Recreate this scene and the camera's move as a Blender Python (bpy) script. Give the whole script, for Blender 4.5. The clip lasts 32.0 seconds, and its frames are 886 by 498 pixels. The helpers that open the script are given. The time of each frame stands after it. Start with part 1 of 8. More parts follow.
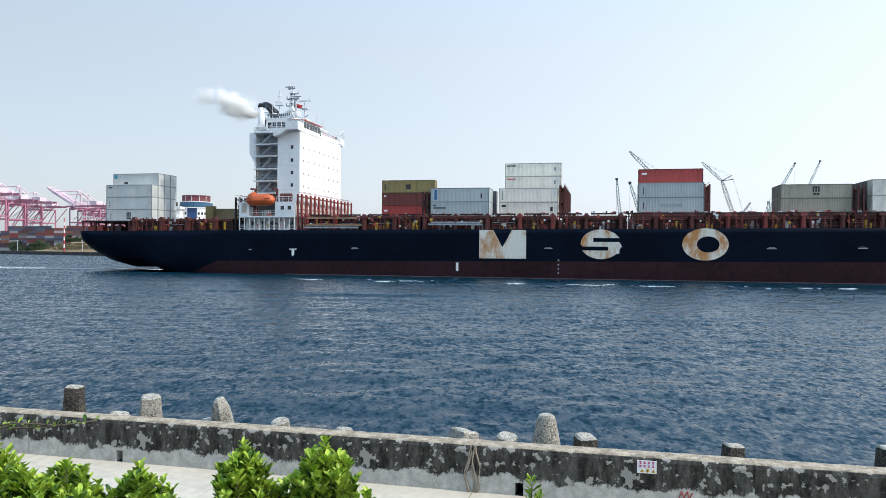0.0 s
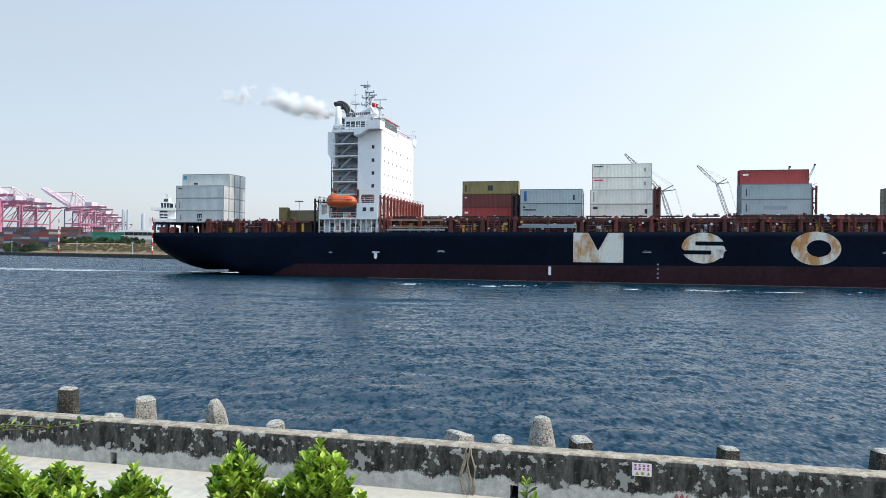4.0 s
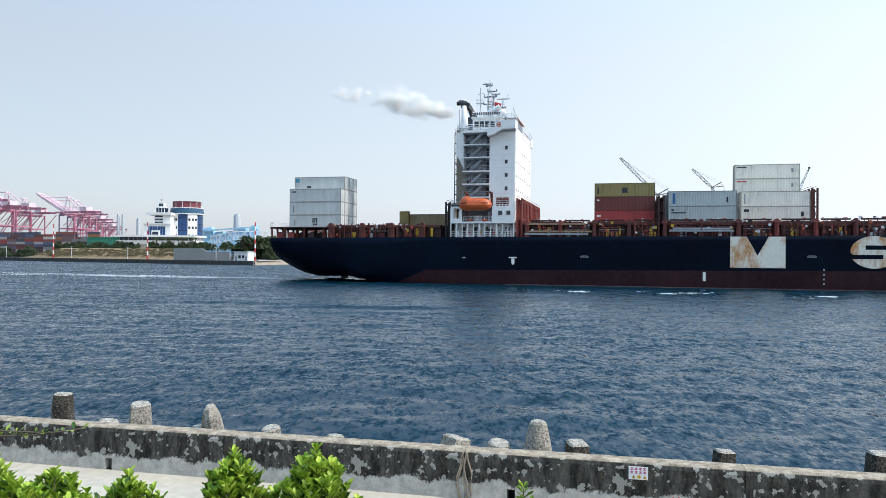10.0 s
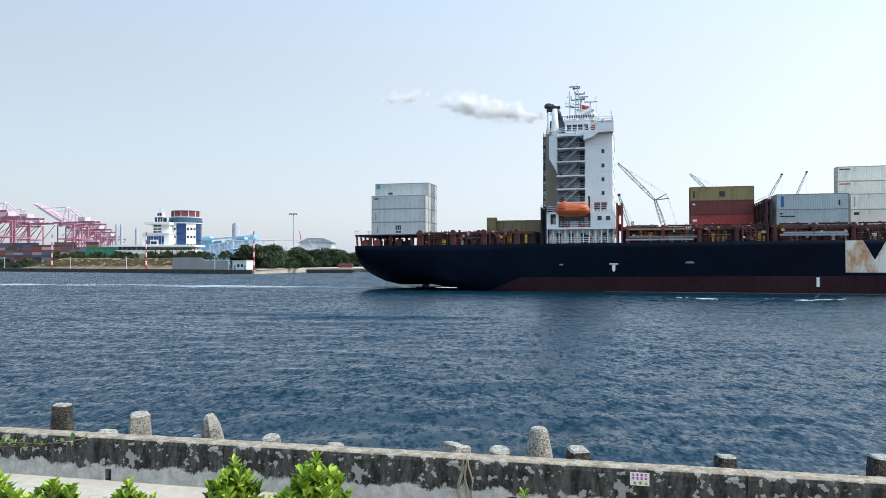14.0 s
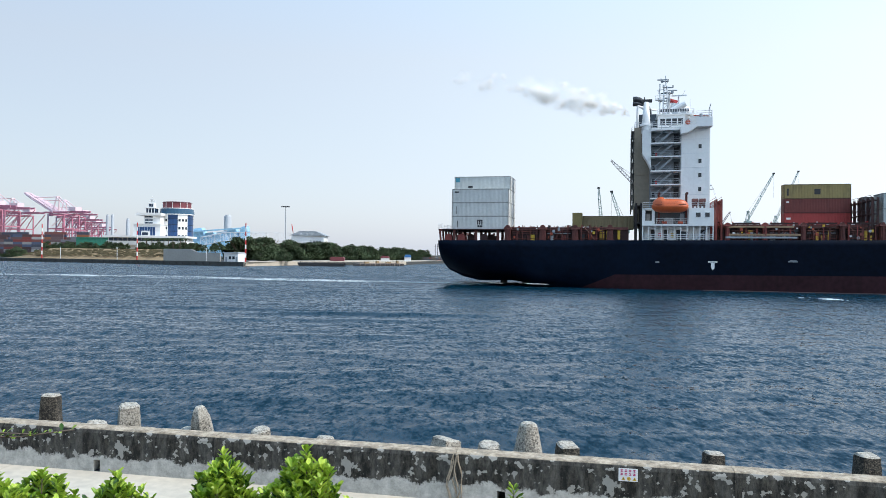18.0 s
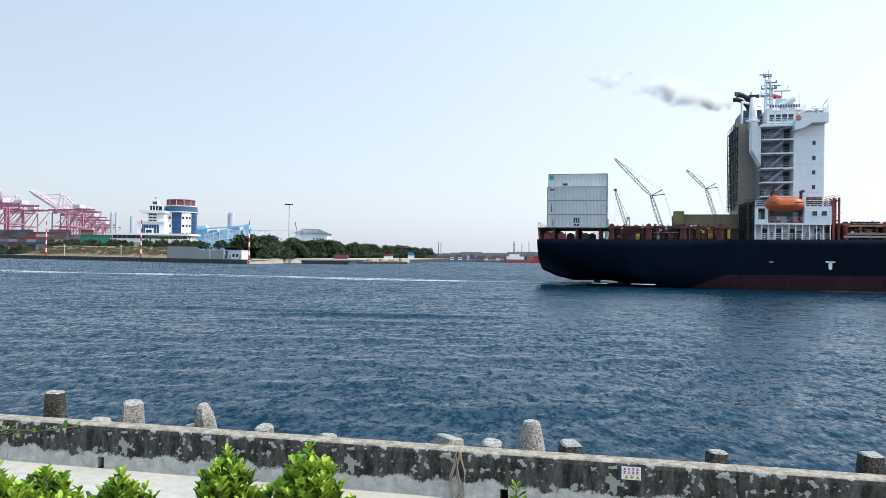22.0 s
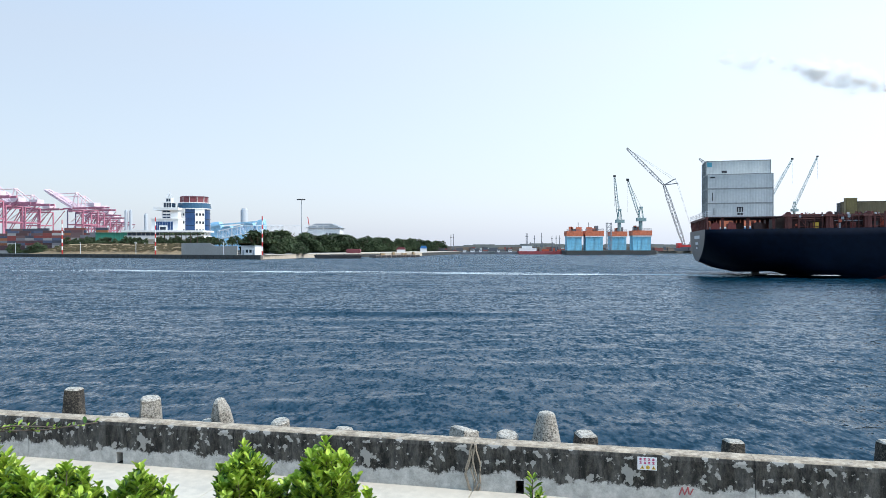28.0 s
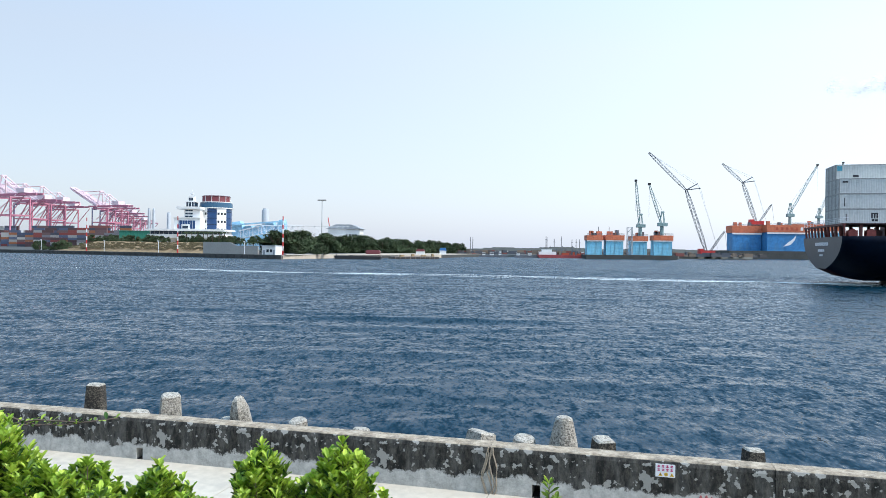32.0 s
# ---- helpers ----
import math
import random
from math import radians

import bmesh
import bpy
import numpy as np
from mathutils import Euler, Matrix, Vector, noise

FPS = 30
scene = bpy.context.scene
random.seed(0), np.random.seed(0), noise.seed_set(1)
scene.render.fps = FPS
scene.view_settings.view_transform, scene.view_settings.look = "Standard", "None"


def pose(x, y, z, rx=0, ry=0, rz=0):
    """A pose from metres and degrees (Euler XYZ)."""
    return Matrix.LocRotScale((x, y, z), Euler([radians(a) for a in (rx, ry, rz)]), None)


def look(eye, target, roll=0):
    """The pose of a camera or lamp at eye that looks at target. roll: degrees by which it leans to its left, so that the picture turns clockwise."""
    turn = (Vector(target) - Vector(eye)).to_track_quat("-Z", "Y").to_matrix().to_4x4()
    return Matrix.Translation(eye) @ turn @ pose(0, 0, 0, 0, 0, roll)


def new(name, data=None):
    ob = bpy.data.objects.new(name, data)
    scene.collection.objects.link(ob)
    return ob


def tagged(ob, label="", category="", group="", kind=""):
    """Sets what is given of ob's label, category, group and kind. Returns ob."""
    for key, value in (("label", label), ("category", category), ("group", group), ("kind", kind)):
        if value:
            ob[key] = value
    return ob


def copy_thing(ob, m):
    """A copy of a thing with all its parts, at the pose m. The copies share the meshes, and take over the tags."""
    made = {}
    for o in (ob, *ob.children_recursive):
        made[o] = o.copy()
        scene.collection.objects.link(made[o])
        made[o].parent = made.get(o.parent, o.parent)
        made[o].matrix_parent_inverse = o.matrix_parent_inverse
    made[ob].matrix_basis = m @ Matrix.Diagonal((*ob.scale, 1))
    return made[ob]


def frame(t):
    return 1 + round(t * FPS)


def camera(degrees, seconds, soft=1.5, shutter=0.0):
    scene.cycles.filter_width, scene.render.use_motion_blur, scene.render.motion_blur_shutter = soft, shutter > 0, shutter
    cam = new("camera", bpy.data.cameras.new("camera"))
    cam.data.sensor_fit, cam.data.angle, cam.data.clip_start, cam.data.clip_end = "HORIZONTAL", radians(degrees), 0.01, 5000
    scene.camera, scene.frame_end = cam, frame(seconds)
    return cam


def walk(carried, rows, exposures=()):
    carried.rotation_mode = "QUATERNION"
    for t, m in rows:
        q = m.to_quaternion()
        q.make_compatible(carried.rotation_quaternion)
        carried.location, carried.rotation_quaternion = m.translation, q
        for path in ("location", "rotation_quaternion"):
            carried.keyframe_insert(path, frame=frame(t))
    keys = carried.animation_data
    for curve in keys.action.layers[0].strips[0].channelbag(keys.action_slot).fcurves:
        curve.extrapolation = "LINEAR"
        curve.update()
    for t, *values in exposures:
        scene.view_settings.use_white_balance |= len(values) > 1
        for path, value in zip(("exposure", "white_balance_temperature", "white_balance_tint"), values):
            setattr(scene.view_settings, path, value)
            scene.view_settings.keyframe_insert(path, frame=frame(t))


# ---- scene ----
cam = camera(62.88, 32.0, soft=0.6)
EYE = Vector((0.0, 0.0, 5.99))
# seconds, then heading, tilt and lean in degrees: the camera is held in the hand on one spot
SWAY = [
    (0.0, -0.12, -0.14, 0.46), (0.5, 0.07, -0.08, 0.41), (1.0, 0.16, -0.10, 0.35), (1.5, 0.20, -0.13, 0.76),
    (2.0, 0.22, -0.08, 0.82), (2.5, 0.39, -0.15, 0.91), (3.0, 0.32, -0.17, 0.83), (3.5, 0.19, -0.04, 0.64),
    (5.5, 0.31, 0.12, 0.62), (6.0, 0.42, 0.19, 0.65), (6.5, 0.42, 0.30, 0.62), (7.0, 0.42, 0.31, 0.65),
    (7.5, 0.49, 0.24, 0.69), (8.0, 0.53, 0.31, 0.61), (8.5, 0.42, 0.39, 0.50), (9.0, 0.43, 0.42, 0.50),
    (9.5, 0.50, 0.33, 0.54), (10.0, 0.54, 0.36, 0.46), (10.5, 0.50, 0.36, 0.51), (11.0, 0.57, 0.47, 0.52),
    (11.5, 0.63, 0.64, 0.53), (12.0, 0.63, 0.68, 0.38), (12.5, 0.57, 0.76, 0.21), (13.0, 0.68, 0.77, 0.13),
    (13.5, 0.78, 0.86, 0.18), (14.0, 0.63, 0.92, -0.04), (14.5, 0.64, 0.90, 0.22), (16.5, 0.96, 0.53, 0.78),
    (17.0, 1.12, 0.55, 0.92), (17.5, 1.15, 0.54, 0.95), (18.0, 1.24, 0.50, 0.67), (18.5, 1.30, 0.47, 0.70),
    (19.0, 1.40, 0.46, 0.83), (19.5, 1.29, 0.42, 1.00), (20.0, 1.26, 0.36, 0.92), (20.5, 1.32, 0.33, 0.88),
    (21.0, 1.28, 0.37, 0.70), (21.5, 1.09, 0.31, 0.74), (22.0, 0.98, 0.34, 0.76), (22.5, 0.90, 0.37, 0.62),
    (23.0, 0.81, 0.43, 0.51), (23.5, 0.69, 0.38, 0.41), (24.0, 0.64, 0.33, 0.54), (24.5, 0.65, 0.32, 0.49),
    (25.0, 0.58, 0.35, 0.47), (25.5, 0.46, 0.39, 0.57), (27.5, 0.05, -0.24, 0.18), (28.0, 0.00, -0.24, -0.07),
    (28.5, -0.08, -0.24, -0.10), (29.0, -0.10, -0.25, 0.27), (29.5, -0.35, -0.23, 0.76), (30.0, -1.08, -0.29, 0.82),
    (30.5, -1.28, -0.14, 0.61), (31.0, -1.34, 0.03, 0.64), (31.5, -1.50, -0.01, 0.96), (32.0, -1.53, -0.07, 0.71),
]


def aim(heading, tilt, lean):
    a, b = radians(heading), radians(tilt)
    way = Vector((math.sin(a) * math.cos(b), math.cos(a) * math.cos(b), math.sin(b)))
    return look(EYE, EYE + way * 100.0, lean)


walk(cam, [(t, aim(h, p, r)) for t, h, p, r in SWAY], [(0, 0.0, 6750, 10), (13, 0.0, 6720, 10), (20, 0.06, 6620, 10), (28, 0.12, 6500, 10), (32, 0.14, 6500, 10)])


def ship_pose(t):
    """Where the ship's origin stands at t: its starboard side on the y = 0 plane, x forward, z from the water."""
    u = t / 32.0
    along = -122.097 + 155.044 * u - 0.994 * u * (1 - u)
    off = 140.776 + 7.788 * (u - 0.5) + 2.799 * u * (1 - u)
    c, s = math.cos(0.26293), math.sin(0.26293)
    turn = 0.2203 + 0.0033 * (u - 0.5) + 0.1515 * u * (1 - u)
    return pose(c * along + s * off, -s * along + c * off, 0, 0, 0, -math.degrees(turn))


# ---- light ----
world = bpy.data.worlds.new("sky")
scene.world = world
world.use_nodes = True
SUN_ELEV, SUN_AZ = 47.0, 106.0        # degrees; azimuth clockwise from +y
wn = world.node_tree
sky = wn.nodes.new("ShaderNodeTexSky")
sky.sky_type = 'NISHITA'
sky.sun_disc = False
sky.sun_elevation, sky.sun_rotation = radians(SUN_ELEV), radians(SUN_AZ)
sky.air_density, sky.dust_density, sky.ozone_density = 1.0, 2.0, 1.2
back = wn.nodes["Background"]
back.inputs["Strength"].default_value = 0.066
# bright even haze over the clear sky
haze = wn.nodes.new("ShaderNodeVectorMath")
haze.operation = 'ADD'
# haze scatters more light towards the sun's side
toward = wn.nodes.new("ShaderNodeTexCoord")
dot = wn.nodes.new("ShaderNodeVectorMath")
dot.operation = 'DOT_PRODUCT'
dot.inputs[1].default_value = (math.sin(radians(SUN_AZ)), math.cos(radians(SUN_AZ)), 0)
wn.links.new(toward.outputs["Generated"], dot.inputs[0])
gain = wn.nodes.new("ShaderNodeMath")
gain.operation = 'MULTIPLY_ADD'
gain.inputs[1].default_value, gain.inputs[2].default_value = 0.44, 1.09
wn.links.new(dot.outputs["Value"], gain.inputs[0])
tint = wn.nodes.new("ShaderNodeVectorMath")
tint.operation = 'SCALE'
side_tint = wn.nodes.new("ShaderNodeMix")
side_tint.data_type = 'RGBA'
side_tint.inputs[6].default_value, side_tint.inputs[7].default_value = (8.5, 9.65, 10.95, 1), (9.0, 10.0, 10.85, 1)
reach_ = wn.nodes.new("ShaderNodeMapRange")
reach_.inputs[1].default_value, reach_.inputs[2].default_value = -0.7, 0.3
wn.links.new(dot.outputs["Value"], reach_.inputs[0])
wn.links.new(reach_.outputs[0], side_tint.inputs[0])
# the haze thins overhead, where the sky is bluer
height_ = wn.nodes.new("ShaderNodeSeparateXYZ")
wn.links.new(toward.outputs["Generated"], height_.inputs[0])
climb = wn.nodes.new("ShaderNodeMapRange")
climb.inputs[1].default_value, climb.inputs[2].default_value = 0.26, 0.62
wn.links.new(height_.outputs[2], climb.inputs[0])
zenith = wn.nodes.new("ShaderNodeMix")
zenith.data_type = 'RGBA'
zenith.inputs[7].default_value = (6.1, 10.8, 16.2, 1)
wn.links.new(climb.outputs[0], zenith.inputs[0])
low = wn.nodes.new("ShaderNodeMapRange")
low.inputs[1].default_value, low.inputs[2].default_value, low.inputs[3].default_value, low.inputs[4].default_value = 0.0, 0.16, 1.0, 0.0
wn.links.new(height_.outputs[2], low.inputs[0])
horizon = wn.nodes.new("ShaderNodeMix")
horizon.data_type = 'RGBA'
horizon.inputs[7].default_value = (8.55, 9.45, 11.3, 1)
wn.links.new(low.outputs[0], horizon.inputs[0])
wn.links.new(side_tint.outputs[2], horizon.inputs[6])
wn.links.new(horizon.outputs[2], zenith.inputs[6])
wn.links.new(zenith.outputs[2], tint.inputs[0])
wn.links.new(gain.outputs[0], tint.inputs["Scale"])
wn.links.new(tint.outputs[0], haze.inputs[1])
wn.links.new(sky.outputs[0], haze.inputs[0])
wn.links.new(haze.outputs[0], back.inputs[0])
sun = new("sun", bpy.data.lights.new("sun", 'SUN'))
sun.data.energy, sun.data.angle, sun.data.color = 3.4, radians(1.6), (1.0, 0.95, 0.88)
_e, _a = radians(SUN_ELEV), radians(SUN_AZ)
sun.matrix_world = look((0, 0, 60), (-math.sin(_a) * math.cos(_e), -math.cos(_a) * math.cos(_e), 60 - math.sin(_e)))
scene.view_settings.exposure = 0.0

# ---- materials ----
MATS = {}


def mat(name, color, rough=0.6, metal=0.0, var=0.15, scale=1.0, bump=0.0, bscale=8.0, dirt=0.0, dirt_color=(0.1, 0.06, 0.04),
        rnd=0.0, spec=0.5, stretch=(1, 1, 1), coat=0.0):
    """A procedural surface: base colour varied at two scales, streaks of dirt, fine relief."""
    if name in MATS:
        return MATS[name]
    m = bpy.data.materials.new(name)
    m.use_nodes = True
    nt = m.node_tree
    n, l = nt.nodes, nt.links
    p = n["Principled BSDF"]
    p.inputs["Roughness"].default_value, p.inputs["Metallic"].default_value = rough, metal
    p.inputs["Specular IOR Level"].default_value = spec
    p.inputs["Coat Weight"].default_value = coat
    tc = n.new("ShaderNodeTexCoord")
    mp = n.new("ShaderNodeMapping")
    mp.inputs["Scale"].default_value = stretch
    l.new(tc.outputs["Object"], mp.inputs[0])
    big, fine = n.new("ShaderNodeTexNoise"), n.new("ShaderNodeTexNoise")
    big.inputs["Scale"].default_value, big.inputs["Detail"].default_value = 0.35 * scale, 4
    fine.inputs["Scale"].default_value, fine.inputs["Detail"].default_value = 4.0 * scale, 6
    for t in (big, fine):
        l.new(mp.outputs[0], t.inputs["Vector"])
    mix = n.new("ShaderNodeMath")
    mix.operation = 'ADD'
    l.new(big.outputs[0], mix.inputs[0])
    l.new(fine.outputs[0], mix.inputs[1])
    ramp = n.new("ShaderNodeMapRange")
    ramp.inputs[1].default_value, ramp.inputs[2].default_value = 0.7, 1.3
    ramp.inputs[3].default_value, ramp.inputs[4].default_value = 1 - var, 1 + var
    l.new(mix.outputs[0], ramp.inputs[0])
    val = ramp.outputs[0]
    if rnd:
        oi = n.new("ShaderNodeObjectInfo")
        r2 = n.new("ShaderNodeMapRange")
        r2.inputs[3].default_value, r2.inputs[4].default_value = 1 - rnd, 1 + rnd
        l.new(oi.outputs["Random"], r2.inputs[0])
        mm = n.new("ShaderNodeMath")
        mm.operation = 'MULTIPLY'
        l.new(val, mm.inputs[0])
        l.new(r2.outputs[0], mm.inputs[1])
        val = mm.outputs[0]
    col = n.new("ShaderNodeVectorMath")
    col.operation = 'SCALE'
    col.inputs[0].default_value = color
    l.new(val, col.inputs["Scale"])
    out = col.outputs[0]
    if dirt:
        st = n.new("ShaderNodeTexNoise")
        st.inputs["Scale"].default_value, st.inputs["Detail"].default_value = 1.3 * scale, 8
        m2 = n.new("ShaderNodeMapping")
        m2.inputs["Scale"].default_value = (1.6, 1.6, 0.35)
        l.new(tc.outputs["Object"], m2.inputs[0])
        l.new(m2.outputs[0], st.inputs["Vector"])
        r3 = n.new("ShaderNodeMapRange")
        r3.inputs[1].default_value, r3.inputs[2].default_value, r3.inputs[4].default_value = 0.52, 0.72, dirt
        l.new(st.outputs[0], r3.inputs[0])
        mx = n.new("ShaderNodeMix")
        mx.data_type = 'RGBA'
        l.new(r3.outputs[0], mx.inputs[0])
        l.new(out, mx.inputs[6])
        mx.inputs[7].default_value = (*dirt_color, 1)
        out = mx.outputs[2]
    l.new(out, p.inputs["Base Color"])
    if bump:
        bn = n.new("ShaderNodeTexNoise")
        bn.inputs["Scale"].default_value, bn.inputs["Detail"].default_value = bscale, 6
        l.new(mp.outputs[0], bn.inputs["Vector"])
        b = n.new("ShaderNodeBump")
        b.inputs["Strength"].default_value, b.inputs["Distance"].default_value = bump, 0.05
        l.new(bn.outputs[0], b.inputs["Height"])
        l.new(b.outputs[0], p.inputs["Normal"])
    MATS[name] = m
    return m


def island_mat(name, stops, rough=0.7):
    """Each loose piece of the mesh takes one of these colours."""
    m = bpy.data.materials.new(name)
    m.use_nodes = True
    n, l = m.node_tree.nodes, m.node_tree.links
    p = n["Principled BSDF"]
    p.inputs["Roughness"].default_value = rough
    g = n.new("ShaderNodeNewGeometry")
    r = n.new("ShaderNodeValToRGB")
    r.color_ramp.interpolation = 'CONSTANT'
    for i, c in enumerate(stops):
        e = r.color_ramp.elements[i] if i < 2 else r.color_ramp.elements.new(i / len(stops))
        e.position, e.color = i / len(stops), (*c, 1)
    tx = n.new("ShaderNodeTexNoise")
    tx.inputs["Scale"].default_value = 0.6
    mr = n.new("ShaderNodeMapRange")
    mr.inputs[3].default_value, mr.inputs[4].default_value = 0.75, 1.2
    l.new(tx.outputs[0], mr.inputs[0])
    sc = n.new("ShaderNodeVectorMath")
    sc.operation = 'SCALE'
    l.new(g.outputs["Random Per Island"], r.inputs[0])
    l.new(r.outputs[0], sc.inputs[0])
    l.new(mr.outputs[0], sc.inputs["Scale"])
    l.new(sc.outputs[0], p.inputs["Base Color"])
    return m


def water_material():
    """Harbour water: dark blue-green depth under wind waves whose facets lean every way, but mostly tipped to the
    camera's side to fit its view.
    """
    m = bpy.data.materials.new("sea_water")
    m.use_nodes = True
    n, l = m.node_tree.nodes, m.node_tree.links
    p = n["Principled BSDF"]
    p.inputs["Base Color"].default_value = (0.001, 0.018, 0.033, 1)
    p.inputs["Roughness"].default_value, p.inputs["IOR"].default_value = 0.12, 1.33
    tc = n.new("ShaderNodeTexCoord")
    geo = n.new("ShaderNodeNewGeometry")

    def vec(op, a, b):
        q = n.new("ShaderNodeVectorMath")
        q.operation = op
        for i, v in enumerate((a, b)):
            if isinstance(v, tuple):
                q.inputs[i].default_value = v
            elif isinstance(v, float):
                q.inputs["Scale"].default_value = v
            else:
                l.new(v, q.inputs["Scale"] if op == 'SCALE' and i else q.inputs[i])
        return q.outputs[0]

    def field(scale, stretch, turn, detail, rough, twist=0.3):
        mp, t = n.new("ShaderNodeMapping"), n.new("ShaderNodeTexNoise")
        mp.inputs["Scale"].default_value, mp.inputs["Rotation"].default_value = stretch, (0, 0, turn)
        t.inputs["Scale"].default_value, t.inputs["Detail"].default_value, t.inputs["Roughness"].default_value = scale, detail, rough
        t.inputs["Distortion"].default_value = twist
        l.new(tc.outputs["Object"], mp.inputs[0])
        l.new(mp.outputs[0], t.inputs["Vector"])
        return t

    total = None
    for scale, stretch, turn, detail, rough, amp in ((0.06, (0.7, 1.3, 1), 0.1, 2, 0.5, 0.3), (0.22, (0.8, 1.1, 1), 0.12, 2, 0.5, 0.42), (0.8, (1.0, 0.9, 1), -0.25, 2, 0.5, 0.75), (2.0, (1.4, 0.8, 1), 0.1, 2, 0.5, 1.95), (5.0, (1.5, 0.8, 1), 0.25, 2, 0.5, 1.7)):
        f = field(scale, stretch, turn, detail, rough)
        lean = vec('SCALE', vec('SUBTRACT', f.outputs["Color"], (0.5, 0.5, 0.5)), amp)
        total = lean if total is None else vec('ADD', total, lean)
    gust = n.new("ShaderNodeMapRange")
    gust.inputs[1].default_value, gust.inputs[2].default_value, gust.inputs[3].default_value, gust.inputs[4].default_value = 0.35, 0.65, 0.85, 1.2
    l.new(field(0.03, (0.5, 1.4, 1), 0.1, 3, 0.55, 0.0).outputs[0], gust.inputs[0])
    total = vec('SCALE', total, gust.outputs[0])
    sep, mix = n.new("ShaderNodeSeparateXYZ"), n.new("ShaderNodeCombineXYZ")
    l.new(total, sep.inputs[0])
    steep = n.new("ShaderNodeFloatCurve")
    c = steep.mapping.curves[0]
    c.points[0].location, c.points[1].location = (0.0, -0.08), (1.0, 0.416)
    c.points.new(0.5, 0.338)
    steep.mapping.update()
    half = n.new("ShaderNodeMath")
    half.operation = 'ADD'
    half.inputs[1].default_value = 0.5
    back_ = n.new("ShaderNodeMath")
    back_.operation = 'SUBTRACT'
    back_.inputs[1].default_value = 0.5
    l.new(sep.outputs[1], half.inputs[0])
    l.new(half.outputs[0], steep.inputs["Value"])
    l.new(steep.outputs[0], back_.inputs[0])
    across = n.new("ShaderNodeMath")
    across.operation = 'MULTIPLY'
    across.inputs[1].default_value = 0.4
    l.new(sep.outputs[0], across.inputs[0])
    l.new(across.outputs[0], mix.inputs[0])
    # the tip grows with distance, so that far water looks dark enough from the camera
    place, far_gain, full = n.new("ShaderNodeSeparateXYZ"), n.new("ShaderNodeMapRange"), n.new("ShaderNodeMath")
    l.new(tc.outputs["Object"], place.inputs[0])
    far_gain.inputs[1].default_value, far_gain.inputs[2].default_value, far_gain.inputs[3].default_value, far_gain.inputs[4].default_value = 20.0, 190.0, 0.78, 1.42
    l.new(place.outputs[1], far_gain.inputs[0])
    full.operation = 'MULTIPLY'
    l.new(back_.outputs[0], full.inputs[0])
    l.new(far_gain.outputs[0], full.inputs[1])
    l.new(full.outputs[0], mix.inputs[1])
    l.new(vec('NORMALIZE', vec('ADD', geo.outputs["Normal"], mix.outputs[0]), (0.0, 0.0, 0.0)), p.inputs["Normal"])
    return m


def fleck_material(name, color):
    m = bpy.data.materials.new(name)
    m.use_nodes = True
    n, l = m.node_tree.nodes, m.node_tree.links
    n.remove(n["Principled BSDF"])
    d, tr, x = n.new("ShaderNodeBsdfDiffuse"), n.new("ShaderNodeBsdfTranslucent"), n.new("ShaderNodeMixShader")
    d.inputs[0].default_value = tr.inputs[0].default_value = (*color, 1)
    x.inputs[0].default_value = 0.6
    l.new(d.outputs[0], x.inputs[1])
    l.new(tr.outputs[0], x.inputs[2])
    l.new(x.outputs[0], n["Material Output"].inputs[0])
    return m


# ---- mesh helpers ----
def bm_():
    return bmesh.new()


def box(bm, x0, x1, y0, y1, z0, z1, m=None, taper=0.0):
    """A box; taper draws its top in."""
    c = []
    for x, y, z in ((x0, y0, z0), (x1, y0, z0), (x1, y1, z0), (x0, y1, z0), (x0, y0, z1), (x1, y0, z1), (x1, y1, z1), (x0, y1, z1)):
        if taper and z == z1:
            x += taper if x == x0 else -taper
            y += taper if y == y0 else -taper
        v = Vector((x, y, z))
        c.append(bm.verts.new(m @ v if m else v))
    for f in ((3, 2, 1, 0), (4, 5, 6, 7), (0, 1, 5, 4), (1, 2, 6, 5), (2, 3, 7, 6), (3, 0, 4, 7)):
        bm.faces.new([c[i] for i in f])
    return bm


def tube(bm, a, b, r, seg=6, r2=None, caps=True):
    """A round bar from a to b."""
    a, b = Vector(a), Vector(b)
    r2 = r if r2 is None else r2
    d = b - a
    q = d.to_track_quat('Z', 'Y')
    rings = []
    for o, rr in ((a, r), (b, r2)):
        rings.append([bm.verts.new(o + q @ Vector((rr * math.cos(2 * math.pi * i / seg), rr * math.sin(2 * math.pi * i / seg), 0))) for i in range(seg)])
    for i in range(seg):
        j = (i + 1) % seg
        bm.faces.new((rings[0][i], rings[0][j], rings[1][j], rings[1][i]))
    if caps:
        bm.faces.new(rings[0][::-1])
        bm.faces.new(rings[1])
    return bm


def hose(bm, pts, r, seg=8):
    """One bent pipe through a line of points."""
    rings = []
    for i, p in enumerate(pts):
        d = pts[min(i + 1, len(pts) - 1)] - pts[max(i - 1, 0)]
        q = d.to_track_quat('Z', 'Y')
        rings.append([bm.verts.new(p + q @ Vector((r * math.cos(2 * math.pi * k / seg), r * math.sin(2 * math.pi * k / seg), 0))) for k in range(seg)])
    for a, b in zip(rings, rings[1:]):
        for k in range(seg):
            bm.faces.new((a[k], a[(k + 1) % seg], b[(k + 1) % seg], b[k]))
    bm.faces.new(rings[0][::-1])
    bm.faces.new(rings[-1])


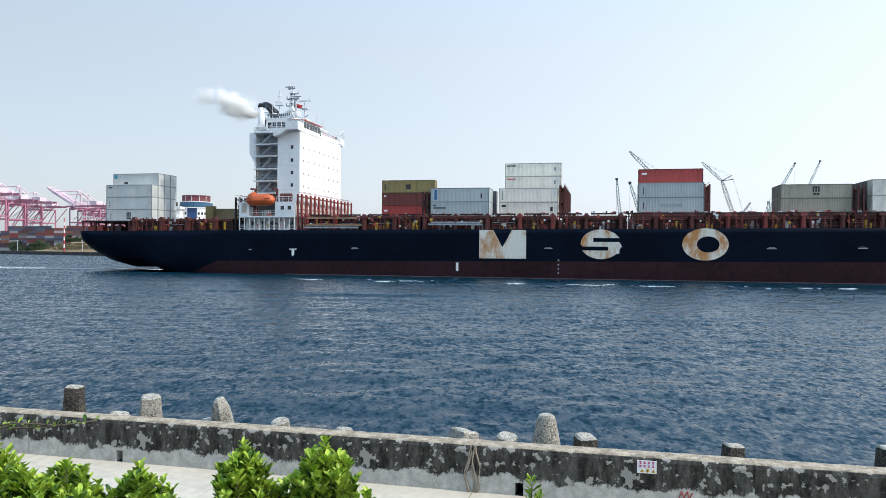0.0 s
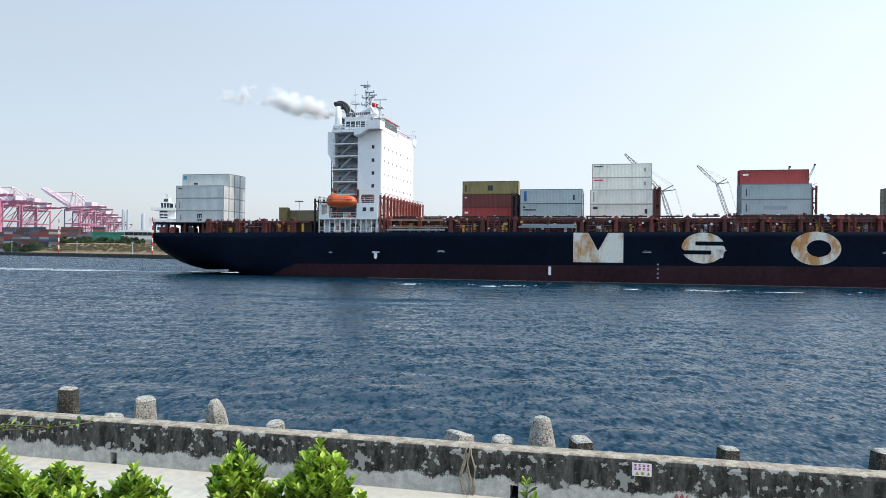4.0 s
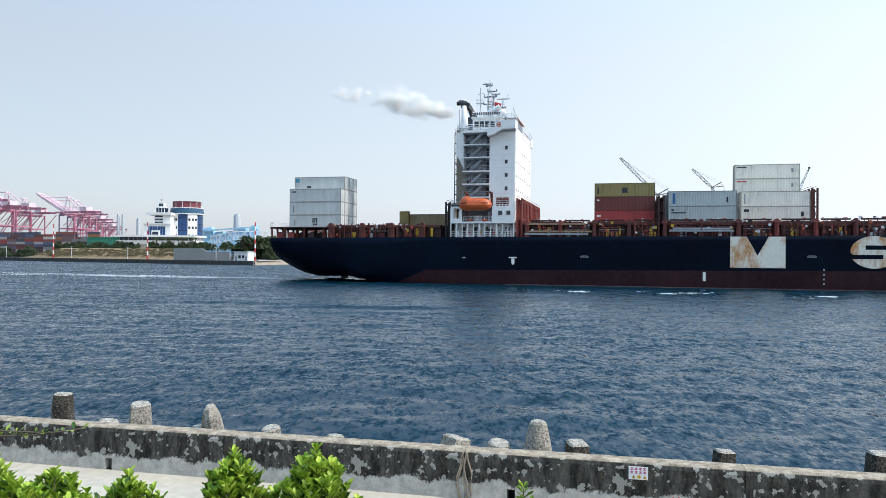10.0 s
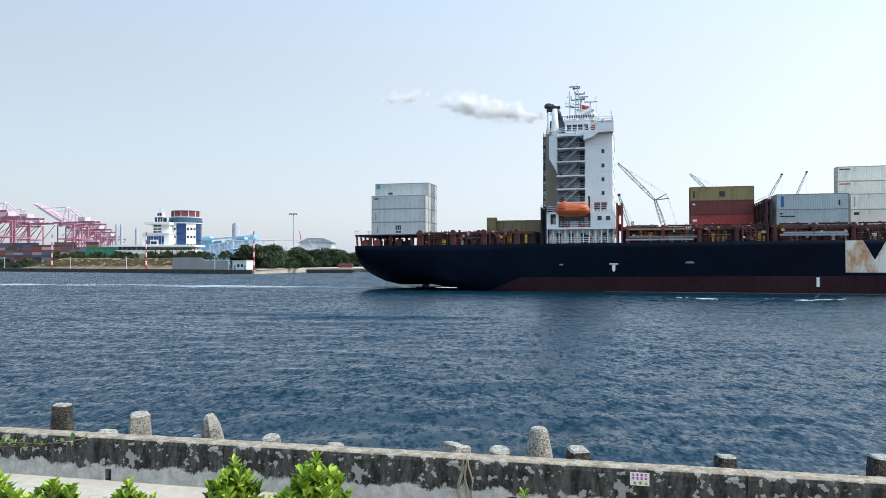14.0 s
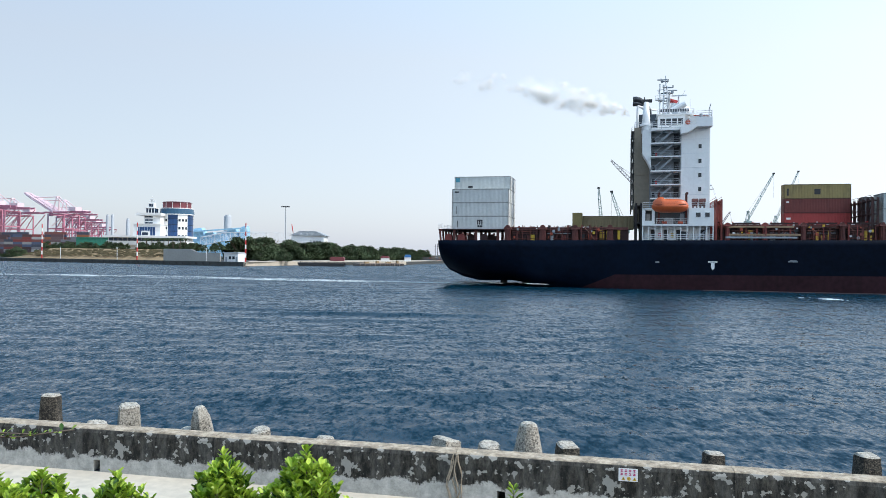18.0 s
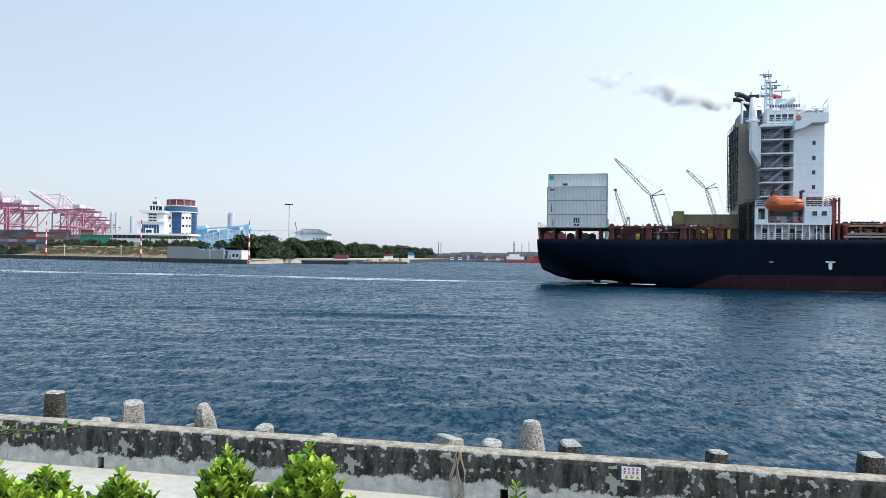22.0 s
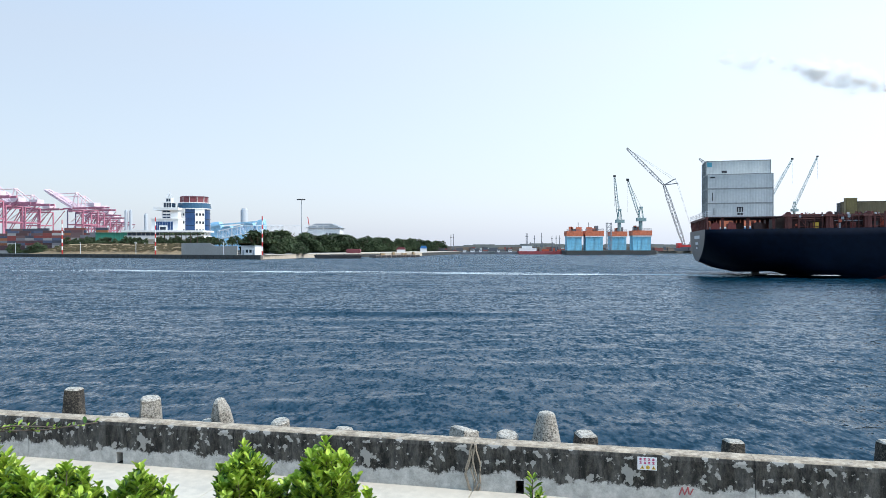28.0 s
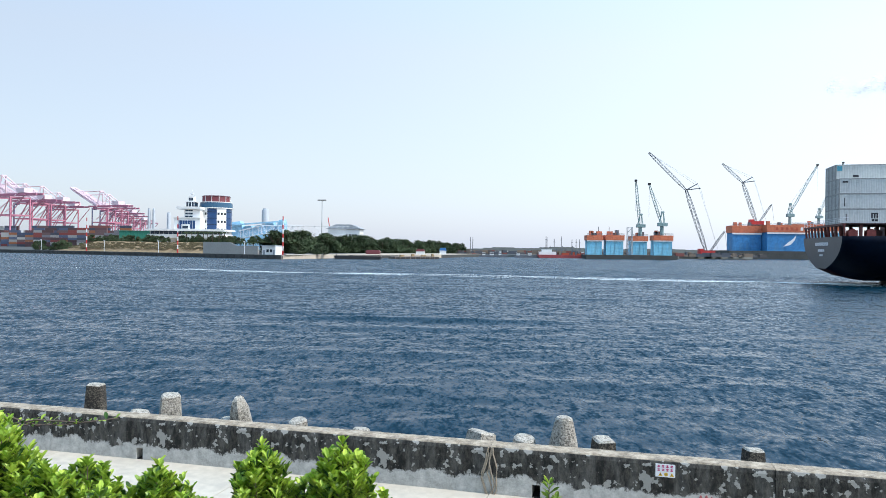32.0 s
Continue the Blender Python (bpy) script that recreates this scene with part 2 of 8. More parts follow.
def truss(bm, a, b, w, n, r):
    """A square lattice boom from a to b, w wide at its middle, n bays."""
    a, b = Vector(a), Vector(b)
    d = b - a
    q = d.to_track_quat('Z', 'Y')
    prev = None
    for i in range(n + 1):
        f = i / n
        ww = w * (0.5 + 0.5 * min(1, 5 * f, 5 * (1 - f)))
        cs = [a + d * f + q @ Vector((sx * ww / 2, sy * ww / 2, 0)) for sx, sy in ((-1, -1), (1, -1), (1, 1), (-1, 1))]
        if prev:
            for k in range(4):
                tube(bm, prev[k], cs[k], r, 4, caps=False)
                tube(bm, prev[k], cs[(k + 1) % 4], r * 0.6, 3, caps=False)
        prev = cs
    return bm


def prism(bm, pts, depth, place):
    """A flat outline pushed out by depth; place(u, v, w) gives the point in space."""
    lo = [bm.verts.new(place(u, v, 0)) for u, v in pts]
    hi = [bm.verts.new(place(u, v, depth)) for u, v in pts]
    bm.faces.new(lo[::-1])
    bm.faces.new(hi)
    for i in range(len(pts)):
        j = (i + 1) % len(pts)
        bm.faces.new((lo[i], lo[j], hi[j], hi[i]))
    return bm


def mesh_of(name, bm, material, smooth=False):
    me = bpy.data.meshes.new(name)
    bmesh.ops.recalc_face_normals(bm, faces=bm.faces[:])
    bm.to_mesh(me)
    bm.free()
    for m in (material if isinstance(material, (list, tuple)) else [material]):
        me.materials.append(m)
    if smooth:
        me.polygons.foreach_set("use_smooth", [True] * len(me.polygons))
    return me


def part(name, bm, material, parent=None, label="", smooth=False):
    """One mesh object under a thing or a part."""
    ob = new(name, bm if isinstance(bm, bpy.types.Mesh) else mesh_of(name, bm, material, smooth))
    if parent:
        ob.parent = parent
    return tagged(ob, label) if label else ob


def thing(name, label, category, m=None, group="", kind=""):
    ob = new(name)
    ob.empty_display_size = 0.3
    if m:
        ob.matrix_basis = m
    return tagged(ob, label, category, group, kind)


def clumps(bm, centre, size, n, leaf, rng, flat=0.0):
    """n small leaf-like quads scattered in an uneven blob."""
    for _ in range(n):
        d = Vector((rng.gauss(0, 1), rng.gauss(0, 1), rng.gauss(0, 1))).normalized()
        r = (0.45 + 0.6 * rng.random()) * (0.75 + 0.5 * noise.noise(d * 1.7 + Vector(centre) * 0.37))
        p = Vector((d.x * size[0] * r, d.y * size[1] * r, d.z * size[2] * r)) + Vector(centre)
        q = Euler((rng.uniform(-1, 1), rng.uniform(-1, 1), rng.uniform(0, 6.3))).to_matrix()
        s = leaf * rng.uniform(0.6, 1.3)
        vs = [bm.verts.new(p + q @ Vector(c)) for c in ((-s, 0, 0), (0, -s * 0.55, s * 0.18), (s, 0, 0.0), (0, s * 0.55, s * 0.18))]
        bm.faces.new(vs)


# ---- surfaces ----
NAVY = mat("navy_hull_paint", (0.0014, 0.0050, 0.0135), 0.55, var=0.4, scale=0.25, dirt=0.25, dirt_color=(0.004, 0.0085, 0.015), spec=0.06)
# Paler than the hull's navy: the sky's reflection is painted into this grey.
TRANSOM = mat("sky_lit_transom_paint", (0.024, 0.033, 0.041), 0.45, var=0.3, scale=0.4, dirt=0.3, dirt_color=(0.03, 0.035, 0.04))
BOOT = mat("red_boot_paint", (0.034, 0.0135, 0.0175), 0.65, spec=0.1, var=0.35, scale=0.3, dirt=0.5, dirt_color=(0.02, 0.01, 0.01), bump=0.1)
DECKRED = mat("brown_red_deck_steel", (0.10, 0.023, 0.018), 0.65, var=0.4, scale=0.6, dirt=0.5, dirt_color=(0.05, 0.02, 0.015))
BRIGHTRED = mat("scuffed_red_steel", (0.2, 0.035, 0.028), 0.6, var=0.35, scale=1.2, dirt=0.5, dirt_color=(0.06, 0.02, 0.015))
DECKDARK = mat("dark_red_steel", (0.035, 0.011, 0.010), 0.7, var=0.4, scale=0.6)
ORANGERED = mat("bright_orange_red_steel", (0.42, 0.075, 0.035), 0.6, var=0.25, dirt=0.4, dirt_color=(0.16, 0.04, 0.02))
WHITE = mat("white_ship_paint", (0.83, 0.83, 0.82), 0.45, var=0.05, scale=0.5, dirt=0.12, dirt_color=(0.45, 0.4, 0.34))


def rusted_cream():
    """Cream paint with orange rust that has run down in streaks, and a few black scuffs."""
    m = mat("rusted_cream_paint", (0.74, 0.71, 0.62), 0.6, var=0.08, scale=0.6)
    n, l = m.node_tree.nodes, m.node_tree.links
    p = n["Principled BSDF"]
    old = p.inputs["Base Color"].links[0].from_socket
    tc = n.new("ShaderNodeTexCoord")
    for scale, stretch, lo, hi, col in ((0.3, (1.0, 1, 0.5), 0.45, 0.60, (0.50, 0.22, 0.06)), (0.9, (1.5, 1, 0.25), 0.60, 0.74, (0.42, 0.16, 0.04)), (1.3, (1, 1, 1), 0.70, 0.74, (0.04, 0.035, 0.03))):
        mp, t, r, x = n.new("ShaderNodeMapping"), n.new("ShaderNodeTexNoise"), n.new("ShaderNodeMapRange"), n.new("ShaderNodeMix")
        mp.inputs["Scale"].default_value = stretch
        mp.inputs["Location"].default_value = (3.1, 0, 1.7)
        t.inputs["Scale"].default_value, t.inputs["Detail"].default_value, t.inputs["Roughness"].default_value = scale, 6, 0.65
        r.inputs[1].default_value, r.inputs[2].default_value = lo, hi
        x.data_type = 'RGBA'
        x.inputs[7].default_value = (*col, 1)
        l.new(tc.outputs["Object"], mp.inputs[0])
        l.new(mp.outputs[0], t.inputs["Vector"])
        l.new(t.outputs[0], r.inputs[0])
        l.new(r.outputs[0], x.inputs[0])
        l.new(old, x.inputs[6])
        old = x.outputs[2]
    l.new(old, p.inputs["Base Color"])
    return m


CREAM = rusted_cream()
OCHRE = mat("ochre_casing_paint", (0.29, 0.245, 0.185), 0.55, var=0.12, scale=0.4, dirt=0.3, dirt_color=(0.2, 0.15, 0.09))
BLACK = mat("black_steel", (0.016, 0.017, 0.02), 0.5, var=0.3)
GLASS = mat("dark_window_glass", (0.02, 0.03, 0.04), 0.08, var=0.1)
RAILW = mat("white_rail_paint", (0.68, 0.7, 0.72), 0.5, var=0.06)
GREYST = mat("grey_steel", (0.3, 0.33, 0.36), 0.5, var=0.2)
YELLOW = mat("yellow_paint", (0.6, 0.38, 0.03), 0.5, var=0.2, dirt=0.3)
BOATOR = mat("orange_lifeboat_plastic", (0.55, 0.11, 0.03), 0.4, var=0.12, dirt=0.25, dirt_color=(0.35, 0.08, 0.03))
LATTICE_ = mat("dark_grey_letter_paint", (0.1, 0.11, 0.13), 0.6, var=0.1)
REDP = mat("red_paint", (0.5, 0.03, 0.03), 0.5, var=0.15)

# ---- the ship ----
BEAM = 32.2
MID = BEAM / 2


def deck_z(x):
    return 9.05 + 0.0062 * x


def hatch_z(x):
    return 11.8 if x < 40 else 12.4 if x < 108 else 12.98


def boot_z(x):
    return 2.4 + 0.0095 * x


def keel_z(x):
    """The lowest line of the stern's counter; it dives under the water further forward."""
    pts = ((-1.3, 2.9), (-0.5, 2.6), (1.9, 1.5), (4.0, 1.05), (5.4, 0.72), (9.5, 0.75), (12.5, 0.9), (14.5, 0.6), (17.5, -0.4), (26, -2.2), (40, -5.0), (400, -5.0))
    for (a, za), (b, zb) in zip(pts, pts[1:]):
        if x <= b:
            return za + (zb - za) * (x - a) / (b - a)
    return -5.0


SHIP = thing("container_ship", "black-hulled container ship with red boot top and white accommodation tower", "ship")


def make_hull():
    bm = bm_()
    xs = [-1.2, -0.9, -0.2, 1.0, 1.9, 3.0, 4.0, 5.4, 6.4, 8.5, 10, 12, 14, 15.5, 17, 18.5, 20.5, 23, 25, 27, 29, 31, 34, 36, 45, 60, 80, 100, 120, 140, 160, 175, 190, 200, 208, 215, 220]
    rings = []
    for x in xs:
        zb, zd, zm = keel_z(x), deck_z(x), 0
        # Towards the stern navy replaces the red, painting in the hull's shade there.
        zm = max(zb + 0.02, boot_z(x) if x > 34 else -1.0 + (boot_z(34) + 1.0) * max(0.0, min(1.0, (x - 25) / 9)))
        stern = max(0.0, min(1.0, (45 - x) / 46))
        full = MID * (1 - 0.035 * stern ** 3 - (0.05 if x < -1 else 0.02 if x < -0.5 else 0))
        if x > 165:
            full *= max(0.03, 1 - ((x - 165) / 55) ** 2.4)
        power = 8.0 - 6.1 * max(0.0, min(1.0, (48 - x) / 48.5)) ** 0.85
        zs = [zb + (zm - zb) * i / 6 for i in range(7)] + [zm + (zd - zm) * i / 7 for i in range(1, 8)]
        half = []
        for z in zs:
            s = min(1.0, max(0.0, 1 - (z - zb) / (zd - zb)))
            h = full * (1 - s ** power) ** (1 / power) if s < 1 else full * 0.25
            if x > 165:
                h *= 1 - 0.25 * s * (x - 165) / 55
            half.append(max(h, full * 0.25))
        ring = [bm.verts.new((x, MID - h, z)) for h, z in zip(half[::-1], zs[::-1])]
        ring += [bm.verts.new((x, MID + h, z)) for h, z in zip(half, zs)]
        rings.append(ring)
    n = len(rings[0])
    for a, b in zip(rings, rings[1:]):
        for i in range(n - 1):
            f = bm.faces.new((a[i], a[i + 1], b[i + 1], b[i]))
            k = i if i < n // 2 else n - 2 - i
            f.material_index = 1 if k >= 7 else 0
        bm.faces.new((a[n - 1], a[0], b[0], b[n - 1])).material_index = 2
    bm.faces.new(rings[0]).material_index = 3
    bm.faces.new(rings[-1][::-1])
    ob = part("hull", bm, [NAVY, BOOT, DECKDARK, TRANSOM], SHIP)
    bm = bm_()
    prism(bm, [(9.2, -3.0), (10.9, -3.0), (10.9, 1.6), (9.6, 1.6)], 1.0, lambda u, v, w: Vector((u, MID - 0.5 + w, v)))
    part("rudder", bm, BLACK, SHIP)
    for p in ob.data.polygons:
        p.use_smooth = p.material_index < 2 and abs(p.normal.x) < 0.9
    return ob


make_hull()


def side(u, v, w):
    """A point on the starboard side: u along, v up, w out."""
    return Vector((u, -0.01 - w, v))


def arc(cx, cy, rx, ry, a0, a1, n):
    return [(cx + rx * math.cos(radians(a0 + (a1 - a0) * i / n)), cy + ry * math.sin(radians(a0 + (a1 - a0) * i / n))) for i in range(n + 1)]


def side_marks():
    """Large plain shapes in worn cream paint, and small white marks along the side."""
    z0, z1 = 3.85, 9.5
    bm = bm_()
    prism(bm, [(91.4, z0), (100.7, z0), (100.7, z1), (97.9, z1), (96.05, z0 + 2.2), (94.2, z1), (91.4, z1)], 0.03, side)
    part("painted_block", bm, CREAM, SHIP, "cream notched block with rust streaks")
    bm = bm_()
    lo, hi = z0 + 0.1, z1 + 0.15
    m = (lo + hi) / 2
    rim = arc(115, m, 3.8, (hi - lo) / 2, -90, 270, 44)
    right = [p for p in rim[:23]]
    left = [p for p in rim[22:]]
    right = [p for p in right if p[1] < m + 0.35] + [(118.4, m + 0.45), (113.6, m + 0.45), (113.6, m + 1.2), (118.5, m + 1.2)] + [p for p in right if p[1] > m + 1.35]
    left = [p for p in left if p[1] > m - 0.35] + [(111.6, m - 0.45), (116.4, m - 0.45), (116.4, m - 1.2), (111.5, m - 1.2)] + [p for p in left if p[1] < m - 1.35]
    prism(bm, right + left[1:-1], 0.03, side)
    part("painted_oval", bm, CREAM, SHIP, "cream slotted oval with rust streaks")
    bm = bm_()
    m = 6.9
    outer = arc(134.0, m, 4.1, 3.0, 0, 360, 44)[:-1]
    inner = arc(134.5, m, 2.0, 1.5, 0, 360, 44)[:-1]
    rings = [[bm.verts.new(side(u, v, w)) for u, v in r] for r, w in ((outer, 0), (outer, 0.03), (inner, 0.03), (inner, 0))]
    for q, r in zip(rings, rings[1:] + rings[:1]):
        for i in range(44):
            bm.faces.new((q[i], q[(i + 1) % 44], r[(i + 1) % 44], r[i]))
    part("painted_ring", bm, CREAM, SHIP, "cream oval ring with rust streaks")
    for x, z in ((51.6, 5.45), (118.2, 6.5)):
        bm = bm_()
        prism(bm, [(x - 0.8, z), (x + 0.8, z), (x + 0.8, z - 0.22), (x - 0.8, z - 0.22)], 0.03, side)
        prism(bm, [(x - 0.3, z - 0.3), (x + 0.3, z - 0.3), (x + 0.3, z - 1.25), (x, z - 1.6), (x - 0.3, z - 1.25)], 0.03, side)
        part("side_mark", bm, WHITE, SHIP)
    for x, z in ((65.3, 5.55), (105, 5.9), (145.5, 6.2), (160.6, 6.4), (174, 6.5)):
        bm = bm_()
        box(bm, x - 0.8, x + 0.8, -0.04, 0.02, z - 0.08, z + 0.08)
        box(bm, x - 0.55, x + 0.55, -0.04, 0.02, z + 0.18, z + 0.26)
        part("side_mark", bm, GREYST, SHIP)
    bm = bm_()
    box(bm, 41.4, 42.1, -0.04, 0.02, 5.1, 5.3)
    part("side_mark", bm, GREYST, SHIP)
    bm = bm_()
    box(bm, 86.7, 87.2, -0.04, 0.02, 1.3, 2.95)
    part("load_mark", bm, WHITE, SHIP)
    for x in (107.0,):
        for z in (1.0, 1.8, 2.6, 3.5):
            bm = bm_()
            box(bm, x - 0.15, x + 0.15, -0.04, 0.02, z, z + 0.3)
            part("draught_mark", bm, GREYST, SHIP)
    for k, (w, z) in enumerate(((10.5, 7.4), (5.0, 6.2), (2.6, 5.3))):
        for i in range(int(w / 0.62)):
            bm = bm_()
            y = MID - w / 2 + i * 0.62
            box(bm, -1.24, -1.19, y, y + 0.4, z, z + (0.65, 0.5, 0.4)[k])
            part("stern_bar", bm, RAILW, SHIP)


side_marks()


TANBEAM = mat("tan_stowed_steel", (0.33, 0.22, 0.13), 0.65, var=0.3, dirt=0.4, dirt_color=(0.16, 0.07, 0.04))


def make_deck_gear():
    """Pedestals, coamings, hatch covers and rails along the deck."""
    pedestals = [13.2, 20.1, 26.4, 33.0] + [54.2 + 6.45 * i for i in range(20)]
    for x in pedestals:
        bm = bm_()
        z = deck_z(x) - 0.02
        top = (11.75 if x < 40 else 12.3) + 0.003 * x
        w = 0.62 if x < 40 else 0.4
        box(bm, x - w, x + w, 0.35, 1.6, z, top - 0.5, taper=0.1)
        box(bm, x - w - 0.18, x + w + 0.18, 0.25, 1.8, top - 0.5, top - 0.1, taper=0.08)
        tube(bm, (x, 0.3, top - 0.1), (x, 1.4, top - 0.1), w * 0.8, 10)
        box(bm, x - 0.12, x + 0.12, 0.18, 0.36, z, top - 0.4)
        part("deck_pedestal", bm, DECKRED if x < 40 or int(x) % 3 else BRIGHTRED, SHIP)
    for x0 in pedestals[4:-1]:
        x1 = x0 + 6.45
        z = deck_z(x0)
        bm = bm_()
        box(bm, x0 + 0.82, x1 - 0.82, 0.7, 0.85, 12.2 + 0.003 * x0, 12.5 + 0.003 * x0)
        part("side_walkway", bm, DECKDARK, SHIP)
        for k in range(3):
            bm = bm_()
            xa = x0 + 1.1 + k * 1.5 + 0.5 * math.sin(x0 * 3 + 5 * k)
            box(bm, xa, xa + 0.45 + 0.3 * math.sin(x0 + k), 0.62, 0.68, 12.52 + 0.003 * x0, 12.66 + 0.003 * x0)
            part("warning_strip", bm, RAILW if k % 2 else REDP, SHIP)
        bm = bm_()
        for h in (0.45, 0.95):
            tube(bm, (x0 + 0.8, 0.3, z + h), (x1 - 0.8, 0.3, z + h), 0.035, 4)
        for k in range(4):
            xa = x0 + 1.0 + k * 1.45
            tube(bm, (xa, 0.3, z), (xa, 0.3, z + 0.98), 0.035, 4)
        part("deck_rail", bm, DECKRED, SHIP)
        bm = bm_()
        xa = x0 + 2.0 + (x0 * 7.3) % 2.4
        box(bm, xa, xa + 0.45, 1.2, 1.5, z, z + 1.5)
        box(bm, xa + 0.9, xa + 1.2, 1.2, 1.5, z, z + 0.9)
        part("vent_box", bm, YELLOW if int(x0) % 2 else GREYST, SHIP)
    for x0, x1 in ((13.5, 36.5), (53.0, 64.8), (65.6, 78.2), (80.0, 92.6), (93.2, 106.0), (107.5, 120), (121, 134), (135.5, 144.5), (145.3, 158.5), (160, 173), (174, 187)):
        bm = bm_()
        box(bm, x0, x1, 2.3, BEAM - 2.3, deck_z(x0) - 0.1, 11.3 if x0 < 40 else 11.7)
        for k in range(int((x1 - x0) / 1.3)):
            xa = x0 + 0.6 + 1.3 * k
            box(bm, xa, xa + 0.16, 2.0, 2.35, deck_z(x0) - 0.1, 11.2 if x0 < 40 else 11.6)
        part("hatch_coaming", bm, DECKDARK, SHIP)
        for k in range(3):
            ya = 1.9 + k * (BEAM - 3.8) / 3
            bm = bm_()
            box(bm, x0 + 0.1, x1 - 0.1, ya, ya + (BEAM - 3.8) / 3 - 0.15, 11.28 if x0 < 40 else 11.68, hatch_z(x0), taper=0.06)
            part("hatch_cover", bm, DECKRED, SHIP)
    bm = bm_()
    box(bm, 50.0, 175.0, -0.035, 0.02, -0.1, 0.14)
    part("waterline_scum", bm, mat("pale_waterline_scum", (0.11, 0.07, 0.07), 0.8, var=0.6, scale=0.8, dirt=0.7, dirt_color=(0.04, 0.02, 0.02)), SHIP)
    # the busy strip along the rail: pipes, stanchions, lashing gear, drums and boxes
    rng = random.Random(77)
    bays = [(a + 0.85, b - 0.85) for a, b in zip(pedestals, pedestals[1:]) if b - a < 8]
    for x0, x1 in bays:
        z = deck_z(x0)
        for h, r, m in ((0.35, 0.07, DECKRED), (1.35, 0.06, GREYST if rng.random() < 0.3 else DECKRED), (1.75, 0.09, DECKRED), (2.35, 0.08, DECKDARK)):
            bm = bm_()
            y = rng.uniform(0.9, 1.6)
            tube(bm, (x0, y, z + h), (x1, y, z + h), r, 6)
            part("deck_pipe", bm, m, SHIP)
        n = rng.randint(3, 5)
        for k in range(n):
            bm = bm_()
            x = x0 + (x1 - x0) * (k + rng.uniform(0.2, 0.8)) / n
            w = rng.choice((0.06, 0.09, 0.14))
            box(bm, x - w, x + w, 0.75, 0.95, z, z + rng.uniform(2.2, 3.1))
            part("stanchion", bm, DECKRED if rng.random() < 0.7 else BRIGHTRED, SHIP)
        bm = bm_()
        xa = rng.uniform(x0, x0 + 1.5)
        tube(bm, (xa, 1.1, z), (xa + 2.4, 1.1, z + 2.9), 0.06, 4)
        tube(bm, (xa + 2.4, 1.1, z), (xa, 1.1, z + 2.9), 0.06, 4)
        part("cross_brace", bm, DECKRED, SHIP)
        for k in range(rng.randint(2, 4)):
            bm = bm_()
            xa, w, h = rng.uniform(x0, x1 - 1.0), rng.uniform(0.3, 0.9), rng.uniform(0.4, 1.3)
            if rng.random() < 0.3:
                tube(bm, (xa + 0.3, 1.4, z), (xa + 0.3, 1.4, z + 0.9), 0.3, 10)
            else:
                box(bm, xa, xa + w, 1.2, 1.7, z, z + h)
                box(bm, xa - 0.03, xa + w + 0.03, 1.17, 1.73, z + h, z + h + 0.06)
            part("deck_box", bm, rng.choice((DECKRED, DECKDARK, BLACK, BRIGHTRED, GREYST, RAILW, YELLOW)), SHIP)
        for k in range(rng.randint(4, 7)):
            bm = bm_()
            xa, r, h = rng.uniform(x0, x1), rng.uniform(0.1, 0.24), rng.uniform(0.3, 2.6)
            if rng.random() < 0.5:
                tube(bm, (xa, 0.5, z + h), (xa, 0.62, z + h), r * 1.3, 8)
                tube(bm, (xa, 0.62, z + h), (xa, 0.9, z + h), 0.05, 4)
            else:
                box(bm, xa - r, xa + r, 0.5, 0.7, z + h, z + h + r * 2.2)
                box(bm, xa - 0.04, xa + 0.04, 0.6, 0.9, z + h + 0.05, z + h + 0.13)
            part("deck_fitting", bm, rng.choice((ORANGERED, ORANGERED, YELLOW, RAILW, RAILW, BRIGHTRED, GREYST, BLACK)), SHIP)
        for k in range(rng.randint(3, 6)):
            bm = bm_()
            xa, w, h = rng.uniform(x0 - 0.6, x1), rng.uniform(0.15, 0.7), rng.uniform(0.1, 0.42)
            y = rng.uniform(1.0, 5.0)
            box(bm, xa, xa + w, y, y + 0.3, hatch_z(x0) - 0.25, hatch_z(x0) + h)
            part("lashing_bin", bm, rng.choice((DECKRED, DECKRED, DECKDARK, BRIGHTRED, BLACK, RAILW)), SHIP)
    for x0, x1, y, z, m in ((53.8, 66.0, 0.35, 9.75, GREYST), (54.4, 66.6, 0.4, 10.25, TANBEAM), (80.8, 92.0, 0.35, 10.4, GREYST), (81.4, 91.5, 0.4, 10.8, GREYST), (54.0, 65.5, 0.5, 11.7, TANBEAM)):
        bm = bm_()
        box(bm, x0, x1, y - 0.2, y + 0.1, z, z + 0.35)
        box(bm, x0 + 0.1, x1 - 0.1, y - 0.26, y - 0.2, z + 0.06, z + 0.14)
        part("stowed_beam", bm, m, SHIP, "long stowed steel beam")
    for x, w, m in ((31.0, 0.9, YELLOW), (32.3, 0.8, YELLOW), (28.8, 0.7, ORANGERED), (34.4, 0.5, YELLOW), (58.0, 0.8, YELLOW), (71.5, 0.5, YELLOW), (77.5, 0.4, YELLOW)):
        bm = bm_()
        box(bm, x, x + w, 1.9, 2.3, deck_z(x) + 0.2, deck_z(x) + 1.9)
        box(bm, x + w * 0.4, x + w * 0.5, 1.85, 1.9, deck_z(x) + 0.3, deck_z(x) + 1.8)
        part("deck_locker", bm, m, SHIP)
    bm = bm_()
    box(bm, 25.3, 27.3, 9.8, 11.1, hatch_z(0) - 0.02, 15.1)
    box(bm, 25.4, 27.2, 9.72, 9.8, 12.6, 15.1)
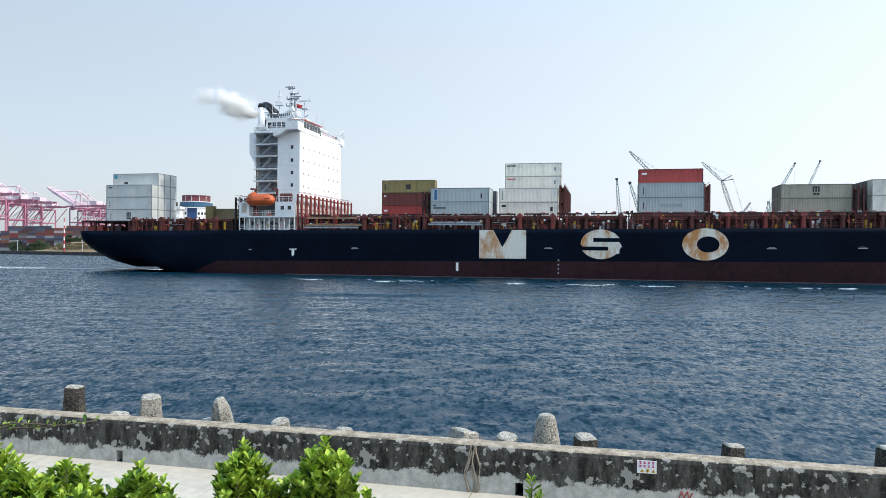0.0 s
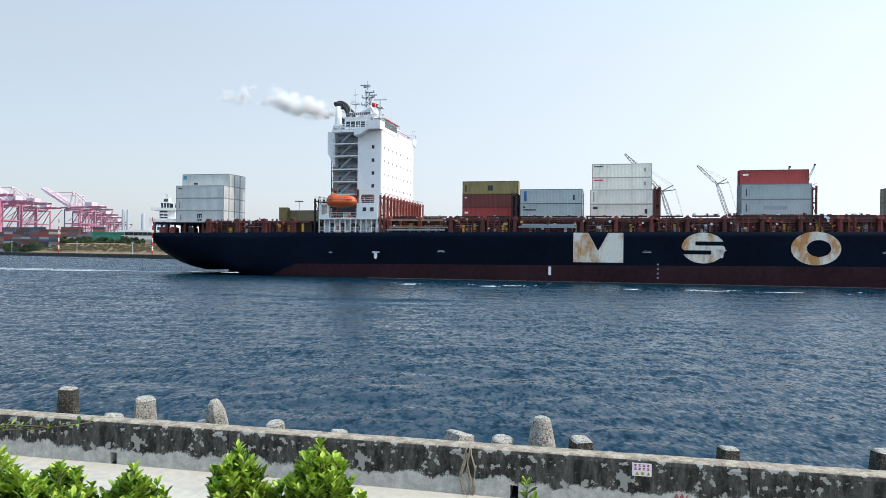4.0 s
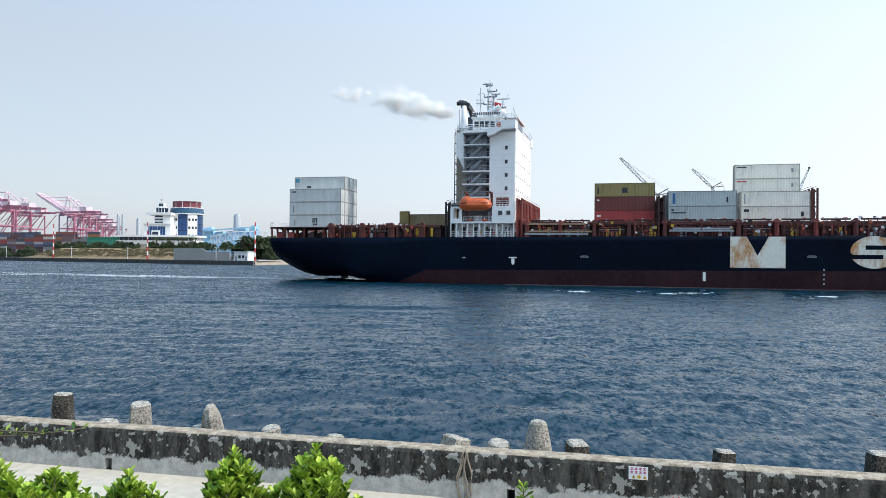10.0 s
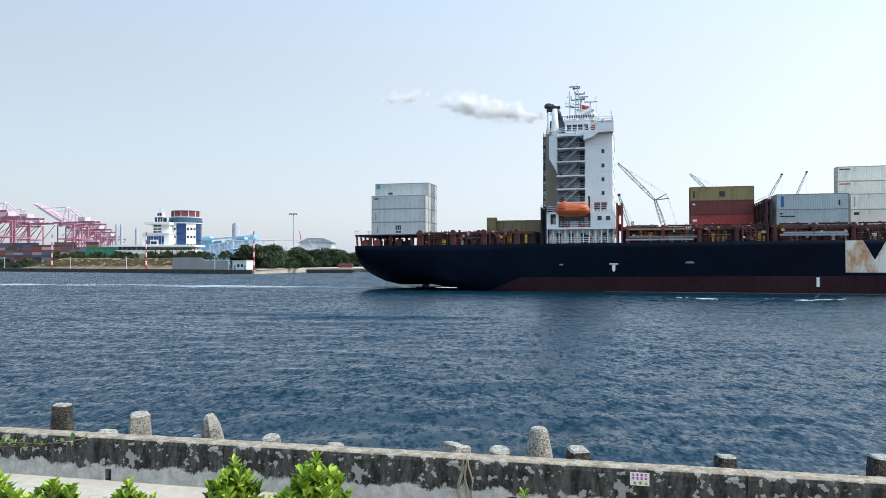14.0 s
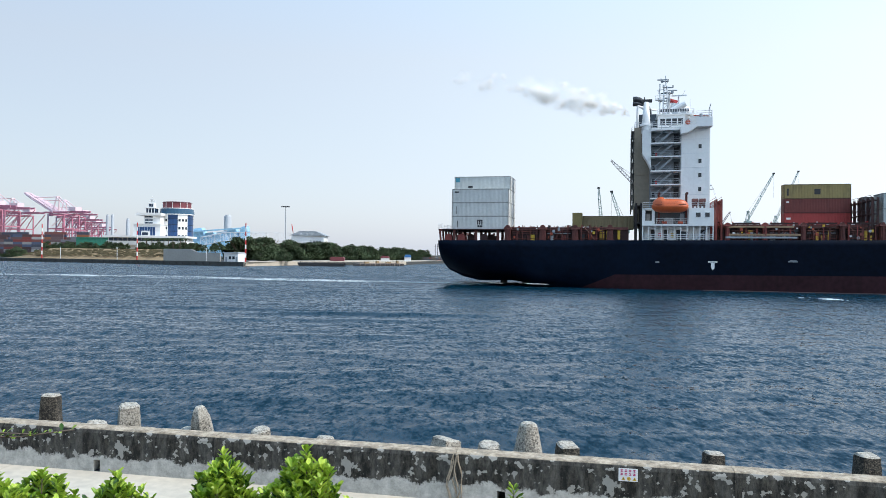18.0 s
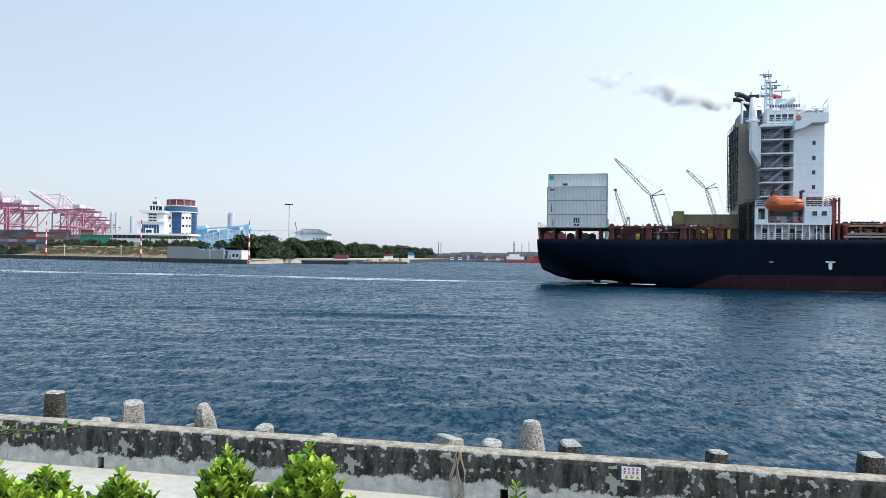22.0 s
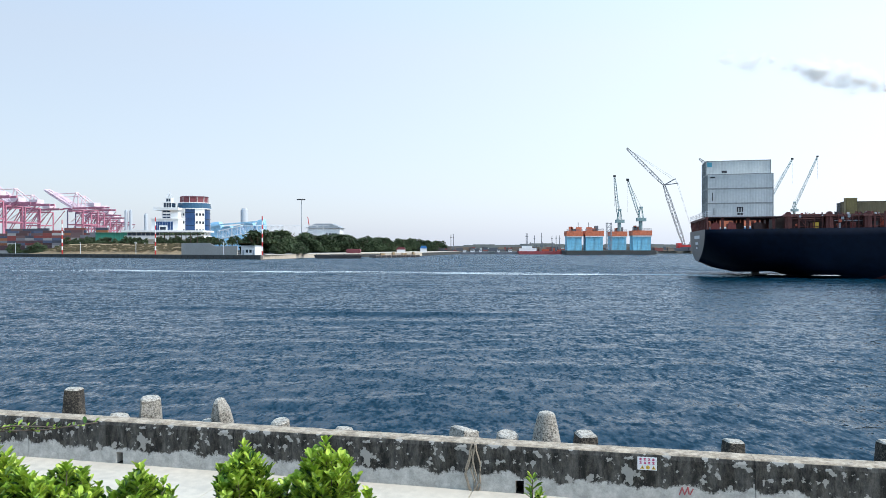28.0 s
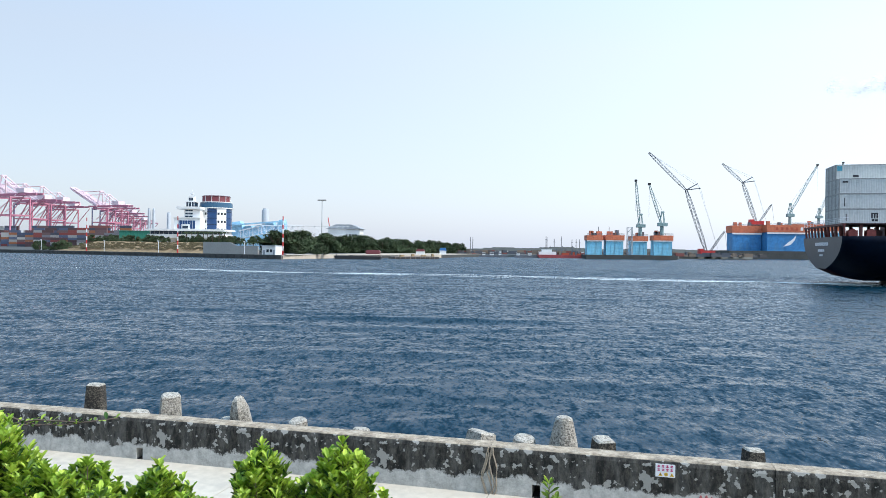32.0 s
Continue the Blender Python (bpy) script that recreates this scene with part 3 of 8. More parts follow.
    part("reefer_pack", bm, mat("olive_ochre_locker_paint", (0.2, 0.155, 0.055), 0.6, var=0.25, dirt=0.4, dirt_color=(0.09, 0.07, 0.03)), SHIP, "tall narrow ochre deck locker")
    # the open mooring deck at the stern
    for k in range(12):
        bm = bm_()
        y = 1.7 + k * 2.6
        tube(bm, (-0.7, y, deck_z(0) - 0.05), (-0.9, y, 11.2), 0.22, 6)
        part("stern_post", bm, DECKRED, SHIP)
    bm = bm_()
    box(bm, -1.15, -0.55, 1.5, BEAM - 1.5, 11.02, 11.4)
    part("stern_beam", bm, DECKRED, SHIP)
    for x in (2.0, 6.5, 11.0):
        for y in (1.9, 8.0, 13.0, 18.0, 24.0):
            bm = bm_()
            box(bm, x - 0.25, x + 0.25, y, y + 0.5, deck_z(0) - 0.05, 11.24)
            part("stern_support", bm, DECKRED, SHIP)
    bm = bm_()
    box(bm, -0.4, 12.6, 1.5, 18.6, 11.22, 11.42)
    part("stern_platform", bm, DECKDARK, SHIP)
    for x, y in ((0.8, 3.0), (3.6, 2.4), (5.2, 4.4), (8.2, 2.6), (9.4, 5.0)):
        bm = bm_()
        z = deck_z(0)
        tube(bm, (x, y - 0.7, z + 0.75), (x, y + 0.7, z + 0.75), 0.62, 12)
        box(bm, x - 0.75, x + 0.75, y - 0.85, y - 0.72, z - 0.05, z + 1.1)
        box(bm, x - 0.75, x + 0.75, y + 0.72, y + 0.85, z - 0.05, z + 1.1)
        part("mooring_winch", bm, BRIGHTRED if x < 4 else DECKDARK, SHIP)
    bm = bm_()
    for h in (0.4, 0.75, 1.05):
        tube(bm, (-1.1, 1.4, 11.38 + h), (-1.1, BEAM - 1.4, 11.38 + h), 0.035, 4)
        tube(bm, (-1.1, 1.4, 11.38 + h), (-0.2, 1.4, 11.38 + h), 0.035, 4)
    for k in range(12):
        y = 1.4 + k * (BEAM - 2.8) / 11
        tube(bm, (-1.1, y, 11.38), (-1.1, y, 12.46), 0.035, 4)
    part("stern_rail", bm, RAILW, SHIP)


make_deck_gear()


def lashing_bridge(x, y0, y1, z0, z1, n, material):
    levels = max(1, int((z1 - z0) / 2.6))
    b = None
    for i in range(levels + 1):
        z = z0 + (z1 - 0.5 - z0) * i / levels
        bm = bm_()
        box(bm, x - 0.5, x + 0.5, y0, y1, z - 0.12, z + 0.06)
        if b is None:
            b = part("lashing_bridge", bm, material, SHIP, "red steel lashing bridge")
            continue
        part("walkway", bm, material, b)
        for xx in (x - 0.48, x + 0.48):
            bm = bm_()
            tube(bm, (xx, y0, z + 0.9), (xx, y1, z + 0.9), 0.04, 4)
            part("guard_rail", bm, material, b)
    for i in range(n + 1):
        y = y0 + (y1 - y0) * i / n
        bm = bm_()
        for xx in (x - 0.45, x + 0.45):
            box(bm, xx - 0.16, xx + 0.16, y - 0.2, y + 0.2, z0, z1)
        part("post", bm, material, b)
        if i < n and i % 2 == 0:
            bm = bm_()
            tube(bm, (x + 0.45, y, z0), (x + 0.45, y + (y1 - y0) / n, z0 + (z1 - z0) * 0.5), 0.07, 4)
            tube(bm, (x - 0.45, y + (y1 - y0) / n, z0 + (z1 - z0) * 0.5), (x - 0.45, y, z1 - 0.5), 0.07, 4)
            part("brace", bm, material, b)


BRIDGERED = mat("brick_red_lashing_steel", (0.24, 0.042, 0.03), 0.6, var=0.35, dirt=0.5, dirt_color=(0.07, 0.025, 0.02))
lashing_bridge(52.7, 0.8, BEAM - 0.8, 9.3, 17.0, 13, BRIDGERED)
# Near-black steel for the lashing bridge beside the deckhouse.
LASH_BLACK = mat("near_black_lashing_steel", (0.014, 0.009, 0.010), 0.7, var=0.4)
lashing_bridge(38.3, 0.9, 10.6, 9.2, 16.4, 4, LASH_BLACK)
lashing_bridge(79.5, 3.0, BEAM - 1, 9.5, 17.4, 11, DECKDARK)
lashing_bridge(107.2, 7.4, BEAM - 1, 12.4, 18.8, 9, DECKRED)
lashing_bridge(135.0, 6.0, BEAM - 1, 12.9, 18.6, 9, DECKRED)
lashing_bridge(160.8, 2.0, BEAM - 1, 12.9, 17.6, 11, DECKRED)


def rail(bm, pts, h=1.05, r=0.035, step=1.4):
    """A guard rail along a line of points."""
    for a, b in zip(pts, pts[1:]):
        a, b = Vector(a), Vector(b)
        n = max(1, int((b - a).length / step))
        for k in range(n + 1):
            p = a.lerp(b, k / n)
            tube(bm, p, p + Vector((0, 0, h)), r, 4, caps=False)
        for q in (h, h * 0.66, h * 0.33):
            tube(bm, a + Vector((0, 0, q)), b + Vector((0, 0, q)), r, 4, caps=False)


def make_house():
    """The deckhouse by the rail, the tower, the casing and all that stands on them."""
    near, far = 3.7, BEAM - 3.7                       # the tower's two sides
    zd = 9.3
    # deckhouse: an open gallery below, a white house above with a recess for the boat
    bm = bm_()
    box(bm, 38.9, 51.8, 0.3, BEAM - 0.3, 12.05, 12.4)
    part("gallery_deck", bm, WHITE, SHIP)
    for i in range(12):
        x = 39.0 + i * 1.15
        bm = bm_()
        box(bm, x - 0.08, x + 0.08, 0.35, 0.55, zd, 12.05)
        part("gallery_post", bm, WHITE, SHIP)
    bm = bm_()
    rail(bm, [(39, 0.42, zd), (51.6, 0.42, zd)], 1.1, 0.05)
    part("gallery_rail", bm, RAILW, SHIP)
    bm = bm_()
    box(bm, 39.2, 51.4, 2.8, BEAM - 2.8, zd - 0.05, 12.05)
    part("gallery_wall", bm, WHITE, SHIP)
    for x in (40.6, 43.0, 45.3, 49.6):
        bm = bm_()
        box(bm, x, x + 0.9, 2.72, 2.82, zd + 0.1, 11.4)
        part("gallery_door", bm, BLACK, SHIP)
    for x, m in ((42.0, REDP), (44.3, YELLOW), (47.0, REDP), (48.2, GREYST)):
        bm = bm_()
        box(bm, x, x + 0.5, 2.5, 2.82, zd + 0.6, zd + 1.4)
        tube(bm, (x + 0.25, 2.48, zd + 1.0), (x + 0.25, 2.52, zd + 1.0), 0.18, 8)
        part("fire_locker", bm, m, SHIP)
    bm = bm_()
    box(bm, 45.9, 47.2, 0.6, 1.8, zd, zd + 1.7)
    part("deck_machine", bm, BLACK, SHIP)
    bm = bm_()
    tube(bm, (48.6, 1.1, zd), (51.2, 1.1, 12.0), 0.14, 4)
    tube(bm, (48.6, 1.7, zd), (51.2, 1.7, 12.0), 0.14, 4)
    for k in range(9):
        f = (k + 0.5) / 9
        box(bm, 48.5 + 2.6 * f, 48.8 + 2.6 * f, 1.1, 1.7, zd + 2.7 * f, zd + 2.7 * f + 0.05)
    part("ladder", bm, GREYST, SHIP)
    bm = bm_()
    box(bm, 47.3, 51.8, 0.3, BEAM - 0.3, 12.4, 15.4)
    part("upper_house", bm, WHITE, SHIP)
    for x in (49.0, 50.6):
        bm = bm_()
        box(bm, x - 0.4, x + 0.4, 0.24, 0.31, 13.7, 14.5)
        w = part("house_window", bm, GLASS, SHIP)
        bm = bm_()
        for a, b, c, d in ((-0.5, -0.4, 13.6, 14.6), (0.4, 0.5, 13.6, 14.6), (-0.4, 0.4, 13.6, 13.7), (-0.4, 0.4, 14.5, 14.6)):
            box(bm, x + a, x + b, 0.21, 0.3, c, d)
        part("window_frame", bm, RAILW, w)
    # This wall's dark grey paints in the shade of the boat's recess.
    bm = bm_()
    box(bm, 38.9, 47.3, 3.4, BEAM - 3.4, 12.4, 15.4)
    part("recess_wall", bm, mat("boat_recess_shade_grey", (0.06, 0.065, 0.07), 0.6, var=0.2), SHIP, "recess wall behind the lifeboat, its shade painted in dark grey")
    for x, w, z, h in ((39.8, 0.7, 12.5, 2.0), (43.2, 1.6, 12.5, 1.2), (46.0, 0.8, 12.5, 2.0)):
        bm = bm_()
        box(bm, x, x + w, 3.2, 3.42, z, z + h)
        part("recess_locker", bm, GREYST, SHIP)
    bm = bm_()
    box(bm, 38.9, 39.5, 0.35, 3.4, 12.4, 15.4)
    box(bm, 38.9, 41.2, 0.35, 3.4, 15.1, 15.4)
    box(bm, 40.7, 41.2, 0.35, 0.8, 12.4, 15.1)
    box(bm, 39.5, 40.7, 0.35, 0.5, 12.4, 13.0)
    part("recess_frame", bm, WHITE, SHIP)
    bm = bm_()
    rail(bm, [(39.0, 0.4, 15.4), (41.2, 0.4, 15.4)])
    rail(bm, [(47.5, 0.4, 15.4), (51.7, 0.4, 15.4), (51.7, 3.6, 15.4)])
    rail(bm, [(41.5, 0.4, 12.4), (47.2, 0.4, 12.4)])
    part("boat_deck_rail", bm, RAILW, SHIP)
    for x in (42.0, 47.0):
        bm = bm_()
        box(bm, x - 0.18, x + 0.18, 1.6, 2.1, 12.4, 18.2)
        box(bm, x - 0.18, x + 0.18, -0.2, 2.1, 17.95, 18.3)
        tube(bm, (x, 0.3, 18.0), (x, 0.3, 17.0), 0.05, 4)
        part("davit", bm, DECKRED, SHIP)
    for x in (48.0, 49.3):
        bm = bm_()
        tube(bm, (x, 1.7, 16.5), (x + 1.1, 1.7, 16.5), 0.75, 14)
        box(bm, x + 0.1, x + 0.3, 1.0, 2.4, 15.4, 16.0)
        box(bm, x + 0.8, x + 1.0, 1.0, 2.4, 15.4, 16.0)
        part("raft_canister", bm, DECKRED, SHIP)
    for x in (42.5, 45.4):
        bm = bm_()
        tube(bm, (x, 0.5, 12.65), (x + 0.9, 0.5, 12.65), 0.24, 8)
        part("life_ring_box", bm, ORANGERED, SHIP)
    # tower
    bm = bm_()
    box(bm, 46.1, 51.4, near, far, 15.4, 30.9)
    bmesh.ops.bevel(bm, geom=bm.edges[:], offset=0.12, segments=2, affect='EDGES')
    part("tower", bm, WHITE, SHIP)
    # Grey where the tower is white: the shade behind the stairs, as colour.
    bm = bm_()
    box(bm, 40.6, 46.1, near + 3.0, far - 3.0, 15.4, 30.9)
    part("stair_wall", bm, mat("stair_shade_grey", (0.2, 0.215, 0.23), 0.6, var=0.12), SHIP)
    levels = [17.6, 20.26, 22.9, 25.7, 28.3, 30.86]
    for i, z in enumerate(levels):
        bm = bm_()
        box(bm, 40.55, 46.1, near - 0.15, near + 3.02, z - 0.24, z)
        part("stair_platform", bm, WHITE, SHIP)
        bm = bm_()
        rail(bm, [(40.65, near, z), (46.05, near, z)], 1.0, 0.03)
        part("platform_rail", bm, GREYST, SHIP)
        if i < 5:
            h = levels[i + 1] - z
            bm = bm_()
            for y in (near + 0.5, near + 1.3):
                m = Matrix.Translation((41.9, y, z)) @ Matrix.Rotation(-math.atan2(h, 3.0), 4, 'Y')
                box(bm, 0, math.hypot(h, 3.0), -0.06, 0.06, -0.16, 0.16, m)
                tube(bm, m @ Vector((0, 0, 1.0)), m @ Vector((math.hypot(h, 3.0), 0, 1.0)), 0.05, 4)
            for k in range(11):
                f = (k + 0.5) / 11
                box(bm, 41.8 + 3.0 * f, 42.1 + 3.0 * f, near + 0.5, near + 1.3, z + h * f, z + h * f + 0.05)
            part("stair_flight", bm, GREYST, SHIP)
            bm = bm_()
            box(bm, 45.0, 45.9, near + 2.9, near + 3.02, z, z + 2.0)
            part("tower_door", bm, BLACK, SHIP)
            for xx, w, hh, m in ((40.9, 0.5, 1.1, BLACK), (41.5, 0.35, 0.8, REDP if i % 2 else GREYST), (44.2, 0.5, 0.7, GREYST)):
                bm = bm_()
                box(bm, xx, xx + w, near + 2.6, near + 3.02, z + 0.1, z + 0.1 + hh)
                part("wall_locker", bm, m, SHIP)
    for z in (19.2, 21.9, 24.6, 27.4):
        bm = bm_()
        box(bm, 49.3, 49.85, near - 0.07, near + 0.02, z - 0.38, z + 0.38)
        part("tower_window", bm, GLASS, SHIP)
    for z in (19.0, 21.8, 24.6, 27.4):
        for k in range(8):
            y = 5.4 + k * 2.95
            bm = bm_()
            box(bm, 51.37, 51.46, y, y + 0.24, z - 0.18, z + 0.18)
            part("tower_window", bm, GLASS, SHIP)
    for z in (18.2, 23.4, 26.1, 28.8):
        bm = bm_()
        box(bm, 46.2, 51.3, near - 0.03, near + 0.02, z - 0.03, z + 0.03)
        part("weld_seam", bm, RAILW, SHIP)
    # bridge deck with its wings
    bm = bm_()
    box(bm, 40.6, 51.42, near, far, 30.9, 31.25)
    part("bridge_deck", bm, WHITE, SHIP)
    for s in (0, 1):
        f = (lambda y: y) if s == 0 else (lambda y: BEAM - y)
        bm = bm_()
        outline = [(45.9, 29.6), (47.4, 29.95), (48.9, 30.95), (51.6, 30.95), (51.6, 31.32), (46.0, 31.32)]
        prism(bm, outline, 1.9, lambda u, v, w: Vector((u, f(2.0 + w), v)))
        part("bridge_wing", bm, WHITE, SHIP)
        bm = bm_()
        y0, y1 = sorted((f(2.0), f(2.15)))
        box(bm, 48.7, 51.6, y0, y1, 31.3, 32.7)
        y0, y1 = sorted((f(2.15), f(5.2)))
        box(bm, 51.45, 51.6, y0, y1, 31.3, 32.7)
        part("wing_bulwark", bm, WHITE, SHIP)
        bm = bm_()
        rail(bm, [(48.8, f(2.1), 32.7), (51.5, f(2.1), 32.7), (51.5, f(5.2), 32.7)], 1.2, 0.045)
        part("wing_rail", bm, RAILW, SHIP)
        bm = bm_()
        rail(bm, [(46.1, f(2.1), 31.3), (48.7, f(2.1), 31.3)], 1.1, 0.04)
        part("wing_rail", bm, RAILW, SHIP)
        bm = bm_()
        tube(bm, (49.6, f(2.6), 31.3), (49.6, f(2.6), 33.4), 0.3, 8)
        part("wing_console", bm, GREYST, SHIP)
        bm = bm_()
        tube(bm, (51.2, f(4.0), 31.3), (51.2, f(4.0), 34.6), 0.09, 6)
        tube(bm, (51.2, f(4.0), 34.5), (51.2, f(1.4), 35.0), 0.08, 6)
        tube(bm, (51.2, f(1.4), 35.0), (51.2, f(1.4), 33.8), 0.04, 4)
        part("wing_davit", bm, RAILW, SHIP)
    bm = bm_()
    pts = [(42.0, 6.6), (46.9, 6.6), (48.4, 9.0), (48.4, BEAM - 9.0), (46.9, BEAM - 6.6), (42.0, BEAM - 6.6)]
    prism(bm, pts, 3.05, lambda u, v, w: Vector((u, v, 31.25 + w)))
    part("wheelhouse", bm, WHITE, SHIP)
    for k in range(9):
        y = 9.3 + k * 1.52
        bm = bm_()
        box(bm, 48.36, 48.46, y, y + 1.25, 32.65, 33.85)
        part("bridge_window", bm, GLASS, SHIP)
    # the lower front of the wheelhouse, flush with the tower's face, under a red-edged roof
    bm = bm_()
    prism(bm, [(47.9, 6.8), (50.6, 5.3), (51.2, 5.9), (51.2, 15.4), (50.6, 15.8), (47.9, 15.8)], 2.3, lambda u, v, w: Vector((u, v, 31.25 + w)))
    part("wheelhouse_front", bm, WHITE, SHIP)
    for k in range(6):
        y = 6.1 + k * 1.55
        bm = bm_()
        box(bm, 51.16, 51.26, y, y + 1.3, 31.95, 33.2)
        part("bridge_window", bm, GLASS, SHIP)
    bm = bm_()
    box(bm, 48.0, 51.5, 5.2, 16.0, 33.55, 33.68)
    part("front_roof", bm, WHITE, SHIP)
    bm = bm_()
    box(bm, 51.5, 51.56, 5.2, 16.0, 33.52, 33.72)
    box(bm, 48.5, 51.5, 5.14, 5.2, 33.52, 33.72)
    part("orange_edge", bm, ORANGERED, SHIP)
    for k in range(4):
        x = 42.4 + k * 1.12
        bm = bm_()
        box(bm, x, x + 0.88, 6.53, 6.63, 32.2, 33.4)
        part("bridge_window", bm, GLASS, SHIP)
    bm = bm_()
    box(bm, 41.7, 48.9, 6.3, BEAM - 6.3, 34.1, 34.3)
    part("bridge_roof", bm, WHITE, SHIP)
    bm = bm_()
    rail(bm, [(40.8, near + 0.1, 31.25), (46.2, near + 0.1, 31.25)])
    part("bridge_rail", bm, RAILW, SHIP)
    bm = bm_()
    rail(bm, [(41.9, 6.5, 34.2), (48.7, 6.5, 34.2), (48.7, BEAM - 6.5, 34.2)])
    part("roof_rail", bm, RAILW, SHIP)
    bm = bm_()
    for z in (32.02, 32.5):
        box(bm, 51.32, 51.4, 15.9, 25.5, z, z + 0.09)
    part("orange_rail", bm, ORANGERED, SHIP)
    for k in range(12):
        bm = bm_()
        x = 42.4 + k * 0.46
        box(bm, x, x + 0.3, 6.38, 6.44, 34.7, 35.25)
        part("name_bar", bm, LATTICE_, SHIP)
    # mast, radars, aerials
    bm = bm_()
    for sx, sy in ((-0.5, -0.5), (0.5, -0.5), (0.5, 0.5), (-0.5, 0.5)):
        tube(bm, (43.9 + sx, 16 + sy, 34.2), (43.9 + sx * 0.6, 16 + sy * 0.6, 42.2), 0.13, 6)
    for k in range(7):
        z = 34.8 + k * 1.15
        box(bm, 43.35, 44.45, 15.45, 16.55, z, z + 0.08)
        tube(bm, (43.4, 15.5, z), (44.4, 15.5, z + 1.1), 0.05, 4)
    tube(bm, (43.9, 16, 42), (43.9, 16, 44.2), 0.09, 6)
    tube(bm, (44.7, 16.3, 34.2), (44.7, 16.3, 40.8), 0.3, 8, 0.2)
    m = part("mast", bm, RAILW, SHIP)
    for z, w, o in ((38.8, 1.1, -0.3), (40.4, 1.4, 0.1), (41.6, 1.0, 0.5), (42.9, 0.7, -0.2)):
        bm = bm_()
        box(bm, 43.9 - w + o, 43.9 + w + o, 15.6, 16.4, z, z + 0.1)
        tube(bm, (43.9 - w + o, 16, z), (43.9 - w + o, 16, z + 0.7), 0.1, 6)
        tube(bm, (43.9 + w + o, 16, z), (43.9 + w + o, 16, z + 0.5), 0.14, 6)
        part("yard", bm, GREYST, m)
    for x, z in ((45.2, 40.9), (43.2, 43.2)):
        bm = bm_()
        box(bm, x - 1.0, x + 1.0, 15.8, 16.05, z, z + 0.2)
        box(bm, x - 0.2, x + 0.2, 15.7, 16.2, z - 0.5, z)
        part("radar", bm, GREYST, m)
    bm = bm_()
    tube(bm, (46.6, 17, 34.2), (46.6, 17, 40.0), 0.26, 8, 0.14)
    box(bm, 45.2, 48.2, 16.8, 17.2, 40.0, 40.2)
    tube(bm, (45.4, 17, 40.2), (45.2, 17, 41.3), 0.06, 4)
    tube(bm, (47.4, 17, 40.2), (47.9, 17, 41.2), 0.06, 4)
    box(bm, 45.8, 47.4, 16.2, 17.8, 38.2, 38.32)
    tube(bm, (45.9, 17, 36.0), (47.6, 17, 36.8), 0.16, 5)
    part("radar_post", bm, RAILW, SHIP)
    bm = bm_()
    v = [bm.verts.new(p) for p in ((44.9, 16.2, 38.4), (46.2, 16.0, 38.2), (46.5, 16.2, 38.9), (45.8, 16.4, 39.1), (44.9, 16.2, 39.4))]
    bm.faces.new(v)
    part("flag", bmesh_thick(bm, 0.03), REDP, SHIP, "red flag blown out in the wind")
    bm = bm_()
    v = [bm.verts.new(p) for p in ((44.6, 13.2, 36.2), (46.6, 13.0, 37.6), (44.8, 13.2, 37.9))]
    bm.faces.new(v)
    part("flag", bmesh_thick(bm, 0.03), WHITE, SHIP, "small white pennant")
    bm = bm_()
    bmesh.ops.create_uvsphere(bm, u_segments=16, v_segments=10, radius=0.8, matrix=Matrix.Translation((47.6, 10.5, 35.7)))
    tube(bm, (47.6, 10.5, 34.2), (47.6, 10.5, 35.2), 0.35, 8)
    part("aerial_dome", bm, WHITE, SHIP, smooth=True)
    for x, y, h in ((48.2, 9, 37.6), (48.3, 18, 37.2), (42.8, 8, 37.8), (48.3, 24, 36.8), (45.2, 11, 37.4), (48.0, 21, 38.0)):
        bm = bm_()
        tube(bm, (x, y, 34.2), (x, y, h), 0.045, 5)
        part("aerial", bm, RAILW, SHIP)
    for x, y, w, h in ((44.8, 8.5, 1.0, 1.1), (46.6, 9.5, 0.8, 1.6), (47.6, 13, 1.4, 0.9), (43.0, 12.5, 0.9, 1.5)):
        bm = bm_()
        box(bm, x, x + w, y, y + w, 34.2, 34.2 + h)
        part("roof_locker", bm, RAILW, SHIP)
    bm = bm_()
    tube(bm, (42.6, 12.0, 34.2), (42.6, 12.0, 40.4), 0.2, 7, 0.12)
    box(bm, 41.7, 43.5, 11.6, 12.4, 38.2, 38.32)
    rail(bm, [(41.7, 11.6, 38.3), (43.5, 11.6, 38.3)], 0.8, 0.035)
    tube(bm, (42.0, 12, 40.2), (43.3, 12, 40.5), 0.07, 4)
    tube(bm, (42.6, 12.0, 40.4), (42.6, 12.0, 41.6), 0.16, 6)
    part("signal_post", bm, RAILW, SHIP)
    bm = bm_()
    tube(bm, (45.6, 9.0, 34.2), (46.9, 9.0, 36.4), 0.12, 5)
    tube(bm, (47.8, 9.0, 34.2), (46.9, 9.0, 36.4), 0.12, 5)
    tube(bm, (44.6, 9.2, 35.4), (47.3, 9.2, 36.8), 0.5, 10, 0.62)
    part("searchlight_frame", bm, WHITE, SHIP)
    bm = bm_()
    box(bm, 51.3, 51.42, 15.9, BEAM - 5.2, 31.2, 32.0)
    part("front_bulwark", bm, WHITE, SHIP)
    bm = bm_()
    tube(bm, (47.55, 6.45, 32.6), (47.55, 6.55, 32.6), 0.5, 14)
    part("life_ring", bm, ORANGERED, SHIP)
    # casing and funnel aft of the tower
    bm = bm_()
    box(bm, 37.6, 43.0, 11.2, BEAM - 9.8, 12.3, 32.6)
    for z in (17.6, 22.8, 28.0):
        box(bm, 37.56, 43.0, 11.12, 11.2, z, z + 0.12)
    part("casing", bm, OCHRE, SHIP)
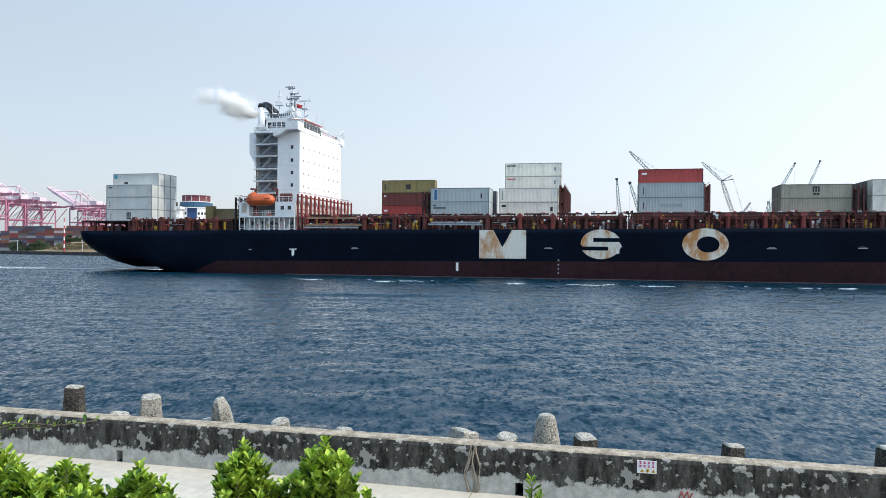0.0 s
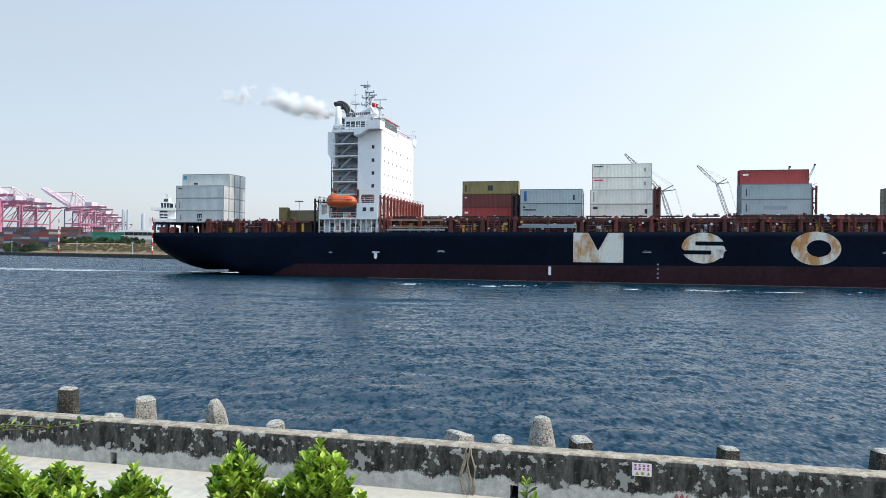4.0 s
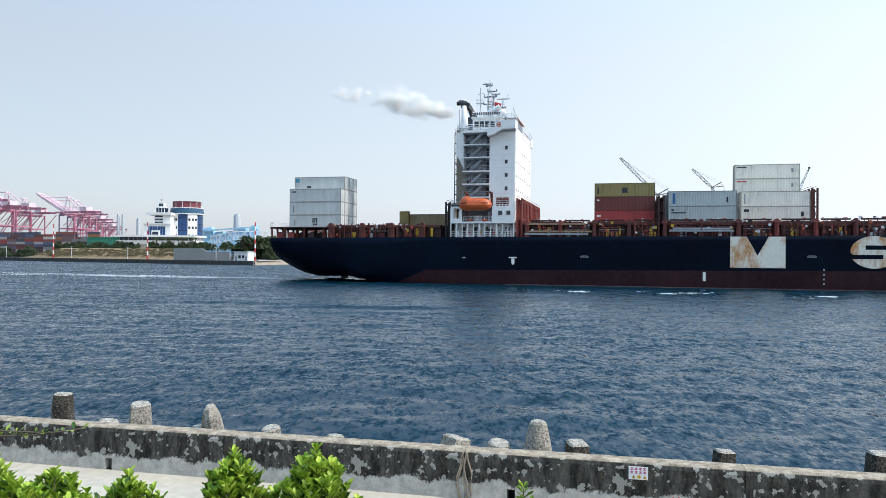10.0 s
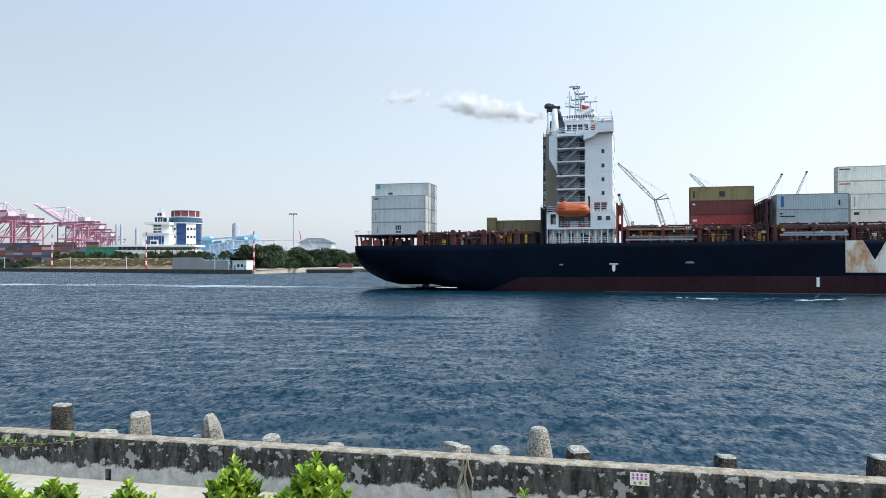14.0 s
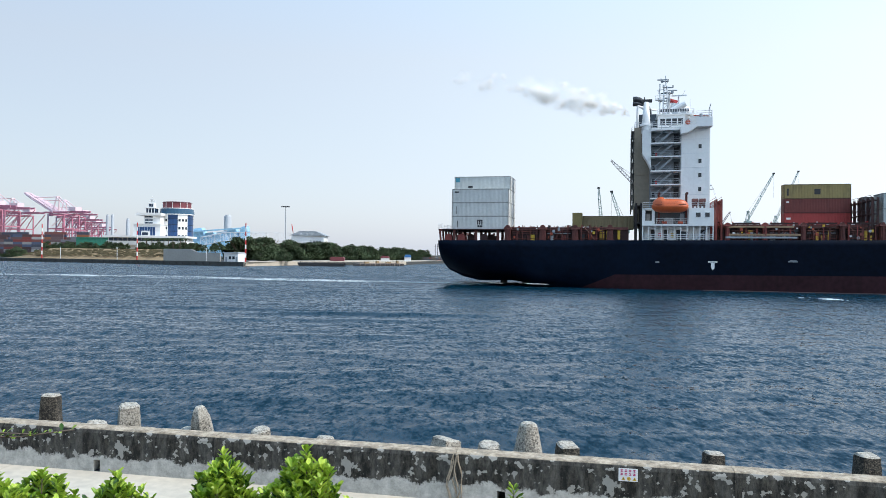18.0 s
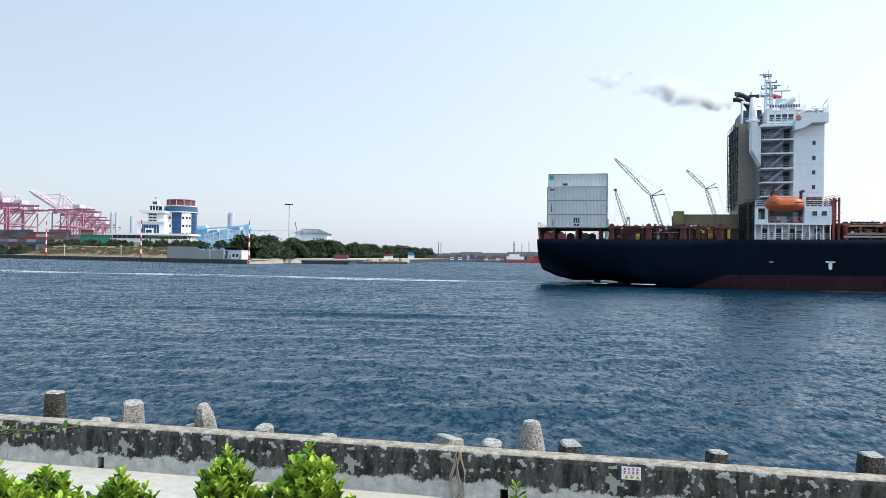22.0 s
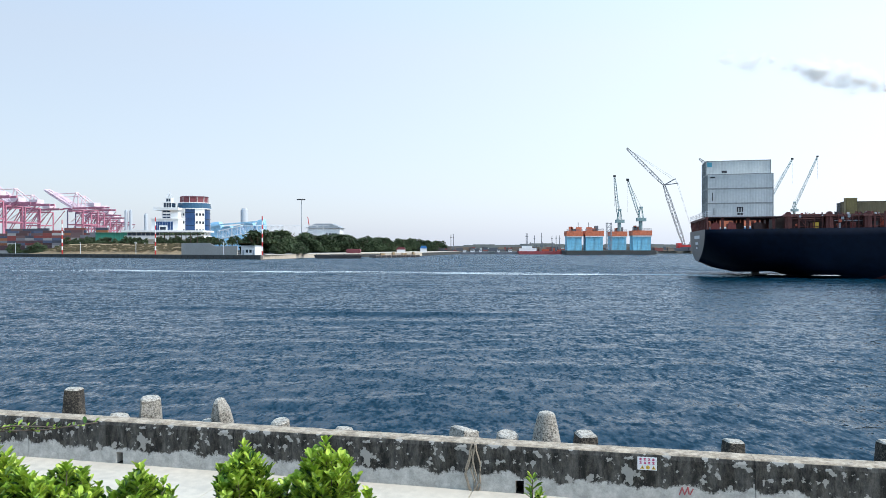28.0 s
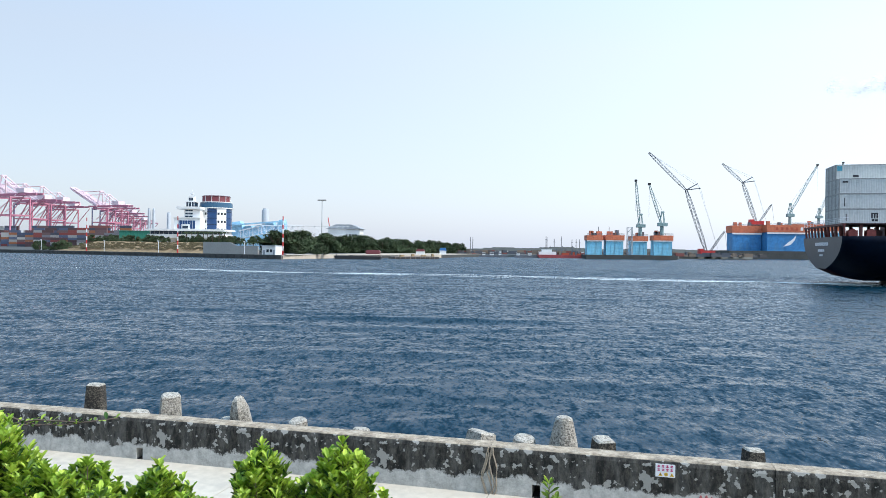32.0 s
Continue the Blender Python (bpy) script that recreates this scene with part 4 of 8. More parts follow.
    for i in range(7):
        for j in range(5):
            bm = bm_()
            y = 11.9 + j * 2.05
            z = 17.2 + i * 2.15
            box(bm, 37.42, 37.62, y, y + 1.8, z, z + 1.85)
            part("casing_louvre", bm, BLACK, SHIP)
    for z in (16.6, 18.8, 21, 23.2, 25.4, 27.6, 29.8, 31.9):
        bm = bm_()
        box(bm, 37.05, 37.6, 11.6, BEAM - 9.8, z - 0.06, z + 0.06)
        rail(bm, [(37.1, 11.7, z), (37.1, BEAM - 9.9, z)], 1.0, 0.04, 2.5)
        part("casing_walkway", bm, BLACK, SHIP)
    for j in range(6):
        bm = bm_()
        y = 11.7 + j * 2.1
        box(bm, 37.0, 37.16, y - 0.08, y + 0.08, 15.4, 32.0)
        part("casing_post", bm, BLACK, SHIP)
    bm = bm_()
    pts = [(40.6, 30.9), (39.0, 30.9), (39.0, 26.4), (39.8, 25.0), (40.6, 23.4)]
    prism(bm, pts, 3.2, lambda u, v, w: Vector((u, 4.6 + w, v)))
    part("vent_trunk", bm, WHITE, SHIP)
    bm = bm_()
    tube(bm, (39.8, 8.7, 31.0), (39.8, 8.7, 37.2), 0.95, 16, 0.5)
    part("vent_post", bm, WHITE, SHIP, smooth=True)
    bm = bm_()
    tube(bm, (39.8, 8.7, 32.4), (39.8, 8.7, 32.8), 1.25, 16)
    part("vent_collar", bm, WHITE, SHIP)
    bm = bm_()
    box(bm, 39.0, 40.9, 8.4, 9.0, 37.2, 37.75)
    tube(bm, (39.4, 8.7, 37.7), (39.4, 8.7, 38.3), 0.1, 6)
    part("vent_cap", bm, BLACK, SHIP)
    bm = bm_()
    box(bm, 38.0, 42.4, 11.5, BEAM - 10.2, 32.6, 35.4, taper=0.5)
    part("funnel", bm, mat("dark_blue_funnel_paint", (0.03, 0.045, 0.06), 0.5, var=0.2), SHIP)
    for y, h in ((12.5, 38.6), (14.6, 39.3), (16.8, 38.6)):
        bm = bm_()
        hose(bm, [Vector((40.6 - 2.9 * (1 - math.cos(radians(14 * k))), y, 35.2 + (h - 35.2) * math.sin(radians(14 * k)))) for k in range(8)], 0.45, 12)
        part("exhaust_pipe", bm, BLACK, SHIP)
    bm = bm_()
    for a, b in (((37.7, 11.3, 32.6), (42.4, 11.3, 32.6)), ((37.7, 11.3, 32.6), (37.7, BEAM - 9.9, 32.6))):
        rail(bm, [a, b], 1.1, 0.04)
    part("casing_rail", bm, RAILW, SHIP)
    bm = bm_()
    tube(bm, (38.2, 11.5, 32.6), (38.2, 11.5, 37.0), 0.25, 8)
    tube(bm, (38.2, 11.5, 37.0), (42.0, 13.5, 36.4), 0.28, 8, 0.14)
    part("provision_crane", bm, WHITE, SHIP)


def bmesh_thick(bm, t):
    """Gives a flat face a thickness."""
    r = bmesh.ops.extrude_face_region(bm, geom=bm.faces[:])
    bmesh.ops.translate(bm, verts=[v for v in r["geom"] if isinstance(v, bmesh.types.BMVert)], vec=(0, t, 0))
    return bm


make_house()

RIDERS = []                                           # things that the ship carries: thing, pose in the ship's space


def ride(ob, m):
    RIDERS.append((ob, m))
    ob.matrix_basis = ship_pose(0) @ m
    return ob


def make_lifeboat():
    boat = thing("lifeboat", "orange enclosed lifeboat hanging in davits by the white deckhouse", "lifeboat")
    bm = bm_()
    n = 14
    rings = []
    for i in range(n + 1):
        x = -3.1 + 6.2 * i / n
        w = 1.35 * max(0.1, 1 - abs(x / 3.3) ** 4)
        d = 1.35 * max(0.3, 1 - abs(x / 3.5) ** 5)
        rings.append([bm.verts.new((x, w * math.cos(a), -d * math.sin(a) if a else 0)) for a in [math.pi * k / 8 for k in range(9)]])
    for a, b in zip(rings, rings[1:]):
        for k in range(8):
            bm.faces.new((a[k], a[k + 1], b[k + 1], b[k]))
        bm.faces.new((a[0], b[0], b[8], a[8]))
    bm.faces.new(rings[0])
    bm.faces.new(rings[-1])
    part("boat_hull", bm, BOATOR, boat, smooth=True)
    bm = bm_()
    rings = []
    for i in range(n + 1):
        x = -2.95 + 5.9 * i / n
        w = 1.25 * max(0.1, 1 - abs(x / 3.2) ** 4)
        d = (1.35 if x < -1.0 else 0.95) * max(0.2, 1 - abs(x / 3.2) ** 5)
        rings.append([bm.verts.new((x, w * math.cos(a), d * math.sin(a))) for a in [math.pi * k / 8 for k in range(9)]])
    for a, b in zip(rings, rings[1:]):
        for k in range(8):
            bm.faces.new((a[k], a[k + 1], b[k + 1], b[k]))
    bm.faces.new(rings[0])
    bm.faces.new(rings[-1])
    part("canopy", bm, BOATOR, boat, smooth=True)
    bm = bm_()
    box(bm, -2.6, 2.6, -1.3, -1.2, -0.12, 0.06)
    part("fender", bm, mat("dark_orange_rubber", (0.3, 0.06, 0.02), 0.7), boat)
    for x in (-1.6, -0.4, 0.8):
        bm = bm_()
        box(bm, x, x + 0.5, -1.12, -1.0, 0.18, 0.42)
        part("port", bm, GLASS, boat)
    boat.scale = (1.06, 1.06, 1.12)
    return ride(boat, pose(43.95, 0.3, 16.0) @ Matrix.Diagonal((1.06, 1.06, 1.12, 1)))


make_lifeboat()

# ---- containers ----
C_LEN, C_W = 12.192, 2.438


def container_meshes(h):
    """Meshes of one box: frame, side, end, roof, floor."""
    out = {}
    bm = bm_()
    for x in (0, C_LEN - 0.16):
        for y in (0, C_W - 0.16):
            box(bm, x, x + 0.16, y, y + 0.16, 0, h)
    for y in (0, C_W - 0.12):
        for z in (0, h - 0.12):
            box(bm, 0.16, C_LEN - 0.16, y, y + 0.12, z, z + 0.12)
    for x in (0, C_LEN - 0.12):
        for z in (0, h - 0.12):
            box(bm, x, x + 0.12, 0.16, C_W - 0.16, z, z + 0.12)
    out["frame"] = bm
    bm = bm_()
    n = 42
    prev = None
    for k in range(4 * n + 1):
        x = 0.16 + (C_LEN - 0.32) * k / (4 * n)
        d = (0.035, 0.035, 0.058, 0.058)[k % 4]
        cur = (bm.verts.new((x, d, 0.12)), bm.verts.new((x, d, h - 0.12)))
        if prev:
            bm.faces.new((prev[0], cur[0], cur[1], prev[1]))
        prev = cur
    out["side_panel"] = bm
    bm = bm_()
    box(bm, 0.04, 0.10, 0.16, C_W / 2 - 0.01, 0.12, h - 0.12)
    out["door"] = bm
    bm = bm_()
    tube(bm, (0.02, 0.4, 0.1), (0.02, 0.4, h - 0.1), 0.025, 5)
    box(bm, -0.01, 0.03, 0.32, 0.48, 1.0, 1.1)
    out["lock_bar"] = bm
    bm = bm_()
    prev = None
    for k in range(33):
        y = 0.16 + (C_W - 0.32) * k / 32
        d = (0.035, 0.035, 0.058, 0.058)[k % 4]
        cur = (bm.verts.new((C_LEN - d, y, 0.12)), bm.verts.new((C_LEN - d, y, h - 0.12)))
        if prev:
            bm.faces.new((prev[0], cur[0], cur[1], prev[1]))
        prev = cur
    out["front_wall"] = bm
    bm = bm_()
    box(bm, 0.1, C_LEN - 0.1, 0.1, C_W - 0.1, h - 0.06, h - 0.02)
    out["roof"] = bm
    return out


CONT = {}


def container_kind(color, h, material, frame_mat):
    if (color, h) not in CONT:
        CONT[(color, h)] = {k: mesh_of(k, b, frame_mat if k in ("frame", "lock_bar") else material) for k, b in container_meshes(h).items()}
    return CONT[(color, h)]


BOXES = {}


def paint(name, c, rust=0.2):
    # Half-tone frames paint in the shade of the gaps between stacked boxes.
    BOXES[name] = (mat("container_paint_" + name, c, 0.55, var=0.1, rnd=0.07, scale=0.5, dirt=rust, dirt_color=tuple(v * 0.45 for v in c)),
                   mat("container_frame_" + name, tuple(v * 0.5 for v in c), 0.6, var=0.25, dirt=0.5, dirt_color=tuple(v * 0.25 for v in c)))


paint("light grey", (0.56, 0.575, 0.555), 0.2)
paint("blue grey", (0.42, 0.465, 0.46))
paint("white", (0.8, 0.76, 0.66), 0.3)
paint("ochre", (0.25, 0.2, 0.075), 0.45)
paint("tan", (0.2, 0.155, 0.078), 0.45)
paint("maroon", (0.14, 0.03, 0.025), 0.3)
paint("red", (0.35, 0.045, 0.04), 0.3)
paint("beige", (0.36, 0.33, 0.26), 0.3)
paint("dark grey", (0.12, 0.13, 0.14), 0.3)
paint("blue", (0.03, 0.09, 0.28), 0.2)
INK = mat("dark_logo_paint", (0.03, 0.03, 0.035), 0.6, var=0.1)
BLUEINK = mat("blue_logo_paint", (0.02, 0.12, 0.3), 0.6, var=0.1)
TEALINK = mat("teal_logo_paint", (0.06, 0.28, 0.36), 0.6, var=0.1)


def container(color, x, y, z, h=2.896, marks=()):
    """marks: (x, z, width, height, material) of plain painted shapes on its near side."""
    m, fm = BOXES[color]
    c = thing("shipping_container", f"{color} forty-foot shipping container stacked on the ship", "container", group="containers on the ship")
    kit = container_kind(color, h, m, fm)
    for k in ("frame", "front_wall", "roof"):
        part(k, kit[k], None, c)
    for leaf in (0.0, C_W / 2 - 0.15):
        d = part("door", kit["door"], None, c)
        d.location.y = leaf
        for bar in (0.0, 0.45):
            part("lock_bar", kit["lock_bar"], None, d).location.y = bar
    near = part("side_panel", kit["side_panel"], None, c)
    o = part("side_panel", kit["side_panel"], None, c)
    o.matrix_basis = Matrix.Translation((C_LEN, C_W, 0)) @ Matrix.Rotation(math.pi, 4, 'Z')
    for mx, mz, w, hh, im in marks:
        bm = bm_()
        box(bm, mx, mx + w, 0.015, 0.03, mz, mz + hh)
        part("painted_mark", bm, im, near)
    return ride(c, pose(x, y, z))


def load_cargo():
    HC = 2.896
    p = 2.5
    logo = [(5.5, 1.15, 0.28, 0.8, INK), (5.95, 1.15, 0.28, 0.8, INK), (6.4, 1.15, 0.28, 0.8, INK), (5.5, 1.95, 1.18, 0.22, INK), (5.6, 0.6, 0.45, 0.4, INK), (6.15, 0.6, 0.5, 0.4, INK)]
    small = [(0.6, 2.1, 0.9, 0.3, INK)]
    for r in range(4):
        for k in range(3):
            mk = () if r else (logo + [(1.2, 0.6, 0.14, 1.4, INK)], [(0.9, 0.5, 0.14, 1.6, INK)], small)[k]
            container("light grey", 0.0, 8.4 + r * p, 11.43 + k * HC, HC, mk)
    for r in range(1, 4):
        container("light grey", 0.0, 8.4 + r * p, 11.43 + 3 * HC, HC, [(0.25, 1.7, 0.9, 0.9, TEALINK), (3.0, 0.45, 1.0, 0.45, INK)] if r == 1 else ())
    h = 2.591
    # a low ochre box behind the house and a dark one beside it
    container("tan", 25.4, 11.2, 11.82, 2.7, ((0.5, 1.2, 0.3, 0.4, INK),))
    container("dark grey", 25.4, 13.8, 11.82, h, ())
    for k, c in enumerate(("red", "maroon", "ochre")):
        container(c, 66.6, 14.3, 12.42 + k * 2.84, 2.84, [((0.5, 1.5, 0.8, 0.4, WHITE),), ((0.5, 2.0, 0.5, 0.3, WHITE),), ((5.6, 0.8, 1.1, 1.1, INK), (0.6, 0.6, 0.3, 1.4, INK))][k])
    for r in range(2):
        for k in range(2):
            container("blue grey", 80.7, 2.8 + r * p, 12.42 + k * 2.82, HC, () if r else [((0.6, 2.0, 0.5, 0.3, INK), (0.6, 1.5, 2.6, 0.25, INK)), ((0.8, 0.5, 0.5, 2.0, BLUEINK), (10.4, 0.7, 0.3, 1.0, INK))][k])
    container("dark grey", 80.5, 13.1, 12.42, HC)
    container("dark grey", 80.5, 13.1, 12.42 + HC, HC)
    for r in range(2):
        for k in range(2):
            container("white", 94.2, 7.2 + r * p, 12.5 + k * HC, HC, () if r else [((0.6, 1.9, 0.9, 0.5, INK), (10.6, 1.0, 0.5, 0.9, INK)), ((0.6, 0.5, 0.25, 1.9, GREYST),)][k])
    for k in range(4):
        container("white", 94.3, 15.9, 12.85 + k * HC, HC, ((0.4, 2.25, 1.9, 0.22, INK if k == 3 else REDP), (10.6, 1.2, 0.4, 0.8, GREYST)) if k > 1 else ())
    for r in range(2):
        for k in range(2):
            container("blue grey", 122.1, 4.4 + r * p, 13.1 + k * HC, HC, () if r else [((0.9, 0.6, 0.16, 1.4, INK), (4.0, 1.0, 4.0, 0.7, GREYST)), ((0.9, 0.6, 0.16, 1.4, INK),)][k])
    container("red", 122.2, 6.9, 13.1 + 2 * HC, HC, ((0.6, 1.8, 1.0, 0.35, WHITE),))
    for r in range(3):
        for k in range(2):
            container("beige", 147.6, 3.2 + r * p, 13.0 + k * h, h, () if r or k == 0 else logo)
    for r in range(6):
        for k in range(2):
            container("white" if r == 0 else "dark grey", 162.4, 1.4 + r * p, 13.0 + k * HC, HC, ())


load_cargo()


# pieces that belong to one part of the ship go under it
NEST = {
    "hull": ("painted_block", "painted_oval", "painted_ring", "side_mark", "load_mark", "draught_mark", "stern_bar"),
    "tower": ("tower_window", "tower_door", "weld_seam", "stair_platform", "stair_flight", "stair_wall", "platform_rail"),
    "wheelhouse": ("bridge_window", "name_bar", "orange_rail", "bridge_roof", "wheelhouse_front", "front_roof", "orange_edge"),
    "casing": ("casing_louvre", "casing_post", "casing_walkway", "casing_rail"),
    "funnel": ("exhaust_pipe",),
    "gallery_deck": ("gallery_post", "gallery_rail", "gallery_door", "gallery_wall"),
    "vent_post": ("vent_collar", "vent_cap"),
    "stern_platform": ("stern_support", "stern_rail", "stern_beam", "stern_post"),
}


def nest():
    parts = list(SHIP.children)
    for host, names in NEST.items():
        h = [o for o in parts if o.name.split(".")[0] == host][0]
        for o in parts:
            if o.name.split(".")[0] in names and not o.children:
                o.parent = h


nest()
# ---- water ----
def wave_heights(x, y):
    """Sum of many wind waves, with the low crests of the ship's wash; the short ripples are in the surface's material."""
    r = np.hypot(x, y)
    rs = np.random.RandomState(7)
    h = np.zeros_like(x)
    for k in range(60):
        length = 1.6 * (7.0 / 1.6) ** rs.rand()
        a = -1.72 + rs.normal(0, 0.6)
        q = 2 * math.pi / length
        ph = q * (x * math.cos(a) + y * math.sin(a)) + rs.rand() * 6.28 + 0.9 * np.sin(0.05 * x + rs.rand() * 6) * np.sin(0.07 * y + rs.rand() * 6)
        h += 0.0016 * length ** 0.9 * (np.sin(ph) + 0.25 * np.sin(2 * ph + 0.6)) * np.clip(2.0 - r / (60 * length), 0, 1)
    h *= 0.75 + 0.5 * np.sin(0.021 * x + 0.8 * np.sin(0.017 * y)) * np.sin(0.033 * y + 1.0)
    for off, amp in ((74.5, 0.34), (79.5, 0.18), (68.5, 0.14), (56.0, 0.09), (45.0, 0.08), (101.0, 0.14)):
        d = y - (off + 1.3 * np.sin(0.06 * x + off) + 0.6 * np.sin(0.23 * x + 2 * off))
        h += amp * np.exp(-(d / 1.25) ** 2) * np.clip(0.1 + 1.2 * np.sin(0.11 * x + off) * np.sin(0.037 * x + 2 * off), 0, 1)
    return h * np.clip(1 - r / 1200, 0.0, 1)


def make_water():
    rad = [2.5]
    while rad[-1] < 4200:
        rad.append(rad[-1] * (1.0042 if rad[-1] < 130 else 1.0055 if rad[-1] < 620 else 1.06) + 0.01)
    ang = [-180 + 6 * i for i in range(23)] + [-42 + 0.15 * i for i in range(561)] + [48 + 6 * i for i in range(22)]
    n = len(ang)
    rr, aa = np.meshgrid(np.array(rad), np.radians(np.array(ang)), indexing="ij")
    x, y = rr * np.sin(aa), rr * np.cos(aa)
    z = np.where((np.abs(aa) < radians(43)) & (rr < 1100), wave_heights(x, y), 0.0)
    co = np.stack([x, y, z], -1).reshape(-1, 3)
    i, j = np.meshgrid(np.arange(len(rad) - 1), np.arange(n), indexing="ij")
    a, b = (i * n + j).ravel(), (i * n + (j + 1) % n).ravel()
    quads = np.stack([a, a + n, b + n, b], -1)
    me = bpy.data.meshes.new("water")
    me.vertices.add(len(co))
    me.vertices.foreach_set("co", co.ravel())
    me.loops.add(quads.size)
    me.loops.foreach_set("vertex_index", quads.ravel())
    me.polygons.add(len(quads))
    me.polygons.foreach_set("loop_start", np.arange(0, quads.size, 4))
    me.polygons.foreach_set("loop_total", np.full(len(quads), 4))
    me.update(calc_edges=True)
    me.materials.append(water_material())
    me.polygons.foreach_set("use_smooth", [True] * len(me.polygons))
    w = new("water", me)
    return tagged(w, "dark blue choppy harbour water", "water", kind="structure")


WATER = make_water()

FOAM = mat("white_sea_foam", (0.72, 0.78, 0.8), 0.8, var=0.2, scale=3)


def foam_streak(label, path, n, width, rng, size, wave=0.09, gap=0.12):
    """Broken white water: many small flakes along a line."""
    bm = bm_()
    for _ in range(n):
        f = rng.random()
        k = f * (len(path) - 1)
        i = min(int(k), len(path) - 2)
        p = Vector(path[i]).lerp(Vector(path[i + 1]), k - i)
        p += Vector((rng.gauss(0, width * 0.6), rng.gauss(0, width), 0))
        if noise.noise(Vector((p.x * wave, p.y * 0.35, 4))) + rng.gauss(0, 0.1) < gap:
            continue
        s = size * rng.uniform(0.3, 1.4)
        z = 0.10 + 0.05 * rng.random()
        ring = [bm.verts.new((p.x + s * (1.6 + 0.6 * rng.random()) * math.cos(a), p.y + s * (0.5 + 0.4 * rng.random()) * math.sin(a), z)) for a in [k * math.pi / 3 for k in range(6)]]
        c = bm.verts.new((p.x, p.y, z + 0.12 * s))
        for k in range(6):
            bm.faces.new((ring[k], ring[(k + 1) % 6], c))
    ob = part("foam", bm, FOAM)
    return tagged(ob, label, "foam", kind="stuff")


RNG = random.Random(5)
# the wash left along the ship's track, then broken water that goes along with the hull
A0, B0 = ship_pose(0) @ Vector((0, 9, 0)), ship_pose(32) @ Vector((4, 9, 0))
foam_streak("thin white wake streak on the dark water", [A0 + (A0 - B0) * 0.6, A0 + (A0 - B0) * 0.02], 2600, 1.3, RNG, 0.1, 0.06, 0.16)
CHURN = [(4 - 150 * (k / 12) ** 1.8, 9 + 0.6 * math.sin(k), 0) for k in range(13)]
STERNWAKE = foam_streak("white churned line of wake astern of the ship", CHURN, 30000, 3.2, RNG, 0.1, 0.06, 0.06)
BOWFOAM = foam_streak("small white wave crests beside the moving hull", [(62, -23, 0), (95, -24, 0), (130, -22, 0), (190, -19, 0)], 6500, 1.4, RNG, 0.17, 0.22, 0.43)
# The next two ride half a metre above the water, placed for the camera.
STERNFOAM = foam_streak("white foam flakes raised beside the ship's stern to fit the view", [(17.4, -0.4, 0), (20.8, -0.9, 0)], 700, 0.18, RNG, 0.24, 0.09, -1.0)
COUNTERFOAM = foam_streak("thin line of white flakes raised beside the ship's counter", [(9.8, -0.4, 0), (12.2, -0.6, 0)], 130, 0.15, RNG, 0.22, 0.09, -1.0)

# ---- far shore ----
FAR_X, FAR_Y = 1.021, 1.088                            # stretch of the far shore, across and away, to fit the camera's view


def spot(x, y, z, rx=0, ry=0, rz=0):
    return pose(x * FAR_X, y * FAR_Y, z, rx, ry, rz)



QUAY = mat("weathered_quay_concrete", (0.055, 0.057, 0.054), 0.85, var=0.3, scale=0.5, dirt=0.6, dirt_color=(0.06, 0.06, 0.055))
SAND = mat("pale_sand_and_concrete", (0.46, 0.4, 0.32), 0.9, var=0.25, scale=0.3)
DRYGRASS = mat("dry_grass_bank", (0.27, 0.19, 0.105), 0.95, var=0.35, scale=0.6, dirt=0.5, dirt_color=(0.17, 0.125, 0.06), bump=0.4)
LEAF = mat("dark_green_leaves", (0.068, 0.095, 0.052), 0.85, var=0.5, scale=0.8, rnd=0.25, spec=0.08)
BARK = mat("grey_brown_bark", (0.12, 0.09, 0.07), 0.9, var=0.3)
SHOREWHITE = mat("white_building_render", (0.76, 0.76, 0.75), 0.6, var=0.05, scale=0.2)
BLUEGLASS = mat("blue_mirror_glass", (0.018, 0.06, 0.16), 0.3, var=0.15, spec=0.35)
ROOFRED = mat("red_roof_panels", (0.17, 0.04, 0.05), 0.6, var=0.15)
# Distance haze is mixed into the cranes' red, which turns it pink.
CRANERED = mat("hazed_red_crane_paint", (0.52, 0.19, 0.26), 0.6, var=0.12)
CRANEWHITE = mat("pale_crane_paint", (0.76, 0.58, 0.62), 0.6, var=0.12)
GREENP = mat("green_sheet_wall", (0.03, 0.2, 0.13), 0.6, var=0.15)
PALEBLUE = mat("pale_blue_plant_steel", (0.3, 0.53, 0.7), 0.6, var=0.3, scale=0.08)
PALEGREY = mat("hazy_grey_concrete", (0.5, 0.54, 0.58), 0.7, var=0.08)
GREYWALL = mat("plain_grey_wall", (0.34, 0.325, 0.3), 0.8, var=0.08, scale=0.3)
CYAN = mat("light_blue_dock_paint", (0.2, 0.52, 0.68), 0.6, var=0.25, scale=0.15, dirt=0.45, dirt_color=(0.14, 0.24, 0.3))
DOCKBLUE = mat("strong_blue_dock_paint", (0.035, 0.2, 0.44), 0.6, var=0.3, scale=0.12, dirt=0.4, dirt_color=(0.1, 0.26, 0.4))
DOCKORANGE = mat("orange_red_dock_paint", (0.56, 0.15, 0.07), 0.6, var=0.3, scale=0.2, dirt=0.4, dirt_color=(0.25, 0.08, 0.05))
CRANEGREY = mat("grey_green_lattice_paint", (0.22, 0.32, 0.32), 0.6, var=0.1)
LATTICE = mat("dark_lattice_steel", (0.12, 0.13, 0.15), 0.6, var=0.2)
HILL = mat("distant_low_land", (0.16, 0.17, 0.16), 0.95, var=0.2, scale=0.02)


